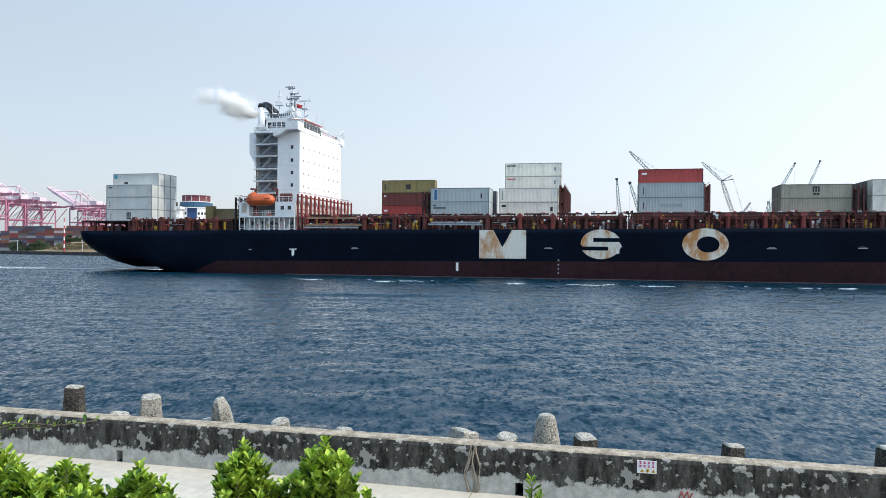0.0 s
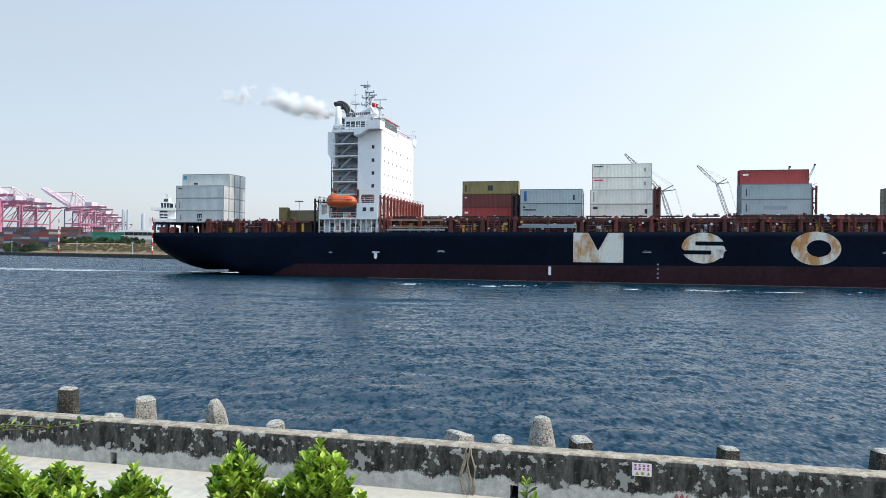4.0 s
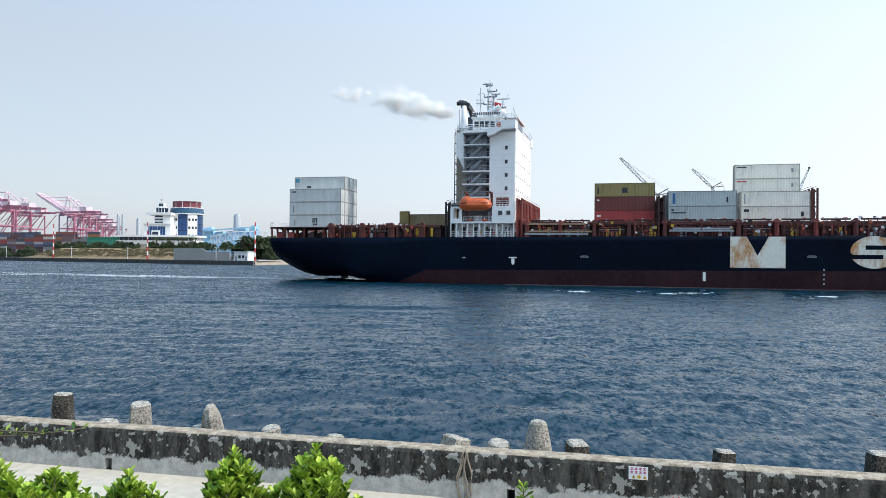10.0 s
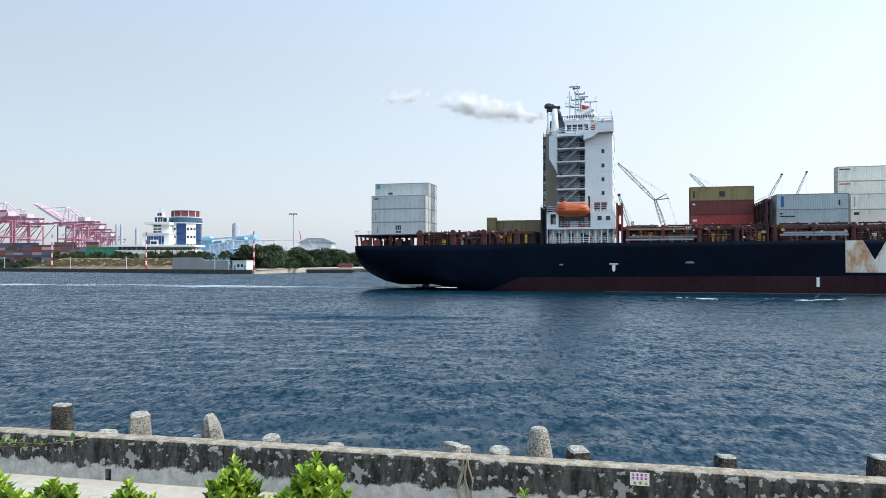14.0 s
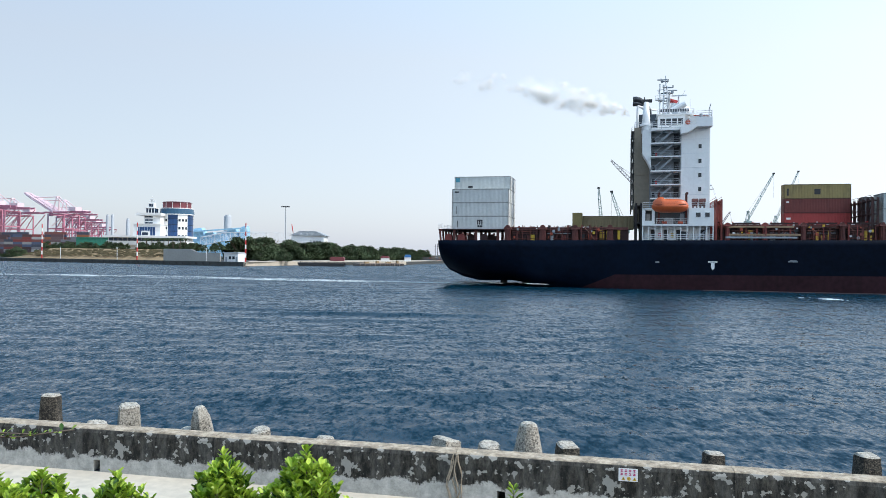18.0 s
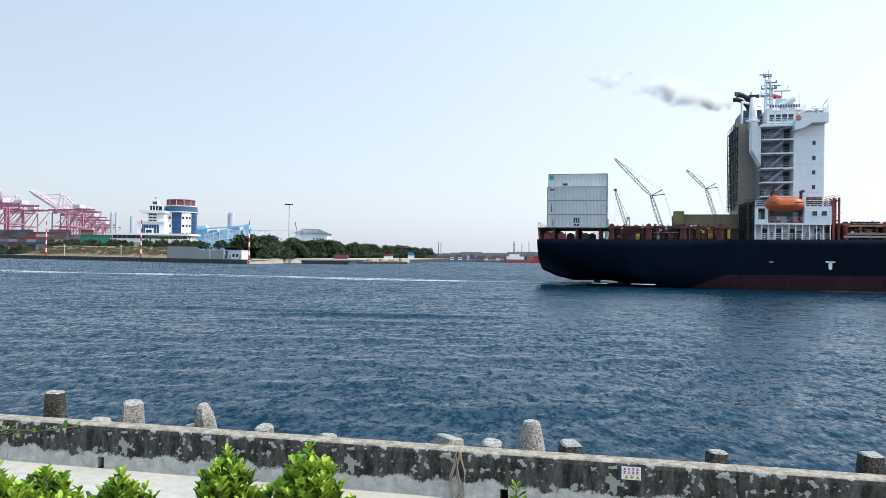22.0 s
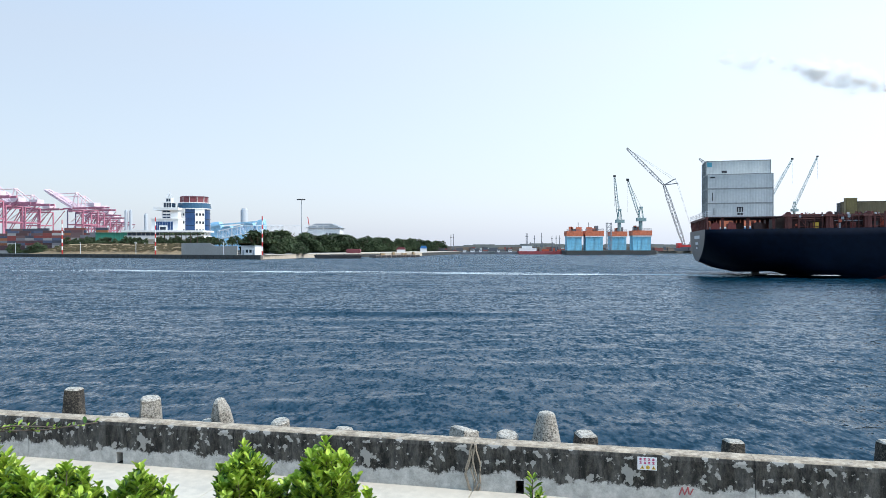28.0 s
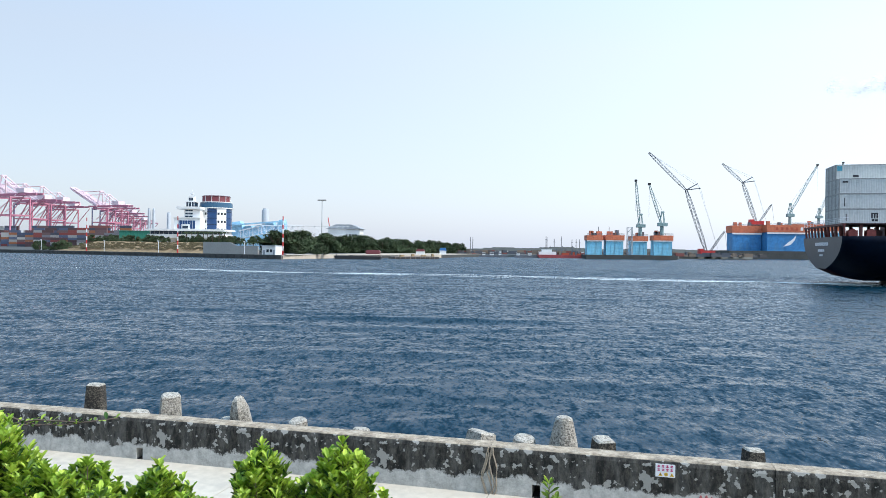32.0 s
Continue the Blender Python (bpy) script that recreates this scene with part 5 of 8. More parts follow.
def slab(name, pts, z0, z1, material, label, category="ground"):
    bm = bm_()
    prism(bm, [(u * FAR_X, v * FAR_Y) for u, v in pts], z1 - z0, lambda u, v, w: Vector((u, v, z0 + w)))
    return tagged(part(name, bm, material), label, category, kind="structure")


slab("ground", [(-420, 474), (-235, 380), (-80.2, 301), (-66, 345), (-40, 372), (-12, 405), (20, 520), (60, 640), (-60, 1400), (-1400, 1400), (-1100, 700)],
     -3, 1.9, QUAY, "low far quay and land across the water")
slab("beach", [(-79.0, 302.0), (-66, 344), (-40, 371), (-13, 404.5), (14, 500), (-20, 500), (-60, 420), (-86, 330)], 1.86, 1.97, SAND, "pale sandy apron on the far shore")
slab("shore_edge", [(-80.3, 300.5), (-65.5, 344.5), (-39.5, 371.2), (-12.4, 404.2), (-13.4, 404.9), (-40.4, 372.4), (-66.5, 345.5), (-81.0, 301.5)], -2, 1.75, SAND, "pale concrete edge of the shore", "shore edge")
slab("pier", [(-62, 342), (-34, 368), (-36, 374), (-66, 352)], -2, 1.6, QUAY, "low concrete landing stage", "pier")
slab("far_land", [(-60, 1398), (60, 700), (110, 640), (420, 700), (1500, 900), (1700, 2200), (-700, 2200)], -3, 1.6, HILL, "flat distant harbour land")
bm = bm_()
for i in range(60):
    x = -150 + i * 22
    box(bm, x, x + 22.3, 1600, 1700, 1.0, 9 + 6 * noise.noise(Vector((i * 0.21, 0, 0))) + 2.0 * noise.noise(Vector((i * 0.9, 4, 0))))
tagged(part("low_hill", bm, HILL), "hazy low hills on the horizon", "hill", kind="structure")


def quay_fenders():
    bm = bm_()
    a, b = Vector((-235 * FAR_X, 380 * FAR_Y, 0)), Vector((-80.2 * FAR_X, 301 * FAR_Y, 0))
    for i in range(58):
        p = a.lerp(b, -0.35 + 1.35 * i / 57)
        box(bm, p.x - 0.25, p.x + 0.25, p.y - 0.4, p.y + 0.6, 0.3, 1.5)
    tagged(part("quay_fenders", bm, BLACK), "row of dark fenders along the quay", "fender", kind="structure")
    d = (b - a).normalized()
    nrm = Vector((-d.y, d.x, 0))
    # dry grass bank
    bm = bm_()
    rows = []
    for i in range(40):
        p = a.lerp(b, -0.02 + 0.73 * i / 39)
        e = min(1.0, i / 6)
        rows.append([bm.verts.new(p + nrm * w + Vector((0, 0, z))) for w, z in ((4, 1.85), (10, 1.95 + 2.6 * e), (18, 2.0 + 5.4 * e + 0.4 * noise.noise(Vector((i * 0.3, 0, 0)))), (75, 2.0 + 5.6 * e))])
    for r, s in zip(rows, rows[1:]):
        for k in range(3):
            bm.faces.new((r[k], r[k + 1], s[k + 1], s[k]))
    tagged(part("grass_bank", bm, DRYGRASS), "dry yellow grass bank with dark tufts", "bank", kind="structure")
    bm = bm_()
    rng = random.Random(3)
    for _ in range(420):
        p = a.lerp(b, 0.06 + 0.63 * rng.random()) + nrm * rng.uniform(6, 17)
        z = 1.9 + (p - a - d * (p - a).dot(d)).dot(nrm) * 0.33 - 0.5
        s = rng.uniform(0.3, 0.6)
        box(bm, p.x - 2.2 * s, p.x + 2.2 * s, p.y - s, p.y + s, z, z + s * 0.9, taper=0.1)
    tagged(part("grass_tufts", bm, mat("dark_tuft_grass", (0.10, 0.08, 0.04), 0.9, var=0.4)), "dark grass tufts on the bank", "grass", kind="stuff")
    # plain grey wall by the corner
    bm = bm_()
    p, q = a.lerp(b, 0.695) + nrm * 3.0, a.lerp(b, 0.9) + nrm * 3.0
    m = Matrix.Translation(p) @ Matrix.Rotation(math.atan2(d.y, d.x), 4, 'Z')
    L = (q - p).length
    prism(bm, [(0, 1.8), (L, 1.8), (L, 6.0), (L * 0.62, 6.0), (L * 0.5, 7.6), (0, 7.6)], 0.5, lambda u, v, w: m @ Vector((u, w, v)))
    tagged(part("boundary_wall", bm, GREYWALL), "plain grey boundary wall on the quay", "wall", kind="structure")
    hut = thing("guard_hut", "small white hut beside the grey wall", "hut", m @ pose(L + 0.6, 2.0, 1.8))
    bm = bm_()
    box(bm, 0, 8.6, 0, 4.5, 0, 4.1)
    part("wall", bm, SHOREWHITE, hut)
    bm = bm_()
    box(bm, -0.3, 8.9, -0.5, 4.8, 4.1, 4.45)
    part("roof", bm, PALEGREY, hut)
    for x, w, z0, z1 in ((0.9, 1.1, 0.0, 2.3), (3.0, 1.4, 1.2, 2.6), (5.2, 1.4, 1.2, 2.6), (7.2, 0.9, 0.0, 2.3)):
        bm = bm_()
        box(bm, x, x + w, -0.08, 0.02, z0, z1)
        part("window" if z0 else "door", bm, GLASS if z0 else GREYST, hut)


quay_fenders()


def striped_pole(x, y, z0, z1):
    t = thing("striped_mast", "thin red and white striped mast on the quay edge", "mast", spot(x, y, z0), group="striped masts")
    n = 9
    for i in range(n):
        bm = bm_()
        tube(bm, (0, 0, (z1 - z0) * i / n), (0, 0, (z1 - z0) * (i + 1) / n), 0.36 - 0.014 * i, 8)
        part("band", bm, REDP if i % 2 == 0 else SHOREWHITE, t)


striped_pole(-205.0, 366, 1.9, 20.5)
striped_pole(-141.0, 333.4, 1.9, 20.5)
striped_pole(-80.4, 302.6, 1.9, 19.6)
for x, y in ((-192, 360), (-154, 341), (-242, 385), (-101, 313)):
    t = thing("quay_lamp", "thin white lamp post on the quay", "lamp post", spot(x, y, 1.9), group="quay lamps")
    bm = bm_()
    tube(bm, (0, 0, 0), (0, 0, 6), 0.14, 6)
    part("post", bm, RAILW, t)
    bm = bm_()
    box(bm, -0.7, 0.3, -0.15, 0.15, 6.0, 6.2)
    part("lamp_head", bm, RAILW, t)


def port_building():
    """White stepped harbour house beside a round glass drum."""
    t = thing("harbour_building", "white stepped harbour control house with blue windows", "building", spot(-167, 412, 8.2))
    DARKGLASS = mat("dark_blue_strip_glass", (0.02, 0.035, 0.06), 0.25, var=0.15)
    for x0, x1, y0, y1, z0, z1 in ((-23, 23, -4, 12, -6, 4.3), (-23.5, 23.5, -7, 12, 2.0, 4.3), (-22.5, 22.5, -5.5, 12, 4.3, 6.4), (-7.8, 8.4, -5, 8, 7.5, 14.6), (-2.7, 7.2, -2, 8, 14.6, 20.0), (-1.3, 2.0, 1, 5, 25.0, 27.9)):
        bm = bm_()
        box(bm, x0, x1, y0, y1, z0, z1)
        part("wall", bm, SHOREWHITE, t)
    for x0, x1, y0, y1, z0, z1 in ((-24.8, 24.8, -8.5, 13, 6.4, 7.5), (-7.0, 8.2, -4, 9, 20.0, 21.6), (-3.0, 3.4, -0.6, 6.4, 24.6, 25.0), (-8.2, 8.8, -5.4, 8.2, 14.4, 14.9)):
        bm = bm_()
        box(bm, x0, x1, y0, y1, z0, z1)
        part("roof", bm, SHOREWHITE, t)
    bm = bm_()
    box(bm, -2.5, 2.9, 0, 6, 21.6, 24.6)
    part("lantern_room", bm, DARKGLASS, t)
    for k in range(4):
        bm = bm_()
        box(bm, -2.5 + 1.7 * k, -2.2 + 1.7 * k, -0.12, 0.0, 21.6, 24.6)
        part("mullion", bm, SHOREWHITE, t)
    for i in range(16):
        bm = bm_()
        box(bm, -22.2 + i * 2.8, -19.6 + i * 2.8, -5.65, -5.45, 4.4, 6.3)
        part("window", bm, DARKGLASS, t)
    for z0, z1, x0, x1, y, n, g in ((7.8, 12.9, -5.8, 5.4, -5.12, 7, BLUEGLASS), (15.1, 16.0, -2.2, 2.7, -2.12, 2, DARKGLASS), (16.8, 17.7, -2.2, 2.7, -2.12, 2, DARKGLASS), (18.8, 19.7, -2.2, 2.7, -2.12, 2, DARKGLASS), (25.6, 27.3, -1.0, 1.7, 0.88, 2, DARKGLASS)):
        w = (x1 - x0) / n
        for i in range(n):
            bm = bm_()
            box(bm, x0 + i * w + 0.12, x0 + (i + 1) * w - 0.12, y, y + 0.2, z0, z1)
            part("window", bm, g, t)
    bm = bm_()
    box(bm, -2.7, 2.0, -6.2, -5.0, 7.5, 10.6)
    part("portico", bm, SHOREWHITE, t)
    bm = bm_()
    box(bm, -2.1, 1.4, -6.3, -6.15, 7.9, 9.6)
    part("portico_glass", bm, DARKGLASS, t)
    bm = bm_()
    for sx, sy in ((-1.1, 1.3), (1.8, 1.3), (1.8, 4.6), (-1.1, 4.6)):
        tube(bm, (sx, sy, 27.9), (0.35 + (sx - 0.35) * 0.5, 3 + (sy - 3) * 0.5, 30.2), 0.16, 4)
    tube(bm, (0.35, 3, 29), (0.35, 3, 32.4), 0.14, 5)
    box(bm, -0.6, 1.3, 1.9, 4.0, 29.9, 30.2)
    part("roof_mast", bm, RAILW, t)
    d = thing("drum_building", "round white and blue glass drum building with red roof", "building", spot(-155, 424, 1.9))
    r, top = 9.9, 27.4
    n = 30
    face = math.degrees(math.atan2(-424 * FAR_Y, 155 * FAR_X))
    bands = ((-90, -68, 1), (-68, -31, 0), (-31, 2, 1), (2, 33, 0), (33, 95, 1), (95, 150, 0), (150, 210, 1), (210, 270, 0))
    for i in range(n):
        a0, a1 = radians(face + 2 + 360 * i / n), radians(face + 2 + 360 * (i + 1) / n)
        mid = (2 + 360 * (i + 0.5) / n + 90) % 360 - 90
        glass = any(lo <= mid < hi and g for lo, hi, g in bands)
        q = r - (0.25 if glass else 0)
        bm = bm_()
        prism(bm, [(q * math.cos(a0), q * math.sin(a0)), (q * math.cos(a1), q * math.sin(a1)), (0.8 * r * math.cos(a1), 0.8 * r * math.sin(a1)), (0.8 * r * math.cos(a0), 0.8 * r * math.sin(a0))],
              top, lambda u, v, w: Vector((u, v, w)))
        part("wall_panel", bm, BLUEGLASS if glass else SHOREWHITE, d)
        m = Matrix.Rotation((a0 + a1) / 2, 4, 'Z')
        if glass:
            for z in (9.0, 13.0, 17.0, 21.0, 25.0):
                bm = bm_()
                box(bm, q * 0.99, q * 1.0 + 0.12, -1.0, 1.0, z, z + 0.22, m)
                part("floor_line", bm, GLASS, d)
        else:
            for z in (13.2, 18.2, 23.2):
                bm = bm_()
                box(bm, r * 0.985, r * 1.0 + 0.08, -0.62, 0.62, z, z + 1.5, m)
                part("window", bm, GLASS, d)
    for z0, z1, r0, r1, material in ((top, top + 0.5, 1.06, 1.06, SHOREWHITE), (top + 0.5, 31.2, 1.06, 1.0, mat("teal_glass_ring", (0.025, 0.085, 0.15), 0.2, var=0.15)), (31.2, 31.6, 1.0, 1.0, SHOREWHITE)):
        bm = bm_()
        tube(bm, (0, 0, z0), (0, 0, z1), r * r0, 32, r * r1)
        part("glass_ring", bm, material, d)
    for i in range(12):
        a0, a1 = 2 * math.pi * i / 12 + 0.02, 2 * math.pi * (i + 0.92) / 12
        bm = bm_()
        q = 0.88 * r
        prism(bm, [(q * math.cos(a0), q * math.sin(a0)), (q * math.cos(a1), q * math.sin(a1)), (0.5 * r * math.cos(a1), 0.5 * r * math.sin(a1)), (0.5 * r * math.cos(a0), 0.5 * r * math.sin(a0))], 3.5, lambda u, v, w: Vector((u, v, 31.6 + w)))
        part("roof_panel", bm, ROOFRED, d)
        bm = bm_()
        box(bm, q - 0.3, q + 0.12, -0.12, 0.12, 31.6, 35.1, Matrix.Rotation(a0 - 0.02, 4, 'Z'))
        part("roof_rib", bm, SHOREWHITE, d)
    bm = bm_()
    tube(bm, (0, 0, 35.1), (0, 0, 35.6), r * 0.9, 28, r * 0.84)
    part("roof_cap", bm, mat("dark_roof_cap", (0.10, 0.035, 0.045), 0.6), d)


port_building()


def ship_crane(x, y, s, turn):
    """A tall container gantry crane with its boom up at a slant."""
    t = thing("gantry_crane", "pink and white container gantry crane on the far quay", "gantry crane", spot(x, y, 1.9, 0, 0, turn + 180), group="gantry cranes")
    for lx in (-9, 9):
        for ly in (-12, 12):
            bm = bm_()
            box(bm, (lx - 0.5) * s, (lx + 0.5) * s, (ly - 0.5) * s, (ly + 0.5) * s, 0, 42 * s)
            part("leg", bm, CRANERED, t)
    bm = bm_()
    for z in (10, 26, 41):
        for ly in (-12, 12):
            box(bm, -9 * s, 9 * s, (ly - 0.5) * s, (ly + 0.5) * s, z * s, (z + 1.1) * s)
        for lx in (-9, 9):
            box(bm, (lx - 0.5) * s, (lx + 0.5) * s, -12 * s, 12 * s, z * s, (z + 1.1) * s)
    for lx in (-9, 9):
        tube(bm, (lx * s, -12 * s, 11 * s), (lx * s, 12 * s, 41 * s), 0.5 * s, 5)
        tube(bm, (lx * s, 12 * s, 27 * s), (lx * s, 30 * s, 43 * s), 0.4 * s, 5)
    part("cross_frame", bm, CRANERED, t)
    bm = bm_()
    for k in (-3, 3):
        box(bm, (k - 0.45) * s, (k + 0.45) * s, -26 * s, 36 * s, 43.4 * s, 45.2 * s)
    part("girder", bm, CRANERED, t)
    bm = bm_()
    for k in (-2.6, 2.6):
        truss(bm, (k * s, -12 * s, 45 * s), (k * s, -56 * s, 66 * s), 2.2 * s, 9, 0.55 * s)
    for k in range(6):
        f = k / 5
        box(bm, -2.6 * s, 2.6 * s, (-13 - 42 * f) * s, (-12 - 42 * f) * s, (45.2 + 20.5 * f) * s, (46.2 + 20.5 * f) * s)
    part("boom", bm, CRANEWHITE, t)
    bm = bm_()
    for k in (-4, 4):
        tube(bm, (k * s, -12 * s, 44 * s), (k * 0.4 * s, -9 * s, 61 * s), 0.7 * s, 5)
        tube(bm, (k * s, 14 * s, 45 * s), (k * 0.4 * s, -9 * s, 61 * s), 0.5 * s, 5)
        tube(bm, (k * 0.4 * s, -9 * s, 61 * s), (k * 0.6 * s, -44 * s, 61 * s), 0.3 * s, 4)
        tube(bm, (k * s, -12 * s, 30 * s), (k * s, 12 * s, 44 * s), 0.45 * s, 5)
    box(bm, -2 * s, 2 * s, -9.6 * s, -8.4 * s, 60.4 * s, 61.6 * s)
    part("a_frame", bm, CRANEWHITE, t)
    bm = bm_()
    for lx in (-9, 9):
        box(bm, (lx - 0.9) * s, (lx + 0.9) * s, -14 * s, 14 * s, 0.2 * s, 2.4 * s)
    box(bm, 9.2 * s, 10.0 * s, -11.6 * s, -10.8 * s, 2 * s, 42 * s)
    box(bm, -1.4 * s, 1.4 * s, -20 * s, -17.4 * s, 40.4 * s, 43.2 * s)
    part("sill_and_lift", bm, mat("blue_grey_crane_steel", (0.12, 0.13, 0.22), 0.6, var=0.15), t)
    bm = bm_()
    box(bm, -4 * s, 4 * s, 12 * s, 22 * s, 45.6 * s, 49.5 * s)
    part("machinery_house", bm, CRANEWHITE, t)


for k in range(4):                                     # the nearer berth
    f = k / 3
    ship_crane((-520 - 66 * f) / FAR_X, (820 + 230 * f) / FAR_Y, 1.34 - 0.05 * (k % 2), 68 + 3 * (k % 3))
for k in range(6):                                     # the berth beyond it
    f = (k / 5) ** 1.2
    ship_crane((-497 - 165 * f) / FAR_X, (1000 + 480 * f) / FAR_Y, 1.28 - 0.24 * f + 0.04 * (k % 2), 66 + 2 * (k % 3))

YARD = island_mat("stacked_container_colours", ((0.2, 0.07, 0.06), (0.06, 0.065, 0.09), (0.14, 0.085, 0.085), (0.22, 0.05, 0.045), (0.05, 0.07, 0.12), (0.09, 0.05, 0.055), (0.4, 0.39, 0.37), (0.12, 0.06, 0.065), (0.3, 0.29, 0.28), (0.09, 0.045, 0.045), (0.08, 0.1, 0.16), (0.17, 0.17, 0.19), (0.3, 0.11, 0.05)))


def yard():
    rng = random.Random(11)
    bm = bm_()
    for i in range(18):
        for j in range(3):
            for k in range(rng.randint(6, 9)):
                x = -570 + i * 12.6
                y = 750 + j * 6 - 0.44 * (x + 400)
                box(bm, x, x + 12.2, y, y + 2.4, 1.9 + k * 2.6, 4.45 + k * 2.6)
    tagged(part("container_stacks", bm, YARD), "long mixed stacks of containers in the far port", "containers", kind="stuff")
    t = thing("green_shed", "long green sheet-walled shed behind trees", "shed", spot(-255, 560, 1.9))
    bm = bm_()
    box(bm, -28, 28, -8, 8, 0, 15)
    part("wall", bm, GREENP, t)
    for k in range(14):
        bm = bm_()
        box(bm, -27.5 + k * 4, -27.2 + k * 4, -8.2, -8.0, 0, 15)
        part("wall_rib", bm, GREENP, t)
    bm = bm_()
    box(bm, -28.5, 28.5, -8.5, 8.5, 15, 15.6)
    part("roof", bm, GREENP, t)
    for x, y, h, r in ((-466, 1000, 57, 2.2), (-459, 1000, 57, 2.2), (-441, 1010, 52, 2.8), (-263, 900, 53, 5.0)):
        t = thing("chimney", "tall pale industrial chimney or silo in the haze", "chimney", spot(x, y, 1.9), group="chimneys")
        bm = bm_()
        tube(bm, (0, 0, 0), (0, 0, h), r, 16, r * 0.95)
        part("shaft", bm, PALEGREY, t, smooth=False)
        bm = bm_()
        tube(bm, (0, 0, h), (0, 0, h + 2), r * 0.7, 12)
        part("cap", bm, PALEGREY, t)
    t = thing("conveyor_plant", "pale blue bulk-handling plant with sloping galleries", "plant", spot(-250, 790, 1.9))
    for a, b, w in (((-22, -9, 28), (38, -9, 33), 2.4), ((-60, -9, 20), (-20, -9, 31), 2.4), ((-10, -9, 8), (44, -9, 20), 2.2)):
        bm = bm_()
        a, b = Vector(a), Vector(b)
        q = (b - a)
        m = Matrix.Translation(a) @ q.to_track_quat('X', 'Z').to_matrix().to_4x4()
        box(bm, 0, q.length, -w / 2, w / 2, -w / 3, w / 3, m)
        part("gallery", bm, PALEBLUE, t)
    for x, w, h in ((-54, 12, 25), (-42, 13, 33), (-29, 15, 35), (-14, 15, 33), (0, 14, 28), (13, 13, 29), (26, 13, 33), (40, 9, 36)):
        bm = bm_()
        prism(bm, [(x - w / 2, 0), (x + w / 2, 0), (x + w / 2, h * 0.84), (x + w * 0.32, h), (x - w * 0.3, h * 0.96), (x - w / 2, h * 0.82)], 14, lambda u, v, q: Vector((u, -7 + q, v)))
        part("shed", bm, PALEBLUE, t)
    t = thing("truss_bridge", "long white steel truss footbridge", "bridge", spot(-128, 430, 1.9))
    bm = bm_()
    line = [Vector((-16, 4, 8.5)), Vector((0, 0, 11.8)), Vector((28, -4, 11.8)), Vector((58, -8, 11.8))]
    for a, b, bays, thick in zip(line, line[1:], (5, 8, 8), (0.2, 0.2, 0.09)):
        for yy in (0.0, 3.2):
            o = Vector((0, yy, 0))
            up = Vector((0, 0, 5.4))
            tube(bm, a + o, b + o, thick, 4)
            tube(bm, a + o + up, b + o + up, thick, 4)
            for k in range(bays):
                p, q = a.lerp(b, k / bays) + o, a.lerp(b, (k + 1) / bays) + o
                tube(bm, p, p + up, thick * 0.7, 4)
                tube(bm, p if k % 2 else p + up, q + up if k % 2 else q, thick * 0.6, 4)
        prism(bm, [(0, 0), (1, 0), (1, 0.2), (0, 0.2)], 3.2, lambda u, v, w: a.lerp(b, u) + Vector((0, w, v - 0.1)))
    part("span", bm, RAILW, t)
    for x, y in ((-8, 4), (14, -1), (28, -3), (44, -5)):
        bm = bm_()
        tube(bm, (x - 3, y, 0), (x, y, 10.0), 0.35, 5)
        tube(bm, (x + 3, y, 0), (x, y, 10.0), 0.35, 5)
        tube(bm, (x - 2, y, 5), (x + 2, y, 5), 0.25, 5)
        part("support", bm, RAILW, t)
    t = thing("light_mast", "tall floodlight mast above the trees", "light mast", spot(-94, 452, 1.9))
    bm = bm_()
    tube(bm, (0, 0, 0), (0, 0, 36), 0.36, 8, 0.2)
    part("pole", bm, GREYST, t)
    bm = bm_()
    box(bm, -2.6, 2.6, -0.5, 0.5, 35.6, 36.1)
    for k in range(5):
        box(bm, -2.8 + k * 1.2, -2.2 + k * 1.2, -1.3, -0.7, 35.2, 36.0)
    part("lamp_crown", bm, BLACK, t)
    t = thing("low_hall", "low white hall with a dark pitched roof", "building", spot(-84, 485, 1.9))
    bm = bm_()
    box(bm, -11, 12, -10, 10, 0, 17)
    part("wall", bm, SHOREWHITE, t)
    bm = bm_()
    prism(bm, [(-12.5, 17), (13.5, 17), (6, 20.2), (-5, 20.2)], 22, lambda u, v, w: Vector((u, -11 + w, v)))
    part("roof", bm, GREYST, t)
    bm = bm_()
    tube(bm, (-10, -9, 19), (-11, -9, 25), 0.3, 5)
    part("roof_mast", bm, REDP, t)
    for i in range(4):
        bm = bm_()
        box(bm, 2 + i * 2.2, 3.4 + i * 2.2, -10.15, -9.9, 11.5, 13.5)
        part("window", bm, GLASS, t)


yard()


def make_tree(name, seed, h, spread):
    rng = random.Random(seed)
    t = thing(name, "dense dark green shore tree", "tree", group="shore trees")
    bm = bm_()
    tube(bm, (0, 0, 0), (0.2, 0, h * 0.55), 0.3, 7, 0.15)
    for k in range(5):
        a = rng.uniform(0, 6.3)
        tube(bm, (0.1, 0, h * (0.15 + 0.05 * k)), (spread * 0.6 * math.cos(a), spread * 0.6 * math.sin(a), h * (0.5 + 0.06 * k)), 0.14, 5, 0.05)
    part("trunk", bm, BARK, t)
    bm = bm_()
    for k in range(16):
        a, r = rng.uniform(0, 6.3), spread * (0.95 * rng.random() ** 0.6)
        rise = 0.10 + 0.66 * (1 - (r / spread) ** 2) * rng.uniform(0.55, 1.0)
        clumps(bm, (r * math.cos(a), r * math.sin(a), h * (0.16 if k % 3 == 0 else rise)), (spread * 0.46, spread * 0.46, h * 0.18), 170, 0.36, rng)
    part("crown", bm, LEAF, t)
    return t


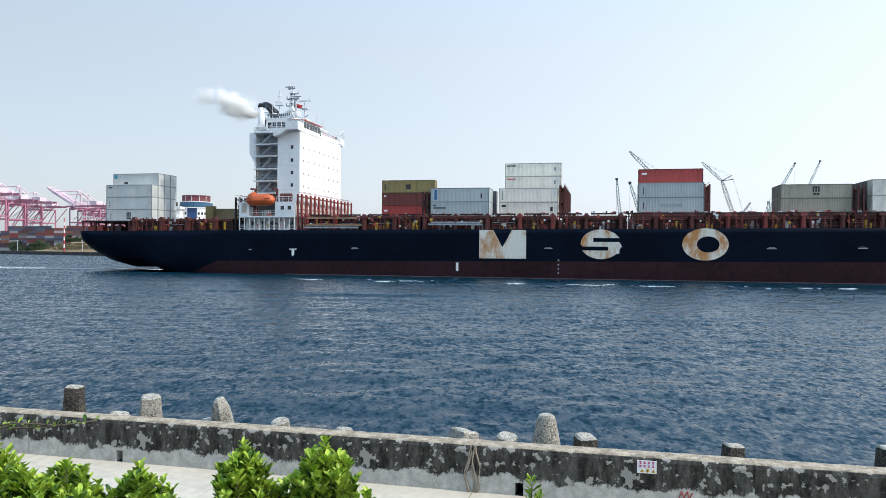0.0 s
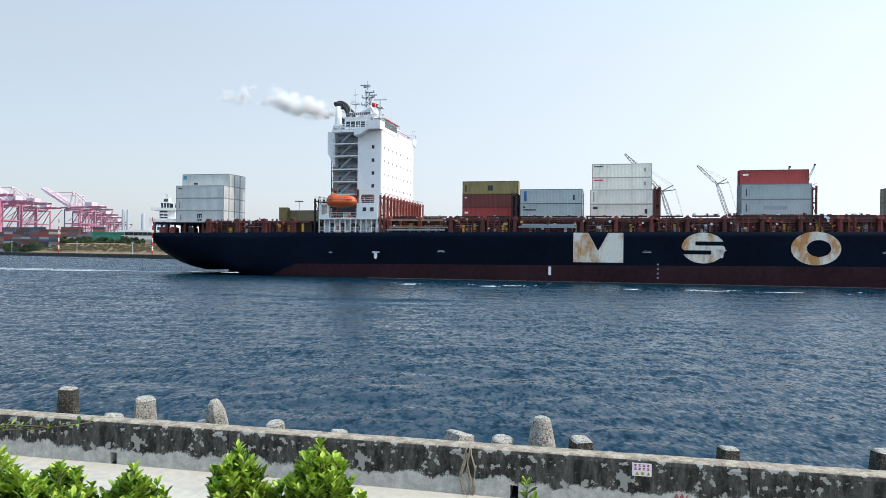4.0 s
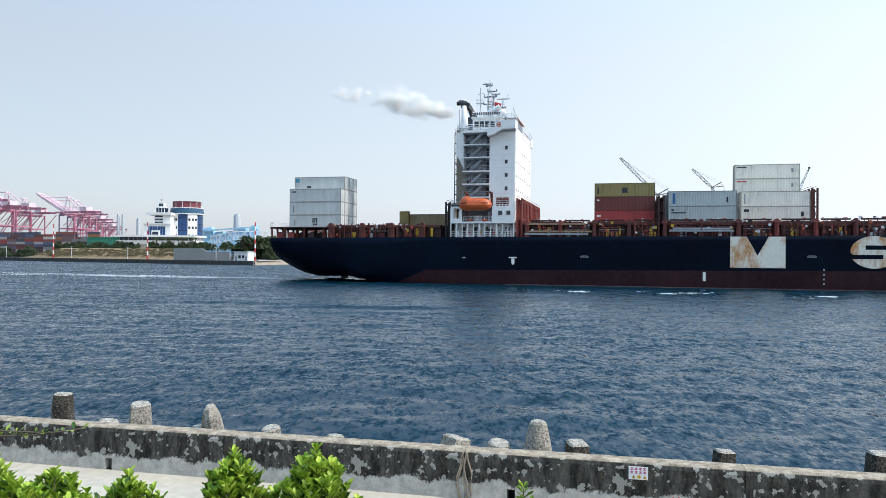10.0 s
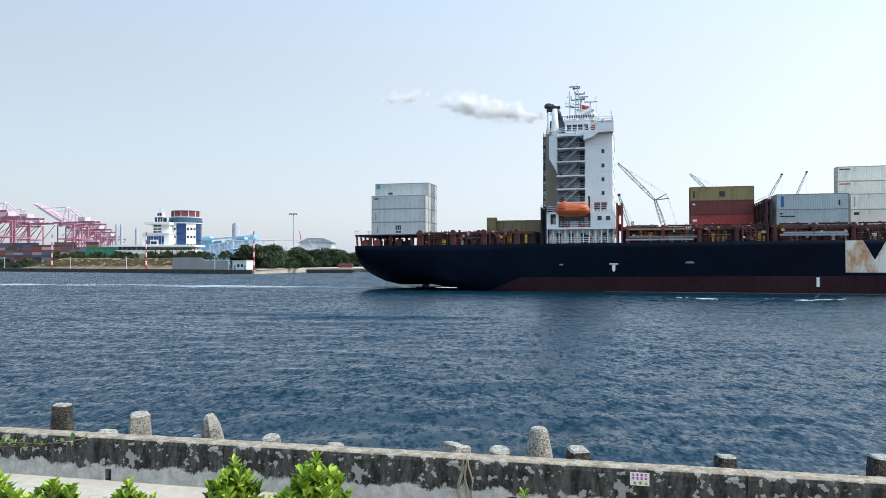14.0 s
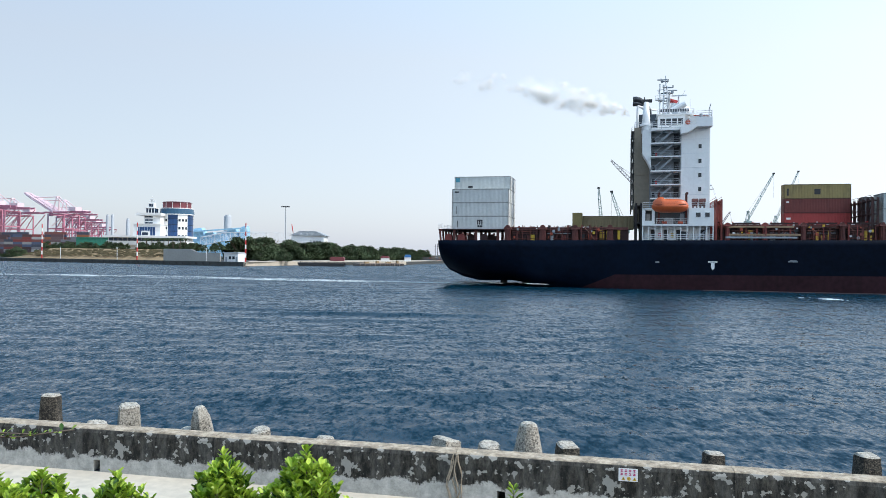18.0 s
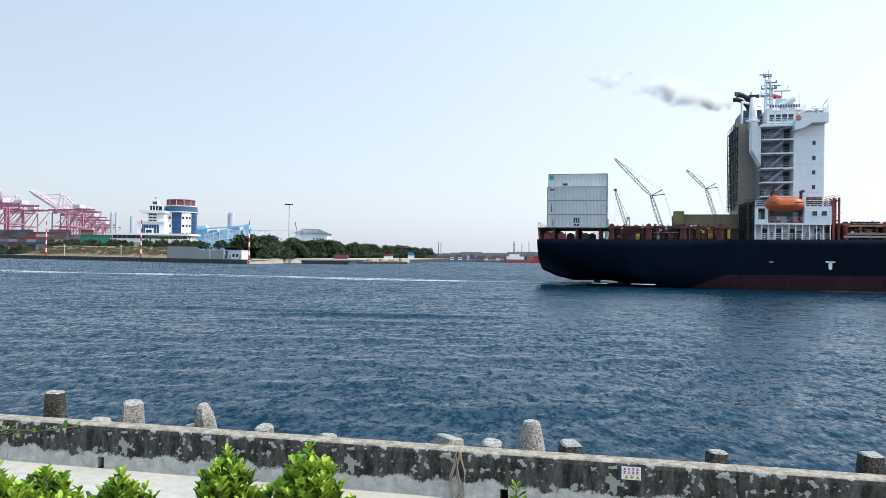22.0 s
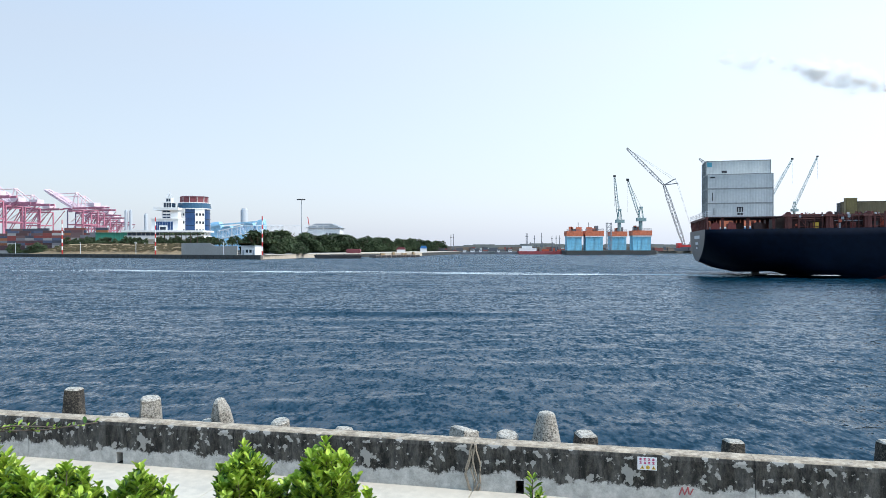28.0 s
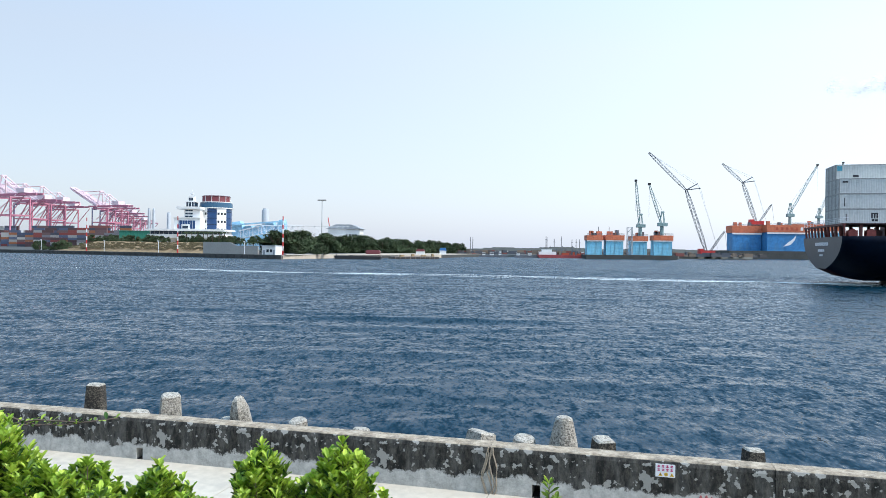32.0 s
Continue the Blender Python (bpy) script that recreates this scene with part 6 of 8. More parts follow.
def make_palm(seed, h):
    rng = random.Random(seed)
    t = thing("palm_tree", "small palm with drooping fronds by the harbour house", "palm", group="palms")
    bm = bm_()
    tube(bm, (0, 0, 0), (0.3, 0, h), 0.28, 7, 0.18)
    part("trunk", bm, BARK, t)
    for k in range(11):
        a = k * 0.571 + rng.uniform(-0.2, 0.2)
        bm = bm_()
        prev = Vector((0.3, 0, h))
        for i in range(1, 7):
            f = i / 6
            p = Vector((0.3 + 2.6 * f * math.cos(a), 2.6 * f * math.sin(a), h + 1.1 * math.sin(f * 2.6) - 0.9 * f * f))
            w = 0.5 * (1 - 0.7 * f)
            sd = Vector((-math.sin(a), math.cos(a), 0)) * w
            bm.faces.new([bm.verts.new(v) for v in (prev, prev + sd - Vector((0, 0, w * 0.5)), p + sd - Vector((0, 0, w * 0.5)), p)])
            bm.faces.new([bm.verts.new(v) for v in (prev, p, p - sd - Vector((0, 0, w * 0.5)), prev - sd - Vector((0, 0, w * 0.5)))])
            prev = p
        part("frond", bm, LEAF, t)
    return t


def plant_trees():
    kinds = [make_tree("tree", 40 + i, 8.5, 4.4) for i in range(4)]
    spots = []
    rng = random.Random(21)
    for i in range(78):
        f = i / 77
        x, y = -108 + 106 * f + rng.uniform(-2, 2), 384 + 150 * f + rng.uniform(-6, 14)
        spots.append((x, y, 1.9, (2.0 - 0.78 * f) * rng.uniform(0.78, 1.1)))
    qa = Vector((-235, 380 * FAR_Y / FAR_X, 0))
    qb = Vector((-80.2, 301 * FAR_Y / FAR_X, 0))
    qd = (qb - qa).normalized()
    qn = Vector((-qd.y, qd.x, 0))
    L = (qb - qa).length
    for i in range(52):                                # small trees on the terrace behind the bank
        q = qa + qd * L * (-0.02 + 0.72 * i / 51) + qn * rng.uniform(22, 44)
        spots.append((q.x, q.y * FAR_X / FAR_Y, 7.5, rng.uniform(0.36, 0.68)))
    for f, w, s in ((-0.16, 12, 0.8), (-0.2, 18, 0.9), (-0.13, 22, 1.0), (-0.07, 12, 0.75), (0.09, 20, 0.8), (0.12, 24, 0.85), (0.16, 26, 0.8), (-0.24, 20, 0.9), (0.02, 10, 0.6), (0.06, 14, 0.7), (0.10, 12, 0.5), (-0.04, 16, 0.8), (0.13, 16, 0.7), (-0.1, 20, 0.9), (0.0, 30, 1.0), (0.05, 40, 1.0)):
        q = qa + qd * L * f + qn * w
        spots.append((q.x, q.y * FAR_X / FAR_Y, 1.9, s))
    for f, w, s in ((0.50, 44, 0.6), (0.56, 46, 0.55), (0.60, 40, 0.6), (0.66, 42, 0.6), (0.70, 38, 0.65), (0.45, 46, 0.5), (0.24, 66, 1.0), (0.27, 64, 1.15), (0.30, 62, 0.9), (0.33, 66, 0.8), (0.84, 26, 0.8), (0.9, 30, 0.8), (0.96, 34, 0.9)):
        q = qa + qd * L * f + qn * w
        spots.append((q.x, q.y * FAR_X / FAR_Y, 7.4 if f < 0.72 else 1.9, s))
    for i, (x, y, z, s) in enumerate(spots):
        m = spot(x, y, z - 0.1, 0, 0, rng.uniform(0, 360))
        o = kinds[i] if i < 4 else copy_thing(kinds[i % 4], m)
        o.matrix_basis = m
        o.scale = (s, s, s)
    palm = make_palm(5, 5.0)
    palm.matrix_basis = spot(-150, 366, 7.5)
    for k in range(13):
        copy_thing(palm, spot(-150 + 3.6 * k, 366 - 1.9 * k + rng.uniform(-1, 2), 7.5 if k < 8 else 1.9, 0, 0, rng.uniform(0, 360)))


plant_trees()


def lattice_crane(x, y, knee, tip, base_z=2.0, spread=8, material=None, tag="crawler crane with a long lattice boom and jib"):
    """knee and tip: offsets from the base."""
    m = material or LATTICE
    t = thing("lattice_crane", tag, "crane", spot(x, y, base_z), group="harbour cranes")
    bm = bm_()
    box(bm, -5, 6, -3, 3, 1.2, 4.6)
    box(bm, -6, -3, -2.6, 2.6, 2, 6)
    part("cab", bm, REDP, t)
    for yy in (-3.4, 2.4):
        bm = bm_()
        box(bm, -6, 6, yy, yy + 1.0, 0, 1.3)
        part("track", bm, BLACK, t)
    bm = bm_()
    truss(bm, (0, 0, 3.5), knee, 2.6, 16, 0.2)
    part("boom", bm, m, t)
    if tip:
        bm = bm_()
        truss(bm, knee, tip, 2.0, 16, 0.14)
        part("jib", bm, m, t)
        k, e = Vector(knee), Vector(tip)
        bm = bm_()
        for s in ((9, 5), (11, 1.5)):
            tube(bm, k, k + Vector((s[0], 0, s[1])), 0.4, 5)
            tube(bm, k + Vector((s[0], 0, s[1])), e, 0.07, 3)
            tube(bm, k + Vector((s[0], 0, s[1])), (9, 0, 5), 0.07, 3)
        part("strut", bm, m, t)
    bm = bm_()
    truss(bm, (3, 0, 4), (14, 0, 20), 1.2, 6, 0.14)
    tube(bm, (14, 0, 20), (16, 0, 5), 0.12, 3)
    part("back_mast", bm, m, t)


def pedestal_crane(x, y, z0, z1, tip):
    t = thing("dock_crane", "slim grey luffing crane standing on the floating dock", "crane", spot(x, y, z0), group="harbour cranes")
    h = z1 - z0
    bm = bm_()
    tube(bm, (0, 0, 0), (0, 0, h * 0.5), 1.3, 10)
    part("pedestal", bm, CRANEGREY, t)
    bm = bm_()
    box(bm, -2.6, 3.4, -2, 2, h * 0.5, h * 0.68)
    part("cab", bm, CRANEGREY, t)
    bm = bm_()
    for sx in (-1.6, 1.6):
        for sy in (-1.4, 1.4):
            tube(bm, (sx, sy, h * 0.68), (0.4 + sx * 0.3, sy * 0.4, h * 1.25), 0.25, 5)
    box(bm, -0.6, 1.4, -0.9, 0.9, h * 1.2, h * 1.3)
    part("head_frame", bm, CRANEGREY, t)
    bm = bm_()
    truss(bm, (-0.5, 0, h * 0.66), tip, 1.5, 14, 0.13)
    part("jib", bm, CRANEGREY, t)
    bm = bm_()
    tube(bm, (0.4, 0, h * 1.28), tip, 0.08, 3)
    tube(bm, tip, (tip[0], 0, tip[2] - 22), 0.06, 3)
    box(bm, tip[0] - 0.9, tip[0] + 0.9, -0.6, 0.6, tip[2] - 0.4, tip[2] + 1.0)
    part("rigging", bm, BLACK, t)


def floating_dock(x0, x1, y, z_top, depth, wall, band_h, name_label):
    """One side tower of a floating dock: painted wall, orange band, rails."""
    t = thing("floating_dock", name_label, "floating dock", spot(x0, y, 0), group="floating docks")
    w = x1 - x0
    bm = bm_()
    box(bm, 0, w, 0, depth, 0.2, z_top - band_h)
    part("side_wall", bm, wall, t)
    for k in range(int(w / 3) + 1):
        bm = bm_()
        box(bm, min(w - 0.2, k * 3), min(w, k * 3 + 0.2), -0.15, 0, 0.4, z_top - band_h - 0.2)
        part("wall_rib", bm, wall, t)
    bm = bm_()
    box(bm, -0.6, w + 0.6, -0.8, depth + 0.6, z_top - band_h, z_top)
    part("top_band", bm, DOCKORANGE, t)
    bm = bm_()
    box(bm, -0.5, w + 0.5, -0.7, -0.6, z_top - band_h - band_h * 0.22, z_top - band_h + 0.02)
    part("white_line", bm, SHOREWHITE, t)
    bm = bm_()
    rail(bm, [(-0.4, -0.6, z_top), (w + 0.4, -0.6, z_top)], 1.3, 0.08, 2.5)
    part("top_rail", bm, LATTICE, t)
    rng = random.Random(int(x0))
    for k in range(3):
        bm = bm_()
        xa = rng.uniform(0.5, w - 3)
        box(bm, xa, xa + rng.uniform(1.5, 3), 2, 5, z_top, z_top + rng.uniform(1.5, 3.5))
        part("deck_locker", bm, DOCKORANGE if k else LATTICE, t)
    return t


def dockyard():
    first = floating_dock(83.2, 93.0, 455, 16.0, 9, CYAN, 3.4, "light blue floating dock tower with orange band")
    second = floating_dock(95.6, 107.2, 455, 16.2, 9, CYAN, 3.4, "light blue floating dock tower with orange band")
    for t, x in ((first, 8), (second, 2.5)):
        bm = bm_()
        box(bm, x - 1.5, x + 2.0, 1, 4, 15.9, 18.8)
        part("control_house", bm, DOCKORANGE, t)
        bm = bm_()
        tube(bm, (x, 3, 18.8), (x, 3, 22), 0.2, 5)
        part("aerial", bm, LATTICE, t)
    floating_dock(119.6, 131.0, 485, 16.4, 9, CYAN, 3.4, "light blue floating dock tower with orange band")
    floating_dock(127.2, 139.4, 455, 16.4, 9, CYAN, 3.4, "light blue floating dock tower with orange band")
    floating_dock(236.5, 261.6, 602, 29.5, 14, DOCKBLUE, 6.5, "strong blue floating dock wall with orange band")
    big = floating_dock(262.2, 297.5, 592, 30.0, 14, DOCKBLUE, 6.5, "strong blue floating dock wall with orange band")
    floating_dock(306.0, 352.0, 640, 33.0, 14, CYAN, 6.5, "pale floating dock wall with orange band")
    bm = bm_()
    prism(bm, [(14, 11), (20, 12.5), (24, 17), (25, 21), (22, 17.5), (17, 14)], 0.06, lambda u, v, w: Vector((u, -0.2 - w, v)))
    part("white_emblem", bm, SHOREWHITE, big)
    for k in range(7):
        bm = bm_()
        box(bm, 7 + k * 4.3, 9.2 + k * 4.3, -0.9, -0.8, 25.2, 28)
        part("painted_bar", bm, SHOREWHITE if k > 4 else ORANGERED, big)
    slab("dock_pontoon", [(82, 452), (142, 452), (142, 492), (82, 492)], -2, 2.8, QUAY, "grey pontoon deck of the floating dock", "pontoon")
    slab("large_dock_pontoon", [(228, 588), (360, 588), (360, 660), (228, 660)], -2, 7.0, QUAY, "grey pontoon deck of the floating dock", "pontoon")
    slab("dock_quay", [(-10, 520), (20, 500), (82, 470), (82, 500), (142, 500), (228, 540), (232, 700), (40, 700)], -2, 1.9, HILL, "dark working quay with stacked gear", "quay")
    pedestal_crane(126, 486, 16.4, 29, (-3.5, 0, 40))
    pedestal_crane(132.5, 456, 16.4, 29, (-8.8, 0, 34.5))
    pedestal_crane(284, 598, 30, 45, (23.6, 0, 53.5))
    pedestal_crane(333, 645, 33, 45, (22.6, 0, 59))
    lattice_crane(185.5, 522, (-16.2, 0, 51.5), (-45.4, 0, 80.5), 2.0)
    lattice_crane(261, 612, (-12.5, 0, 39.5), (-31.0, 0, 56.5), 29.5)
    # a red tug and a row of masts by the quay
    t = thing("red_workboat", "red-hulled workboat with a white deckhouse at the quay", "boat", spot(53, 470, 0))
    bm = bm_()
    prism(bm, [(0, 0.0), (31, 0.0), (32, 2.1), (-1.5, 2.3)], 6, lambda u, v, w: Vector((u, w, v)))
    part("hull", bm, mat("faded_red_hull_paint", (0.3, 0.055, 0.06), 0.6, var=0.3, scale=0.3, dirt=0.4), t)
    bm = bm_()
    box(bm, 0, 12, 1, 5, 2.2, 4.4)
    box(bm, 2, 9, 1.5, 4.5, 4.4, 6.0)
    part("deckhouse", bm, SHOREWHITE, t)
    bm = bm_()
    for x0, x1, z in ((16, 21, 3.6), (24, 25, 4.4), (27, 29.5, 3.1)):
        bm = bm_()
        box(bm, x0, x1, 1.5, 4.5, 2.1, z)
        part("deck_winch", bm, ORANGERED, t)
    # open lattice stair tower between the dock's sides, and small white boats
    t = thing("stair_tower", "grey open lattice stair tower on the floating dock", "tower", spot(113.5, 470, 2.8))
    bm = bm_()
    for sx in (0, 3.2):
        for sy in (0, 3):
            tube(bm, (sx, sy, 0), (sx, sy, 19.5), 0.22, 4)
    for k in range(7):
        z = 1 + k * 3
        box(bm, -0.2, 3.4, -0.2, 3.2, z, z + 0.25)
        tube(bm, (0, 0, z), (3.2, 0, z + 3 if k < 6 else z), 0.15, 4)
    part("frame", bm, GREYST, t)
    for x, y, L in ((12, 470, 9), (17, 478, 12), (24, 474, 7), (36, 470, 8), (44, 476, 10)):
        t = thing("small_boat", "small dark-hulled motor boat with a pale cabin at the quay", "boat", spot(x, y, 0), group="small boats")
        bm = bm_()
        prism(bm, [(0, 0.0), (L, 0.0), (L + 1, 1.6), (-0.4, 1.5)], 3, lambda u, v, w: Vector((u, w, v)))
        part("hull", bm, LATTICE, t)
        bm = bm_()
        box(bm, L * 0.2, L * 0.45, 0.5, 2.5, 1.5, 3.2)
        part("cabin", bm, SHOREWHITE, t)
        bm = bm_()
        box(bm, L * 0.22, L * 0.43, 0.42, 0.5, 2.3, 2.8)
        part("window", bm, GLASS, t)
    rng = random.Random(9)
    for k in range(17):
        x = 60 + (k - 2) * 2.1 + rng.uniform(-1, 1) if k > 1 else 6 + k * 1.8
        h = rng.choice((5, 7, 9, 12, 14)) if k > 1 else 13
        t = thing("boat_mast", "thin dark mast above the working quay", "mast", spot(x, 505 + rng.uniform(0, 20), 1.9), group="quay masts")
        bm = bm_()
        tube(bm, (0, 0, 0), (0, 0, h), 0.32, 6, 0.2)
        part("pole", bm, LATTICE, t)
        bm = bm_()
        box(bm, -0.6, 0.6, -0.2, 0.2, h * 0.8, h * 0.8 + 0.4)
        part("crosstree", bm, LATTICE, t)
    bm = bm_()
    for k in range(260):
        x, y = rng.uniform(-6, 225), 0
        y = (508 + rng.uniform(0, 30)) * FAR_Y
        w = rng.uniform(1.5, 7)
        box(bm, x, x + w, y, y + 3, 1.9, 1.9 + rng.uniform(0.6, 3.4), taper=0.1)
    tagged(part("quay_gear", bm, island_mat("quay_gear_colours", ((0.08, 0.07, 0.07), (0.14, 0.11, 0.09), (0.2, 0.06, 0.05), (0.1, 0.1, 0.11), (0.2, 0.15, 0.11), (0.07, 0.08, 0.1)))),
           "low heaps of dark gear along the working quay", "gear", kind="stuff")
    t = thing("moored_barge", "long low black barge moored at the sandy shore", "barge", pose(-62.0, 350.5, 0, 0, 0, 1.2))
    bm = bm_()
    prism(bm, [(0.6, -0.3), (21.6, -0.3), (22.6, 1.5), (-0.6, 1.7)], 6.5, lambda u, v, w: Vector((u, w, v)))
    part("hull", bm, BLACK, t)
    bm = bm_()
    box(bm, -0.4, 22.4, 0.2, 6.3, 1.5, 1.66)
    part("deck", bm, mat("dusty_brown_deck", (0.16, 0.13, 0.11), 0.9, var=0.3), t)
    for x in (0.6, 7.5, 14.0, 21.0):
        bm = bm_()
        box(bm, x, x + 0.5, -0.18, 0.05, 0.5, 1.5)
        box(bm, x + 0.1, x + 0.4, 0.4, 0.7, 1.6, 2.3)
        part("bollard", bm, BLACK, t)
    t = thing("landing_stage", "rough concrete landing stage hung with tyres", "landing stage", pose(-34.5, 372.5, 0, 0, 0, 35))
    bm = bm_()
    prism(bm, [(0, -0.6), (27, -0.6), (27, 1.25), (22, 1.5), (0, 1.3)], 7, lambda u, v, w: Vector((u, w, v)))
    part("slab", bm, mat("dark_worn_stage_concrete", (0.17, 0.14, 0.12), 0.9, var=0.4, scale=0.5), t)
    for k in range(9):
        bm = bm_()
        x = 1.0 + 3.0 * k
        tube(bm, (x, -0.3, 0.5), (x, -0.02, 0.5), 0.62, 10)
        box(bm, x + 0.9, x + 1.8, -0.2, 0.0, 0.0, 1.1)
        part("tyre_fender", bm, BLACK, t)
    for x, w, h in ((4.0, 2.4, 1.0), (11.0, 1.6, 1.4), (17.0, 3.0, 0.8), (23.5, 1.2, 1.6)):
        bm = bm_()
        box(bm, x, x + w, 1.5, 3.0, 1.25, 1.3 + h, taper=0.15)
        part("rubble_mound", bm, DRYGRASS, t)
    # small things on the sandy apron
    for x, y, w, h, m, lab in ((-51, 388, 8, 2.4, ROOFRED, "low red-roofed shed on the shore"), (-25, 405, 5, 3.2, SHOREWHITE, "small white hut with red roof"), (-12, 420, 4, 4.2, mat("blue_tarp", (0.03, 0.16, 0.4), 0.6), "blue tarpaulin tent on the shore")):
        t = thing("shore_hut", lab, "hut", spot(x, y, 1.95))
        bm = bm_()
        box(bm, -w / 2, w / 2, -2, 2, 0, h * 0.6)
        part("wall", bm, SHOREWHITE if m is not ROOFRED else ROOFRED, t)
        bm = bm_()
        prism(bm, [(-w / 2 - 0.4, h * 0.6), (w / 2 + 0.4, h * 0.6), (w / 2 - 0.6, h), (-w / 2 + 0.6, h)], 4.6, lambda u, v, q: Vector((u, -2.3 + q, v)))
        part("roof", bm, m if m is not SHOREWHITE else ROOFRED, t)
    bm = bm_()
    for k in range(260):
        f = rng.random()
        p = Vector((-62 * FAR_X, 341 * FAR_Y, 0)).lerp(Vector((14, 500 * FAR_Y, 0)), f)
        s = rng.uniform(0.4, 1.1)
        box(bm, p.x - s, p.x + s, p.y - 1.5 - s, p.y - 1.5 + s, 0.0, 0.6 + s * 0.8, Matrix.Identity(4), taper=s * 0.3)
    tagged(part("shore_rocks", bm, QUAY), "rough dark rocks along the waterline", "rocks", kind="stuff")


dockyard()
# ---- near shore: terrace, slope, walkway, sea wall ----
CONCRETE = mat("pale_walkway_concrete", (0.53, 0.475, 0.39), 0.85, var=0.14, scale=1.2, bump=0.2, bscale=30, dirt=0.25, dirt_color=(0.28, 0.26, 0.23))
SOIL = mat("dark_planted_soil", (0.07, 0.06, 0.04), 0.95, var=0.4, scale=2, bump=0.5)
LEAN_X = -0.2296                                       # the wall runs slightly towards the camera on its right end
WALL_Y0 = 14.17
WALL_TURN = math.degrees(math.atan(LEAN_X))


def wall_pose(x, z=0.0, off=0.0):
    """A pose on the wall's face at x, off metres behind it."""
    a = math.atan(LEAN_X)
    return pose(x - math.sin(a) * off, WALL_Y0 + LEAN_X * x + math.cos(a) * off, z, 0, 0, WALL_TURN)


def near_ground():
    prof = [(-60, 4.37), (2.8, 4.37), (3.6, 4.0), (8.4, 1.45), (9.6, 1.15)]
    bm = bm_()
    rows = []
    for i in range(61):
        x = -60 + 2 * i
        rows.append([bm.verts.new((x, y + (LEAN_X * x if y > 9 else 0.5 * LEAN_X * x if y > 3 else 0), z + (0.1 * noise.noise(Vector((x * 0.4, y, 0))) if 3 < y < 9 else 0))) for y, z in prof])
    for a, b in zip(rows, rows[1:]):
        for k in range(len(prof) - 1):
            bm.faces.new((a[k], a[k + 1], b[k + 1], b[k]))
    tagged(part("near_ground", bm, SOIL), "planted earth slope below the lookout", "ground", kind="structure")
    w = thing("walkway", "pale concrete walkway behind the sea wall", "pavement", kind="structure")
    for k in range(-10, 11):
        bm = bm_()
        box(bm, k * 4.97 + 0.59 + 0.008, k * 4.97 + 5.56 - 0.008, -5.2, 0.02, -0.5, 0.0)
        o = part("slab", bm, CONCRETE, w)
        o.matrix_basis = wall_pose(0, 1.25)


near_ground()


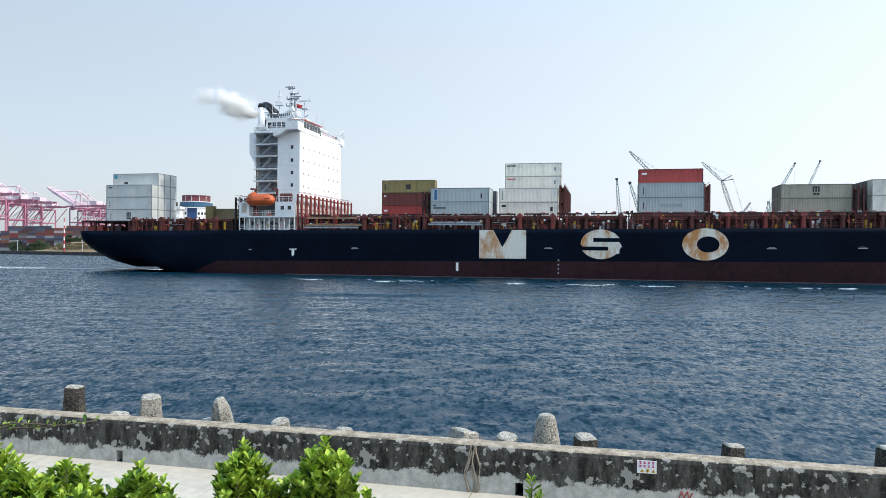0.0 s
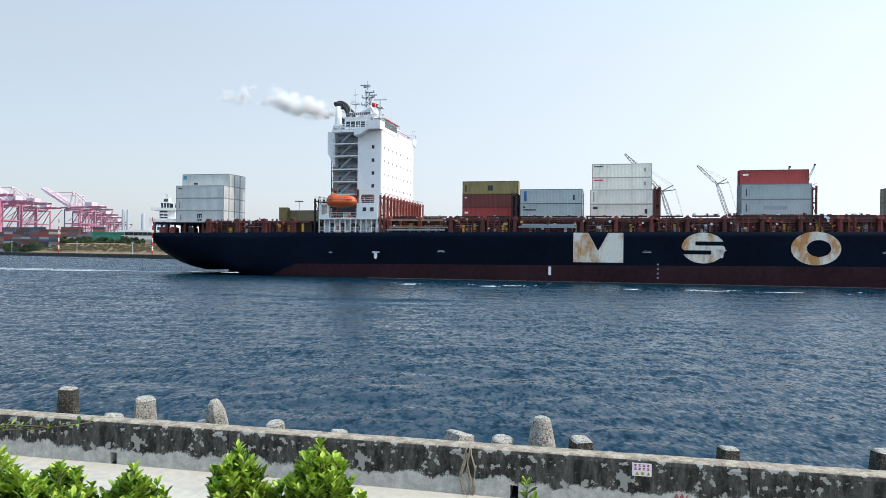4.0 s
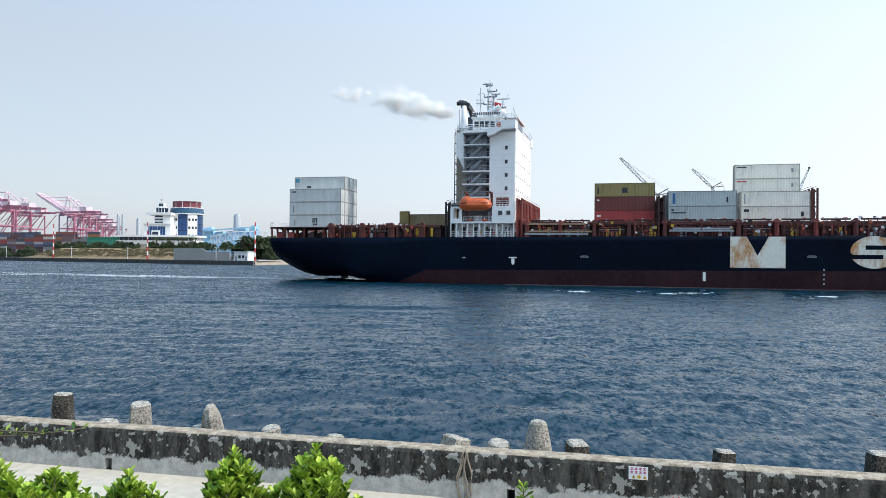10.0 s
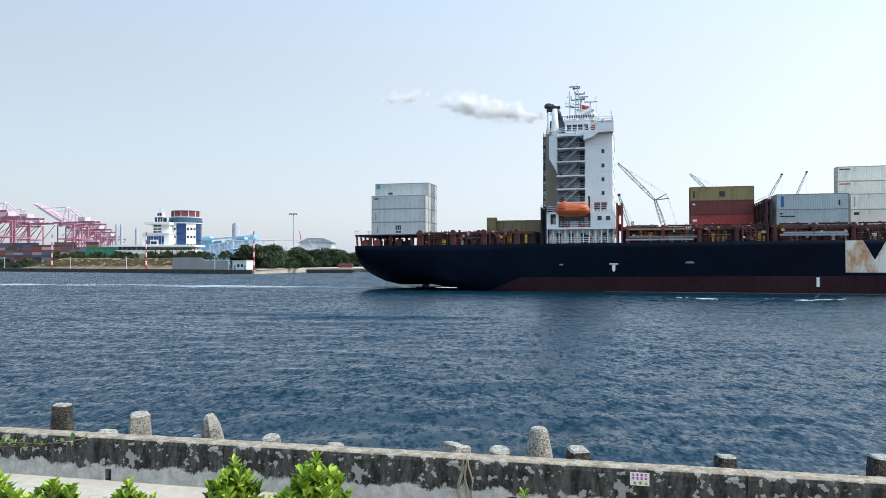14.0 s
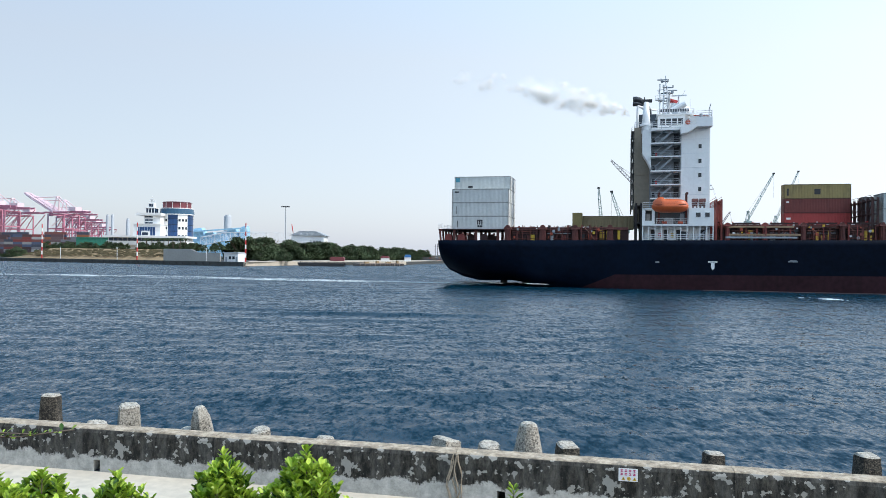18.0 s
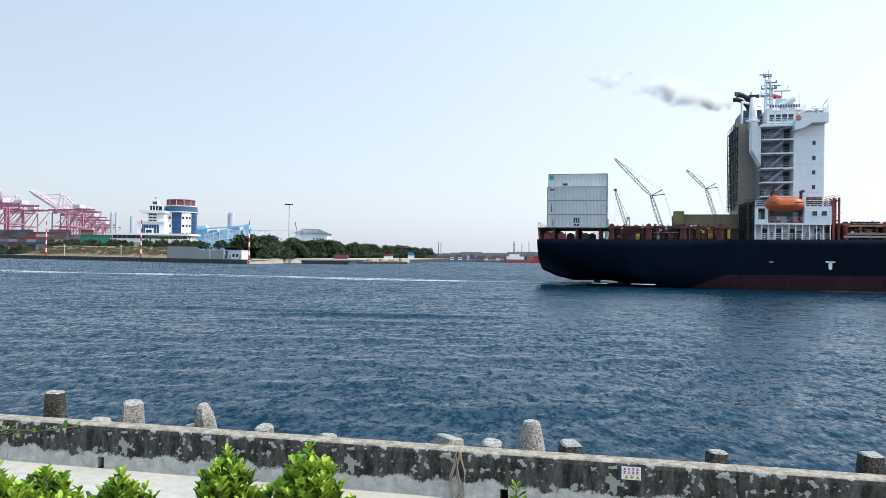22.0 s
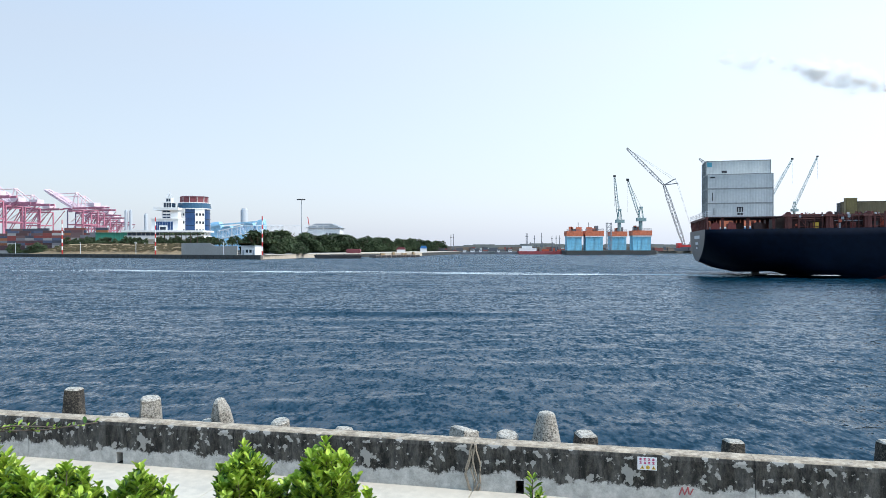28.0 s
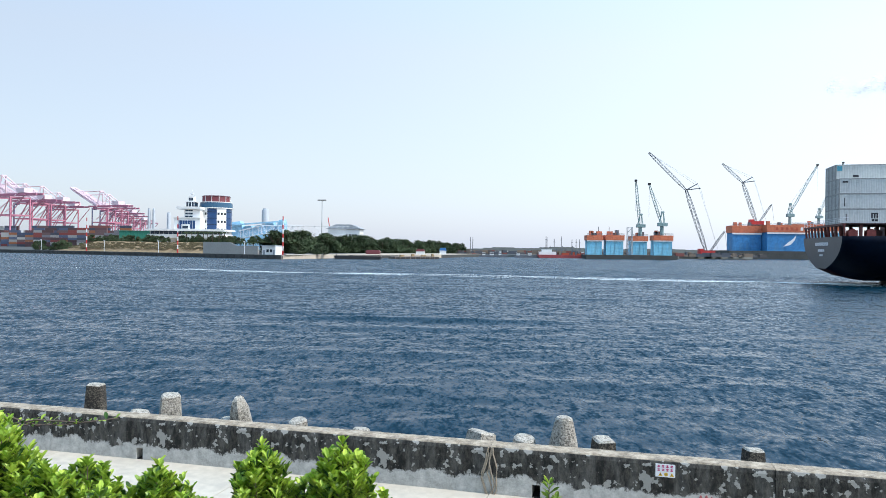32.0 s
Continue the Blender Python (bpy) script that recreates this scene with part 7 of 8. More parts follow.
def stained_concrete():
    """Old concrete: black growth on the upper part with a ragged lower edge, pale flakes, grey below."""
    m = bpy.data.materials.new("stained_seawall_concrete")
    m.use_nodes = True
    n, l = m.node_tree.nodes, m.node_tree.links
    p = n["Principled BSDF"]
    p.inputs["Roughness"].default_value = 0.9
    tc = n.new("ShaderNodeTexCoord")
    sep = n.new("ShaderNodeSeparateXYZ")
    l.new(tc.outputs["Object"], sep.inputs[0])

    def tex(scale, detail, rough, stretch=(1, 1, 1)):
        mp = n.new("ShaderNodeMapping")
        mp.inputs["Scale"].default_value = stretch
        l.new(tc.outputs["Object"], mp.inputs[0])
        t = n.new("ShaderNodeTexNoise")
        t.inputs["Scale"].default_value, t.inputs["Detail"].default_value, t.inputs["Roughness"].default_value = scale, detail, rough
        l.new(mp.outputs[0], t.inputs["Vector"])
        return t.outputs[0]

    def rng(v, a, b, c, d):
        r = n.new("ShaderNodeMapRange")
        for i, q in enumerate((a, b, c, d)):
            r.inputs[i + 1].default_value = q
        l.new(v, r.inputs[0])
        return r.outputs[0]

    def math_(op, a, b):
        q = n.new("ShaderNodeMath")
        q.operation = op
        for i, v in enumerate((a, b)):
            if isinstance(v, (int, float)):
                q.inputs[i].default_value = v
            else:
                l.new(v, q.inputs[i])
        return q.outputs[0]

    def mixc(fac, a, b):
        q = n.new("ShaderNodeMix")
        q.data_type = 'RGBA'
        l.new(fac, q.inputs[0])
        for i, v in ((6, a), (7, b)):
            if isinstance(v, tuple):
                q.inputs[i].default_value = (*v, 1)
            else:
                l.new(v, q.inputs[i])
        return q.outputs[2]

    ragged = math_('ADD', sep.outputs[2], math_('ADD', math_('MULTIPLY', math_('ADD', tex(1.9, 9, 0.75), -0.5), 0.8), math_('MULTIPLY', math_('ADD', tex(0.5, 2, 0.5), -0.5), 0.35)))
    black = rng(ragged, 0.31, 0.36, 0, 1)
    streak = rng(tex(2.0, 7, 0.7, (2, 1, 0.6)), 0.3, 0.55, 0.8, 1.0)
    flakes = math_('MAXIMUM', rng(tex(4.6, 7, 0.55), 0.6, 0.615, 0, 1), rng(tex(2.9, 6, 0.52), 0.6, 0.612, 0, 0.95))
    lower = mixc(rng(tex(5, 8, 0.75), 0.32, 0.68, 0, 1), (0.27, 0.265, 0.245), (0.58, 0.565, 0.525))
    upper = mixc(rng(tex(5, 9, 0.8, (1.5, 1, 0.7)), 0.45, 0.66, 0, 1), (0.005, 0.005, 0.004), (0.07, 0.063, 0.05))
    upper = mixc(math_('MULTIPLY', flakes, 0.85), upper, (0.35, 0.34, 0.31))
    c = mixc(math_('MULTIPLY', black, streak), lower, upper)
    top = math_('MULTIPLY', rng(sep.outputs[2], 0.888, 0.9, 0, 1), rng(tex(3.5, 7, 0.75), 0.36, 0.52, 0.35, 1.0))
    c = mixc(top, c, mixc(rng(tex(6, 8, 0.75), 0.35, 0.65, 0, 1), (0.2, 0.155, 0.105), (0.55, 0.46, 0.35)))
    l.new(c, p.inputs["Base Color"])
    b = n.new("ShaderNodeBump")
    b.inputs["Strength"].default_value, b.inputs["Distance"].default_value = 0.5, 0.03
    l.new(tex(14, 8, 0.7), b.inputs["Height"])
    l.new(b.outputs[0], p.inputs["Normal"])
    return m


def sea_wall():
    stain = stained_concrete()
    w = thing("sea_wall", "low old concrete sea wall with black stains and a pale top", "wall", kind="structure")
    joints = [-9.35 - 4.97 * k for k in range(8, 0, -1)] + [-9.35, -4.38, 0.59, 5.56, 10.53] + [10.53 + 4.97 * k for k in range(1, 9)]
    c = math.cos(math.atan(LEAN_X))
    for x0, x1 in zip(joints, joints[1:]):
        L = (x1 - x0) / c
        bm = bm_()
        hole = {-9.35: -7.06, 0.59: 1.46}.get(x0)
        if hole is not None:
            h = (hole - x0) / c
            spans = [(0.004, h - 0.08, 0, 0.915), (h + 0.08, L - 0.004, 0, 0.915), (h - 0.08, h + 0.08, 0.25, 0.915)]
        else:
            spans = [(0.004, L - 0.004, 0, 0.915)]
        for a, b, z0, z1 in spans:
            k = max(1, int((b - a) / 0.12))
            prev = None
            for i in range(k + 1):
                x = a + (b - a) * i / k
                e = 0.012 * noise.noise(Vector((x * 3 + x0, 1, 0)))
                f = 0.012 * noise.noise(Vector((x * 4 + x0, 7, 0)))
                ring = [bm.verts.new(v) for v in ((x, 0.0, z0), (x, 0.0 + f, z1 - 0.09), (x, 0.03 + f, z1 - 0.03 + e), (x, 0.07, z1 + e), (x, 0.42, z1 + e), (x, 0.48, z1 - 0.05), (x, 0.48, z0))]
                if prev:
                    for q in range(7):
                        bm.faces.new((prev[q], prev[(q + 1) % 7], ring[(q + 1) % 7], ring[q]))
                else:
                    bm.faces.new(ring)
                prev = ring
            bm.faces.new(prev[::-1])
        o = part("wall_block", bm, stain, w)
        o.matrix_basis = wall_pose(x0, 1.25)
    # the footing below, down to the water
    bm = bm_()
    box(bm, -60, 60, 0.02, 0.8, -3.0, 0.0)
    o = part("footing", bm, CONCRETE, w)
    o.matrix_basis = wall_pose(0, 1.24)
    # Black plates at the back and floor stand in for shade in the drains.
    for x in (-7.06, 1.46):
        bm = bm_()
        box(bm, -0.12, 0.12, 0.44, 0.475, 0.0, 0.28)
        box(bm, -0.078, 0.078, 0.03, 0.44, -0.005, 0.012)
        o = part("drain_back", bm, BLACK, w)
        o.matrix_basis = wall_pose(x, 1.25)
    # roots that fill the joint
    rng = random.Random(4)
    bark = mat("dry_root_bark", (0.3, 0.25, 0.19), 0.9, var=0.3, scale=5)
    roots = thing("dry_root_bundle", "dry pale roots hanging down the joint of the wall", "roots", wall_pose(0.59, 1.25))
    for k in range(5):
        bm = bm_()
        x = rng.uniform(-0.06, 0.06)
        z = 0.9
        line = [Vector((x, -0.02, z))]
        while z > 0.0:
            x, z = x + rng.uniform(-0.05, 0.05), z - 0.12
            line.append(Vector((x, -0.02, max(0, z))))
        hose(bm, line, 0.016, 6)
        part("root", bm, bark, roots)
    # red paint scrawl
    bm = bm_()
    for a, b in (((0, 0.02), (0.05, 0.16)), ((0.05, 0.16), (0.09, 0.03)), ((0.09, 0.03), (0.15, 0.17)), ((0.15, 0.17), (0.17, 0.04)), ((0.19, 0.04), (0.24, 0.15))):
        tube(bm, (a[0], -0.004, a[1]), (b[0], -0.004, b[1]), 0.012, 4)
    o = part("paint_scrawl", bm, mat("faded_red_paint", (0.36, 0.09, 0.09), 0.8), w)
    o.matrix_basis = wall_pose(4.3, 1.43)
    # warning sign
    s = thing("warning_sign", "small white warning sign with red bars and yellow triangles", "sign", wall_pose(3.58, 1.87, -0.02))
    bm = bm_()
    box(bm, 0, 0.345, 0, 0.012, 0, 0.235)
    part("plate", bm, mat("white_sign_plate", (0.72, 0.72, 0.74), 0.4, var=0.03), s)
    rb = mat("red_sign_ink", (0.45, 0.05, 0.16), 0.5, var=0.05)
    for j in range(2):
        for i in range(4):
            bm = bm_()
            x, z = 0.035 + i * 0.075, 0.175 - j * 0.065
            box(bm, x, x + 0.045, -0.003, 0.001, z, z + 0.014)
            box(bm, x, x + 0.045, -0.003, 0.001, z + 0.026, z + 0.04)
            box(bm, x + 0.016, x + 0.03, -0.003, 0.001, z - 0.004, z + 0.044)
            part("sign_bar", bm, rb, s)
    for i in range(3):
        bm = bm_()
        x = 0.05 + i * 0.1
        if i == 1:
            tube(bm, (x + 0.035, -0.003, 0.05), (x + 0.035, 0.001, 0.05), 0.035, 14)
        else:
            prism(bm, [(x, 0.018), (x + 0.075, 0.018), (x + 0.0375, 0.085)], 0.004, lambda u, v, q: Vector((u, -0.003 + q, v)))
        part("pictogram", bm, YELLOW, s)
        bm = bm_()
        box(bm, x + 0.03, x + 0.042, -0.005, -0.003, 0.03, 0.06)
        part("pictogram_mark", bm, INK, s)


sea_wall()


def tetrapod(seed, x, y, z, width, tilt, turn, square, length):
    """A four-legged concrete breakwater block, one leg pointing up over the wall; (x, y, z) is that leg's top."""
    rng = random.Random(seed)
    bm = bm_()
    seg = 3 if seed == 2 else 8
    d0 = Vector((0, 0, 1))
    dirs = [d0] + [Vector((math.sin(radians(109)) * math.cos(a), math.sin(radians(109)) * math.sin(a), math.cos(radians(109)))) for a in (0.4, 2.5, 4.6)]
    for d in dirs:
        q = d.to_track_quat('Z', 'Y')
        rings = []
        for f, w in ((0.0, 1.5), (0.3, 1.32), (0.6, 1.12), (0.9, 0.99), (0.975, 0.95), (1.0, 0.78)) if seed not in (2, 3) else ((0.0, 1.9), (0.3, 1.72), (0.6, 1.5), (0.86, 1.12), (0.97, 0.92), (1.0, 0.78)) if seed == 3 else ((0.0, 1.5), (0.3, 1.45), (0.6, 1.36), (0.8, 1.2), (0.95, 0.72), (1.0, 0.42)):
            ring = []
            for i in range(seg * 2):
                a = math.pi * i / seg
                rr = width / 2 * w
                if square:
                    rr *= min(1.22, 0.95 / max(abs(math.cos(a)), abs(math.sin(a))))
                p = Vector((rr * math.cos(a), rr * math.sin(a), length * f))
                p *= 1 + 0.025 * noise.noise(p * 3 + Vector((seed, 0, 0)))
                ring.append(bm.verts.new(q @ p))
            rings.append(ring)
        for r0, r1 in zip(rings, rings[1:]):
            for i in range(2 * seg):
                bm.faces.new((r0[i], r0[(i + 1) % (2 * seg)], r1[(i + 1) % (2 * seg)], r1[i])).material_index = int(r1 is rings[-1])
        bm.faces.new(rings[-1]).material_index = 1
    m = Matrix.Translation((x, y, z)) @ Euler((radians(tilt[0]), radians(tilt[1]), radians(turn))).to_matrix().to_4x4() @ Matrix.Translation((0, 0, -length))
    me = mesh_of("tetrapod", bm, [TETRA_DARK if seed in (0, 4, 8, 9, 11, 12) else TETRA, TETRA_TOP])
    o = new("tetrapod", me)
    o.matrix_basis = m
    return tagged(o, "dark weathered concrete breakwater block behind the wall" if seed in (0, 4, 8, 9, 11, 12) else "pale weathered concrete breakwater block behind the wall", "breakwater block", group="breakwater blocks")


def pitted(name, dark, pale, share):
    """Rough old concrete: pale stone showing through dark growth in fine specks and larger patches, deeply pitted."""
    m = bpy.data.materials.new(name)
    m.use_nodes = True
    n, l = m.node_tree.nodes, m.node_tree.links
    p = n["Principled BSDF"]
    p.inputs["Roughness"].default_value = 0.95
    tc = n.new("ShaderNodeTexCoord")

    def speck(scale):
        t = n.new("ShaderNodeTexNoise")
        t.inputs["Scale"].default_value, t.inputs["Detail"].default_value, t.inputs["Roughness"].default_value = scale, 6, 0.7
        l.new(tc.outputs["Object"], t.inputs["Vector"])
        return t.outputs[0]

    total = n.new("ShaderNodeMath")
    total.operation = 'MULTIPLY_ADD'
    total.inputs[1].default_value = 0.5
    fine = speck(26)
    l.new(speck(2.6), total.inputs[0])
    l.new(fine, total.inputs[2])
    r = n.new("ShaderNodeValToRGB")
    r.color_ramp.elements[0].position, r.color_ramp.elements[1].position = share - 0.09, share + 0.13
    r.color_ramp.elements[0].color, r.color_ramp.elements[1].color = (*dark, 1), (*pale, 1)
    l.new(total.outputs[0], r.inputs[0])
    l.new(r.outputs[0], p.inputs["Base Color"])
    b = n.new("ShaderNodeBump")
    b.inputs["Strength"].default_value, b.inputs["Distance"].default_value = 1.0, 0.035
    l.new(fine, b.inputs["Height"])
    l.new(b.outputs[0], p.inputs["Normal"])
    return m


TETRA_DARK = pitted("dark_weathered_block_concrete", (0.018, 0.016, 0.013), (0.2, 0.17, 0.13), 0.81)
# Worn caps, paler also because the light on the tops is painted in.
TETRA_TOP = pitted("worn_sunlit_cap_concrete", (0.14, 0.125, 0.1), (0.55, 0.51, 0.44), 0.7)
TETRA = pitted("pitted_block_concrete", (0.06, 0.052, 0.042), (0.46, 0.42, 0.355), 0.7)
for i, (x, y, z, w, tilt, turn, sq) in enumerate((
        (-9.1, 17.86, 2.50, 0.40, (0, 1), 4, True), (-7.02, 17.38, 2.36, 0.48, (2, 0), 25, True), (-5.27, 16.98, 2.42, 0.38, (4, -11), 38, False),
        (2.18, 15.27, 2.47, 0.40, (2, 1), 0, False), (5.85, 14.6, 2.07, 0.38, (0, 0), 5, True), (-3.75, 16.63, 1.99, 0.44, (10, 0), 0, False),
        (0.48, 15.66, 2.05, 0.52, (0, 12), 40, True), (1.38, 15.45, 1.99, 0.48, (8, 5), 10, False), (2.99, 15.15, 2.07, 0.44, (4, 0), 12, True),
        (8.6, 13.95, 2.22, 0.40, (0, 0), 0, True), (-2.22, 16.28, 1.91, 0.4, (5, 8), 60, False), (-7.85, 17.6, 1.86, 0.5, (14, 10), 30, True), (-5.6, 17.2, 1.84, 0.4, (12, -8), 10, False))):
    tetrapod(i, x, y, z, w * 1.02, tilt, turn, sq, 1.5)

# ---- shrubs ----
SHRUB = mat("glossy_green_leaf", (0.085, 0.2, 0.022), 0.38, var=0.45, scale=3, spec=0.4)


YOUNG = mat("yellow_green_young_leaf", (0.3, 0.45, 0.05), 0.4, var=0.3, scale=3, spec=0.35)


def leaf_mat(m, old, fresh):
    n, l = m.node_tree.nodes, m.node_tree.links
    p = n["Principled BSDF"]
    g = n.new("ShaderNodeNewGeometry")
    r = n.new("ShaderNodeValToRGB")
    e = r.color_ramp.elements
    e[0].color, e[1].color = (*old, 1), (*fresh, 1)
    e[0].position, e[1].position = 0.1, 1.0
    l.new(g.outputs["Random Per Island"], r.inputs[0])
    l.new(r.outputs[0], p.inputs["Base Color"])
    t = n.new("ShaderNodeBsdfTranslucent")
    l.new(r.outputs[0], t.inputs[0])
    x = n.new("ShaderNodeMixShader")
    x.inputs[0].default_value = 0.34
    l.new(p.outputs[0], x.inputs[1])
    l.new(t.outputs[0], x.inputs[2])
    l.new(x.outputs[0], n["Material Output"].inputs[0])


leaf_mat(SHRUB, (0.036, 0.1, 0.013), (0.46, 0.62, 0.08))
leaf_mat(YOUNG, (0.2, 0.36, 0.03), (0.62, 0.74, 0.11))


def add_leaf(bm, p, q, L, w, age=0):
    """A blunt leaf with a raised midrib fold."""
    a = [bm.verts.new(p + q @ Vector(v)) for v in ((0, 0, 0), (L * 0.55, 0, -L * 0.03), (L, 0, -L * 0.12))]
    s = [[bm.verts.new(p + q @ Vector(v)) for v in ((L * 0.3, k * w * 0.3, L * 0.03), (L * 0.65, k * w * 0.5, L * 0.04), (L * 0.92, k * w * 0.32, -L * 0.04))] for k in (1, -1)]
    for k, e in enumerate(s):
        for f in ((a[0], a[1], e[1], e[0]), (a[1], a[2], e[2], e[1])):
            bm.faces.new(f if k else f[::-1]).material_index = age


def shrub(seed, x, y, z0, top, width, n_shoots, label):
    rng = random.Random(seed)
    t = thing("shrub", label, "shrub", pose(x, y, z0), group="shrubs on the slope")
    h = top - z0
    wood, leaves = bm_(), bm_()
    for k in range(int(n_shoots * 1.45)):
        a, r = rng.uniform(0, 6.3), math.sqrt(rng.random()) * width
        e = h - 0.06 - 1.05 * width * (r / width) ** 2.4 - rng.random() ** 1.5 * 0.62
        if rng.random() < 0.16:
            e += rng.uniform(0.02, 0.12)
        if k == 0:
            r, e = 0.02, h
        tip = Vector((r * math.cos(a), r * math.sin(a), max(0.35, e)))
        base = Vector((tip.x * 0.2, tip.y * 0.2, 0.0))
        mid = tip - Vector((tip.x * 0.35, tip.y * 0.35, rng.uniform(0.2, 0.34)))
        tube(wood, base, mid, 0.012, 4, 0.008, caps=False)
        tube(wood, mid, tip, 0.008, 4, 0.004, caps=False)
        fresh = rng.choice((0.3, 0.7, 1.0))
        for w in range(7):
            f = w / 6
            c = mid.lerp(tip, f)
            up = 0.3 + 1.3 * f
            for j in range(4 if f < 0.75 else 6):
                b = rng.uniform(0, 6.3)
                out = Vector((math.cos(b), math.sin(b), up + rng.uniform(-0.3, 0.3)))
                q = out.to_track_quat('X', 'Z').to_matrix() @ Matrix.Rotation(rng.uniform(-0.6, 0.6), 3, 'X')
                L = rng.uniform(0.08, 0.145) * (1.0 if f < 0.75 else 0.85)
                add_leaf(leaves, c, q, L, L * rng.uniform(0.36, 0.5), int(f > 0.8 and rng.random() < fresh))
    part("stem_wood", wood, BARK, t)
    part("foliage", leaves, [SHRUB, YOUNG], t)


for i, (x, y, z0, top, w, ns) in enumerate(((-4.25, 6.9, 2.1, 3.95, 0.45, 130), (-3.9, 6.5, 2.2, 3.86, 0.42, 120), (-3.55, 6.8, 2.1, 3.92, 0.42, 130), (-3.74, 6.45, 2.2, 3.96, 0.34, 90), (-3.2, 6.4, 2.2, 3.76, 0.38, 100), (-2.85, 6.8, 2.1, 3.89, 0.36, 110), (-1.5, 6.9, 2.1, 3.72, 0.34, 70), (-0.74, 6.8, 2.1, 3.6, 0.28, 50),
                                            (-2.5, 6.5, 2.2, 3.7, 0.34, 70), (-1.86, 6.8, 2.1, 4.1, 0.27, 75), (-1.98, 6.5, 2.2, 3.72, 0.24, 50), (-1.1, 6.8, 2.1, 4.13, 0.29, 90),
                                            (-1.42, 6.5, 2.2, 3.5, 0.2, 30), (-4.26, 6.55, 2.2, 4.32, 0.33, 120))):
    shrub(60 + i, x, y, z0, top, w, ns, "bushy green shrub with glossy upright leaves")
shrub(90, 0.86, 7.0, 2.0, 3.72, 0.12, 6, "young green shoot growing before the wall")


def trailing_vine():
    """A long pale shoot that reaches in over the walkway, with small leaves along it."""
    rng = random.Random(12)
    t = thing("trailing_vine", "long pale green shoot with small leaves over the walkway", "vine", pose(-8.45, 9.0, 1.25))
    wood, leaves = bm_(), bm_()
    for k in range(3):
        pts = [Vector((0, 0.1 * k, 0)), Vector((0.6, 0, 1.5)), Vector((1.8, 0.05 * k, 2.2 + 0.08 * k)), Vector((2.7, 0, 2.44)), Vector((3.5 - 0.4 * k, 0, 2.46 + 0.05 * k)), Vector((4.15 - 0.5 * k, 0, 2.55 - 0.06 * k))]
        for a, b in zip(pts, pts[1:]):
            tube(wood, a, b, 0.01, 4, caps=False)
            for q in range(int((b - a).length / 0.05)):
                if a.z < 1.5:
                    continue
                out = Vector((rng.uniform(-0.3, 1), rng.uniform(-1, 1), rng.uniform(-0.2, 1)))
                L = rng.uniform(0.05, 0.1)
                add_leaf(leaves, a.lerp(b, rng.random()), out.to_track_quat('X', 'Z').to_matrix(), L, L * 0.55)
    part("stem_wood", wood, BARK, t)
    part("foliage", leaves, SHRUB, t)


trailing_vine()

# ---- smoke ----
SMOKE_WHITE = fleck_material("white_exhaust_smoke", (0.995, 0.98, 0.955))
SMOKE_GREY = fleck_material("grey_brown_exhaust_smoke", (0.92, 0.87, 0.8))


def smoke_puff(seed, size, grey, count):
    """A soft billow of smoke: thousands of fine flecks, thick in the middle and thin at the rim."""
    rs = np.random.RandomState(seed)
    lobes = rs.normal(0, 0.42, (9, 3)) * np.array((1, 1, 0.8))
    lobes[:, 2] += 0.15 * np.abs(lobes[:, 0])
    width = rs.uniform(0.4, 0.85, 9)
    pick = rs.randint(0, 9, count)
    d = rs.normal(0, 1, (count, 3))
    d /= np.linalg.norm(d, axis=1)[:, None]
    r = rs.rand(count) ** 0.5 * (1 + 0.2 * rs.normal(0, 1, count))
    p = lobes[pick] + d * (r * width[pick])[:, None]
    p *= np.array(size)
    q = rs.normal(0, 0.3, (count, 3)) + np.array((0.55, -0.45, 0.7))
    q /= np.linalg.norm(q, axis=1)[:, None]
    a = np.cross(q, rs.normal(0, 1, (count, 3)))
    a /= np.linalg.norm(a, axis=1)[:, None]
    b = np.cross(q, a)
    s = rs.uniform(0.022, 0.042, count)[:, None]
    co = np.stack([p + a * s, p - a * s * 0.6 + b * s, p - a * s * 0.6 - b * s], 1).reshape(-1, 3)
    me = bpy.data.meshes.new("smoke_puff")
    me.vertices.add(len(co))
    me.vertices.foreach_set("co", co.ravel())
    me.loops.add(len(co))
    me.loops.foreach_set("vertex_index", np.arange(len(co)))
    me.polygons.add(count)
    me.polygons.foreach_set("loop_start", np.arange(0, len(co), 3))
    me.polygons.foreach_set("loop_total", np.full(count, 3))
    me.update(calc_edges=True)
    me.materials.append(SMOKE_GREY if grey else SMOKE_WHITE)
    o = new("smoke_puff", me)
    return tagged(o, "thin grey puff under the exhaust plume" if grey else "soft white puff of exhaust smoke from the funnel", "smoke", group="funnel smoke", kind="stuff")


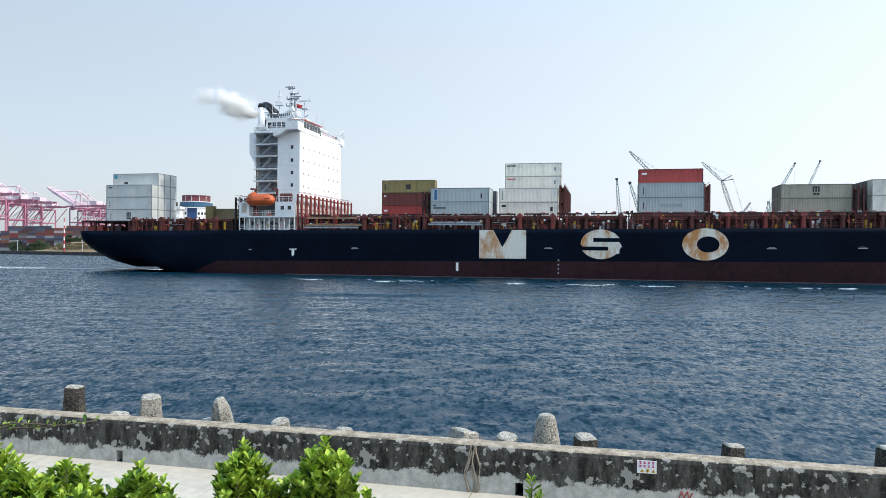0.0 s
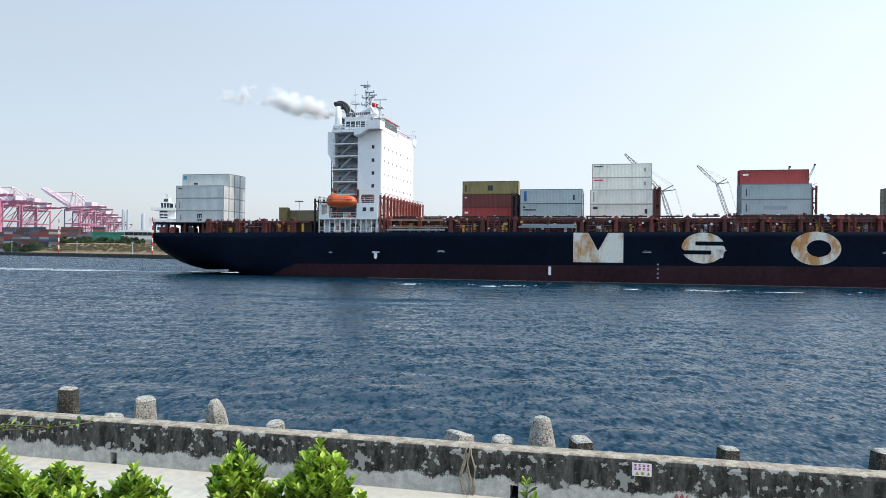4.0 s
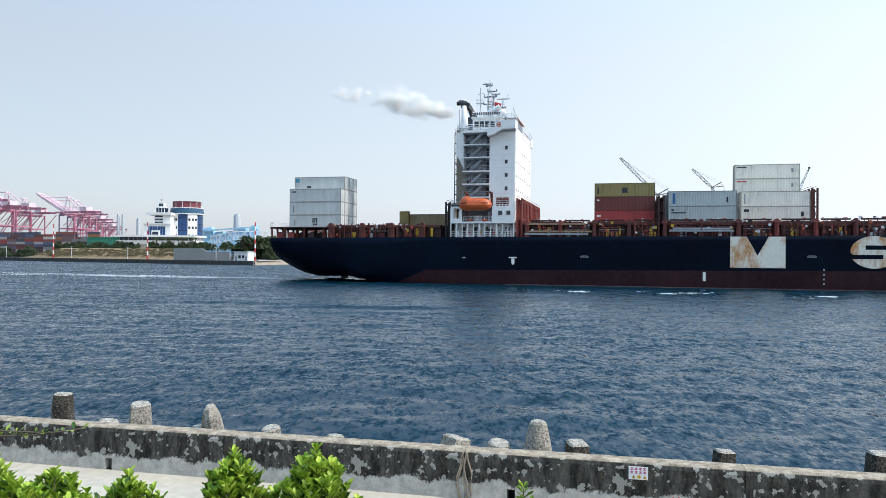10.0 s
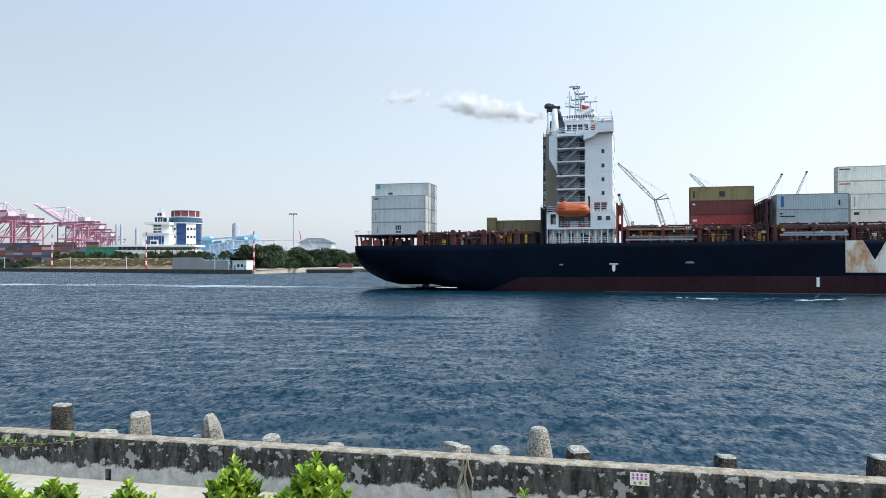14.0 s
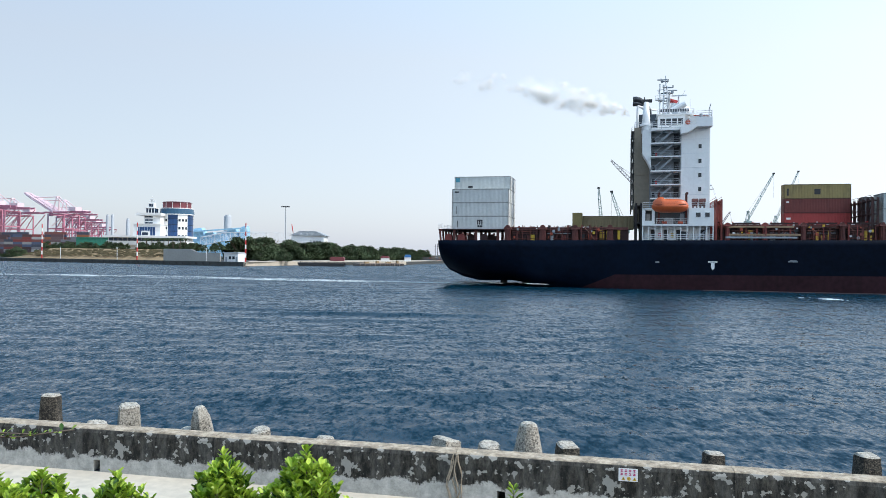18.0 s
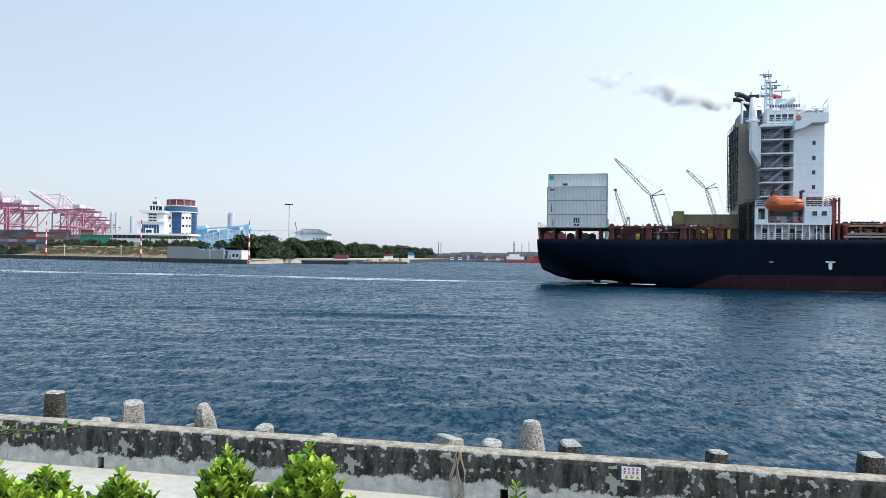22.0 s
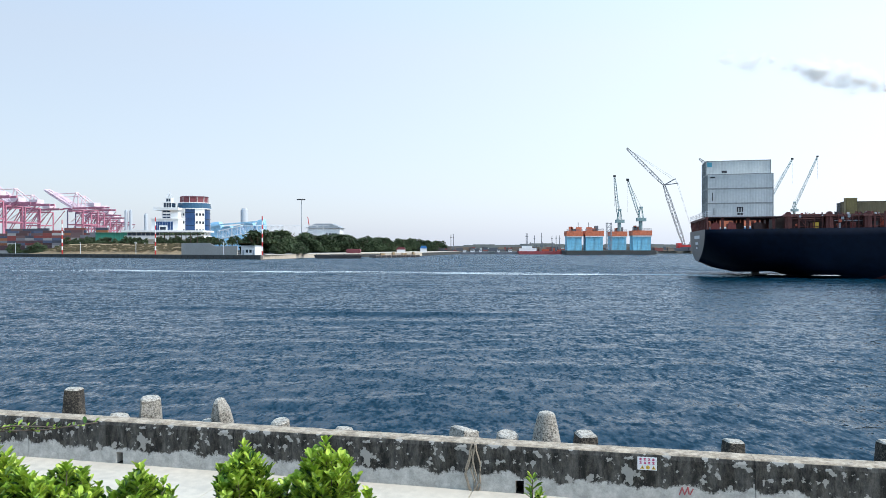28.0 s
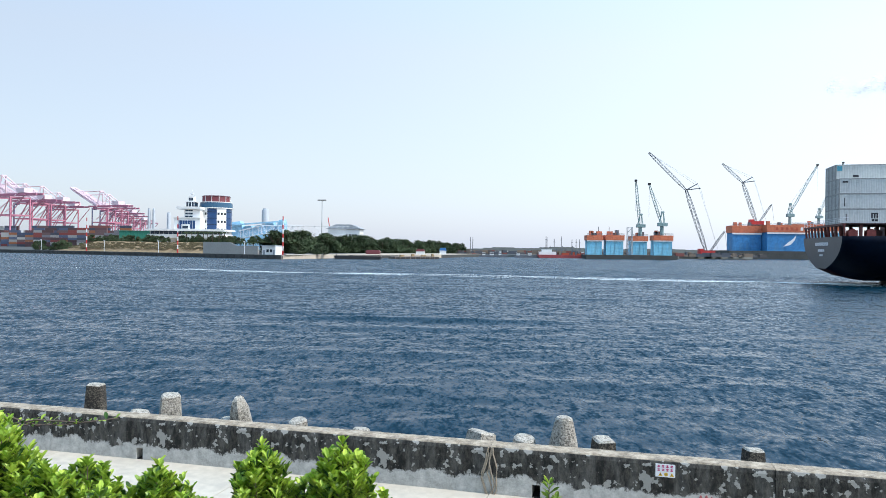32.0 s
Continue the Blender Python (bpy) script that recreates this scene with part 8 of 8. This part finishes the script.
PUFFS = []                                             # puff, metres aft of the pipes, metres above them, a phase
for i, (aft, up, sx, sz, grey, count) in enumerate((
        (0.3, -0.3, 0.9, 0.7, 1, 900), (1.6, 0.0, 1.4, 1.0, 0, 2200), (3.2, 0.5, 1.9, 1.5, 0, 3800), (3.6, -0.8, 1.8, 1.0, 1, 1700), (5.4, 0.9, 2.3, 1.6, 0, 5000),
        (6.6, -0.6, 2.4, 1.5, 1, 2600), (8.0, 1.3, 2.7, 2.0, 0, 6400), (9.6, -0.3, 2.8, 1.5, 0, 3000), (10.8, 1.7, 3.0, 2.4, 0, 7000), (13.2, 1.1, 2.8, 2.0, 0, 5000),
        (14.2, 2.6, 3.0, 2.2, 0, 5200), (16.6, 2.0, 2.6, 1.8, 0, 3200), (24.5, 3.2, 2.8, 2.0, 0, 3600), (29.0, 3.4, 2.4, 1.5, 0, 1500))):
    PUFFS.append((smoke_puff(i, (sx, 2.4, sz), grey, int(count * (1.6 if grey else 4.2))), aft, up, i * 1.3))


def reach(t):
    """How far the wind draws the plume out."""
    return float(np.interp(t, (0, 3, 6, 9, 13, 19, 23, 28, 32), (0.58, 0.85, 1.0, 0.85, 1.2, 1.35, 0.7, 1.12, 1.5)))


def puff_rows(aft, up, phase):
    """The plume keeps behind the pipes; its puffs roll, crowd and part as they go."""
    rows = []
    for k in range(33):
        t = float(k)
        d = aft * (min(reach(t), 1.2 if aft > 20 else 9.0) + 0.05 * math.sin(0.45 * t + 0.3 * phase)) + 0.3 * math.sin(0.8 * t + phase)
        z = 37.0 + up + aft * float(np.interp(t, (0, 6, 13, 19, 23, 28, 32), (0.05, 0.06, 0.08, 0.18, 0.1, 0.13, -0.06))) + 0.25 * math.sin(0.6 * t + 2 * phase)
        rows.append((t, ship_pose(t) @ pose(35.9 - d, 14.6, z, 0, 12 * math.sin(0.4 * t + phase), 12 * math.sin(0.3 * t + phase))))
    return rows


def motions():
    times = [2.0 * k for k in range(17)]
    walk(SHIP, [(t, ship_pose(t)) for t in times])
    for ob, m in RIDERS:
        walk(ob, [(t, ship_pose(t) @ m) for t in times])
    for ob, aft, up, phase in PUFFS:
        walk(ob, puff_rows(aft, up, phase))
    for ob, lift in ((BOWFOAM, 0.0), (STERNWAKE, 0.0), (STERNFOAM, 0.5), (COUNTERFOAM, 0.5)):
        walk(ob, [(t, ship_pose(t) @ pose(0, 0, lift)) for t in times])
    walk(WATER, [(0, pose(-2, 14.0, 0)), (16, pose(0, 0, 0)), (32, pose(2, -14.0, 0))])


motions()
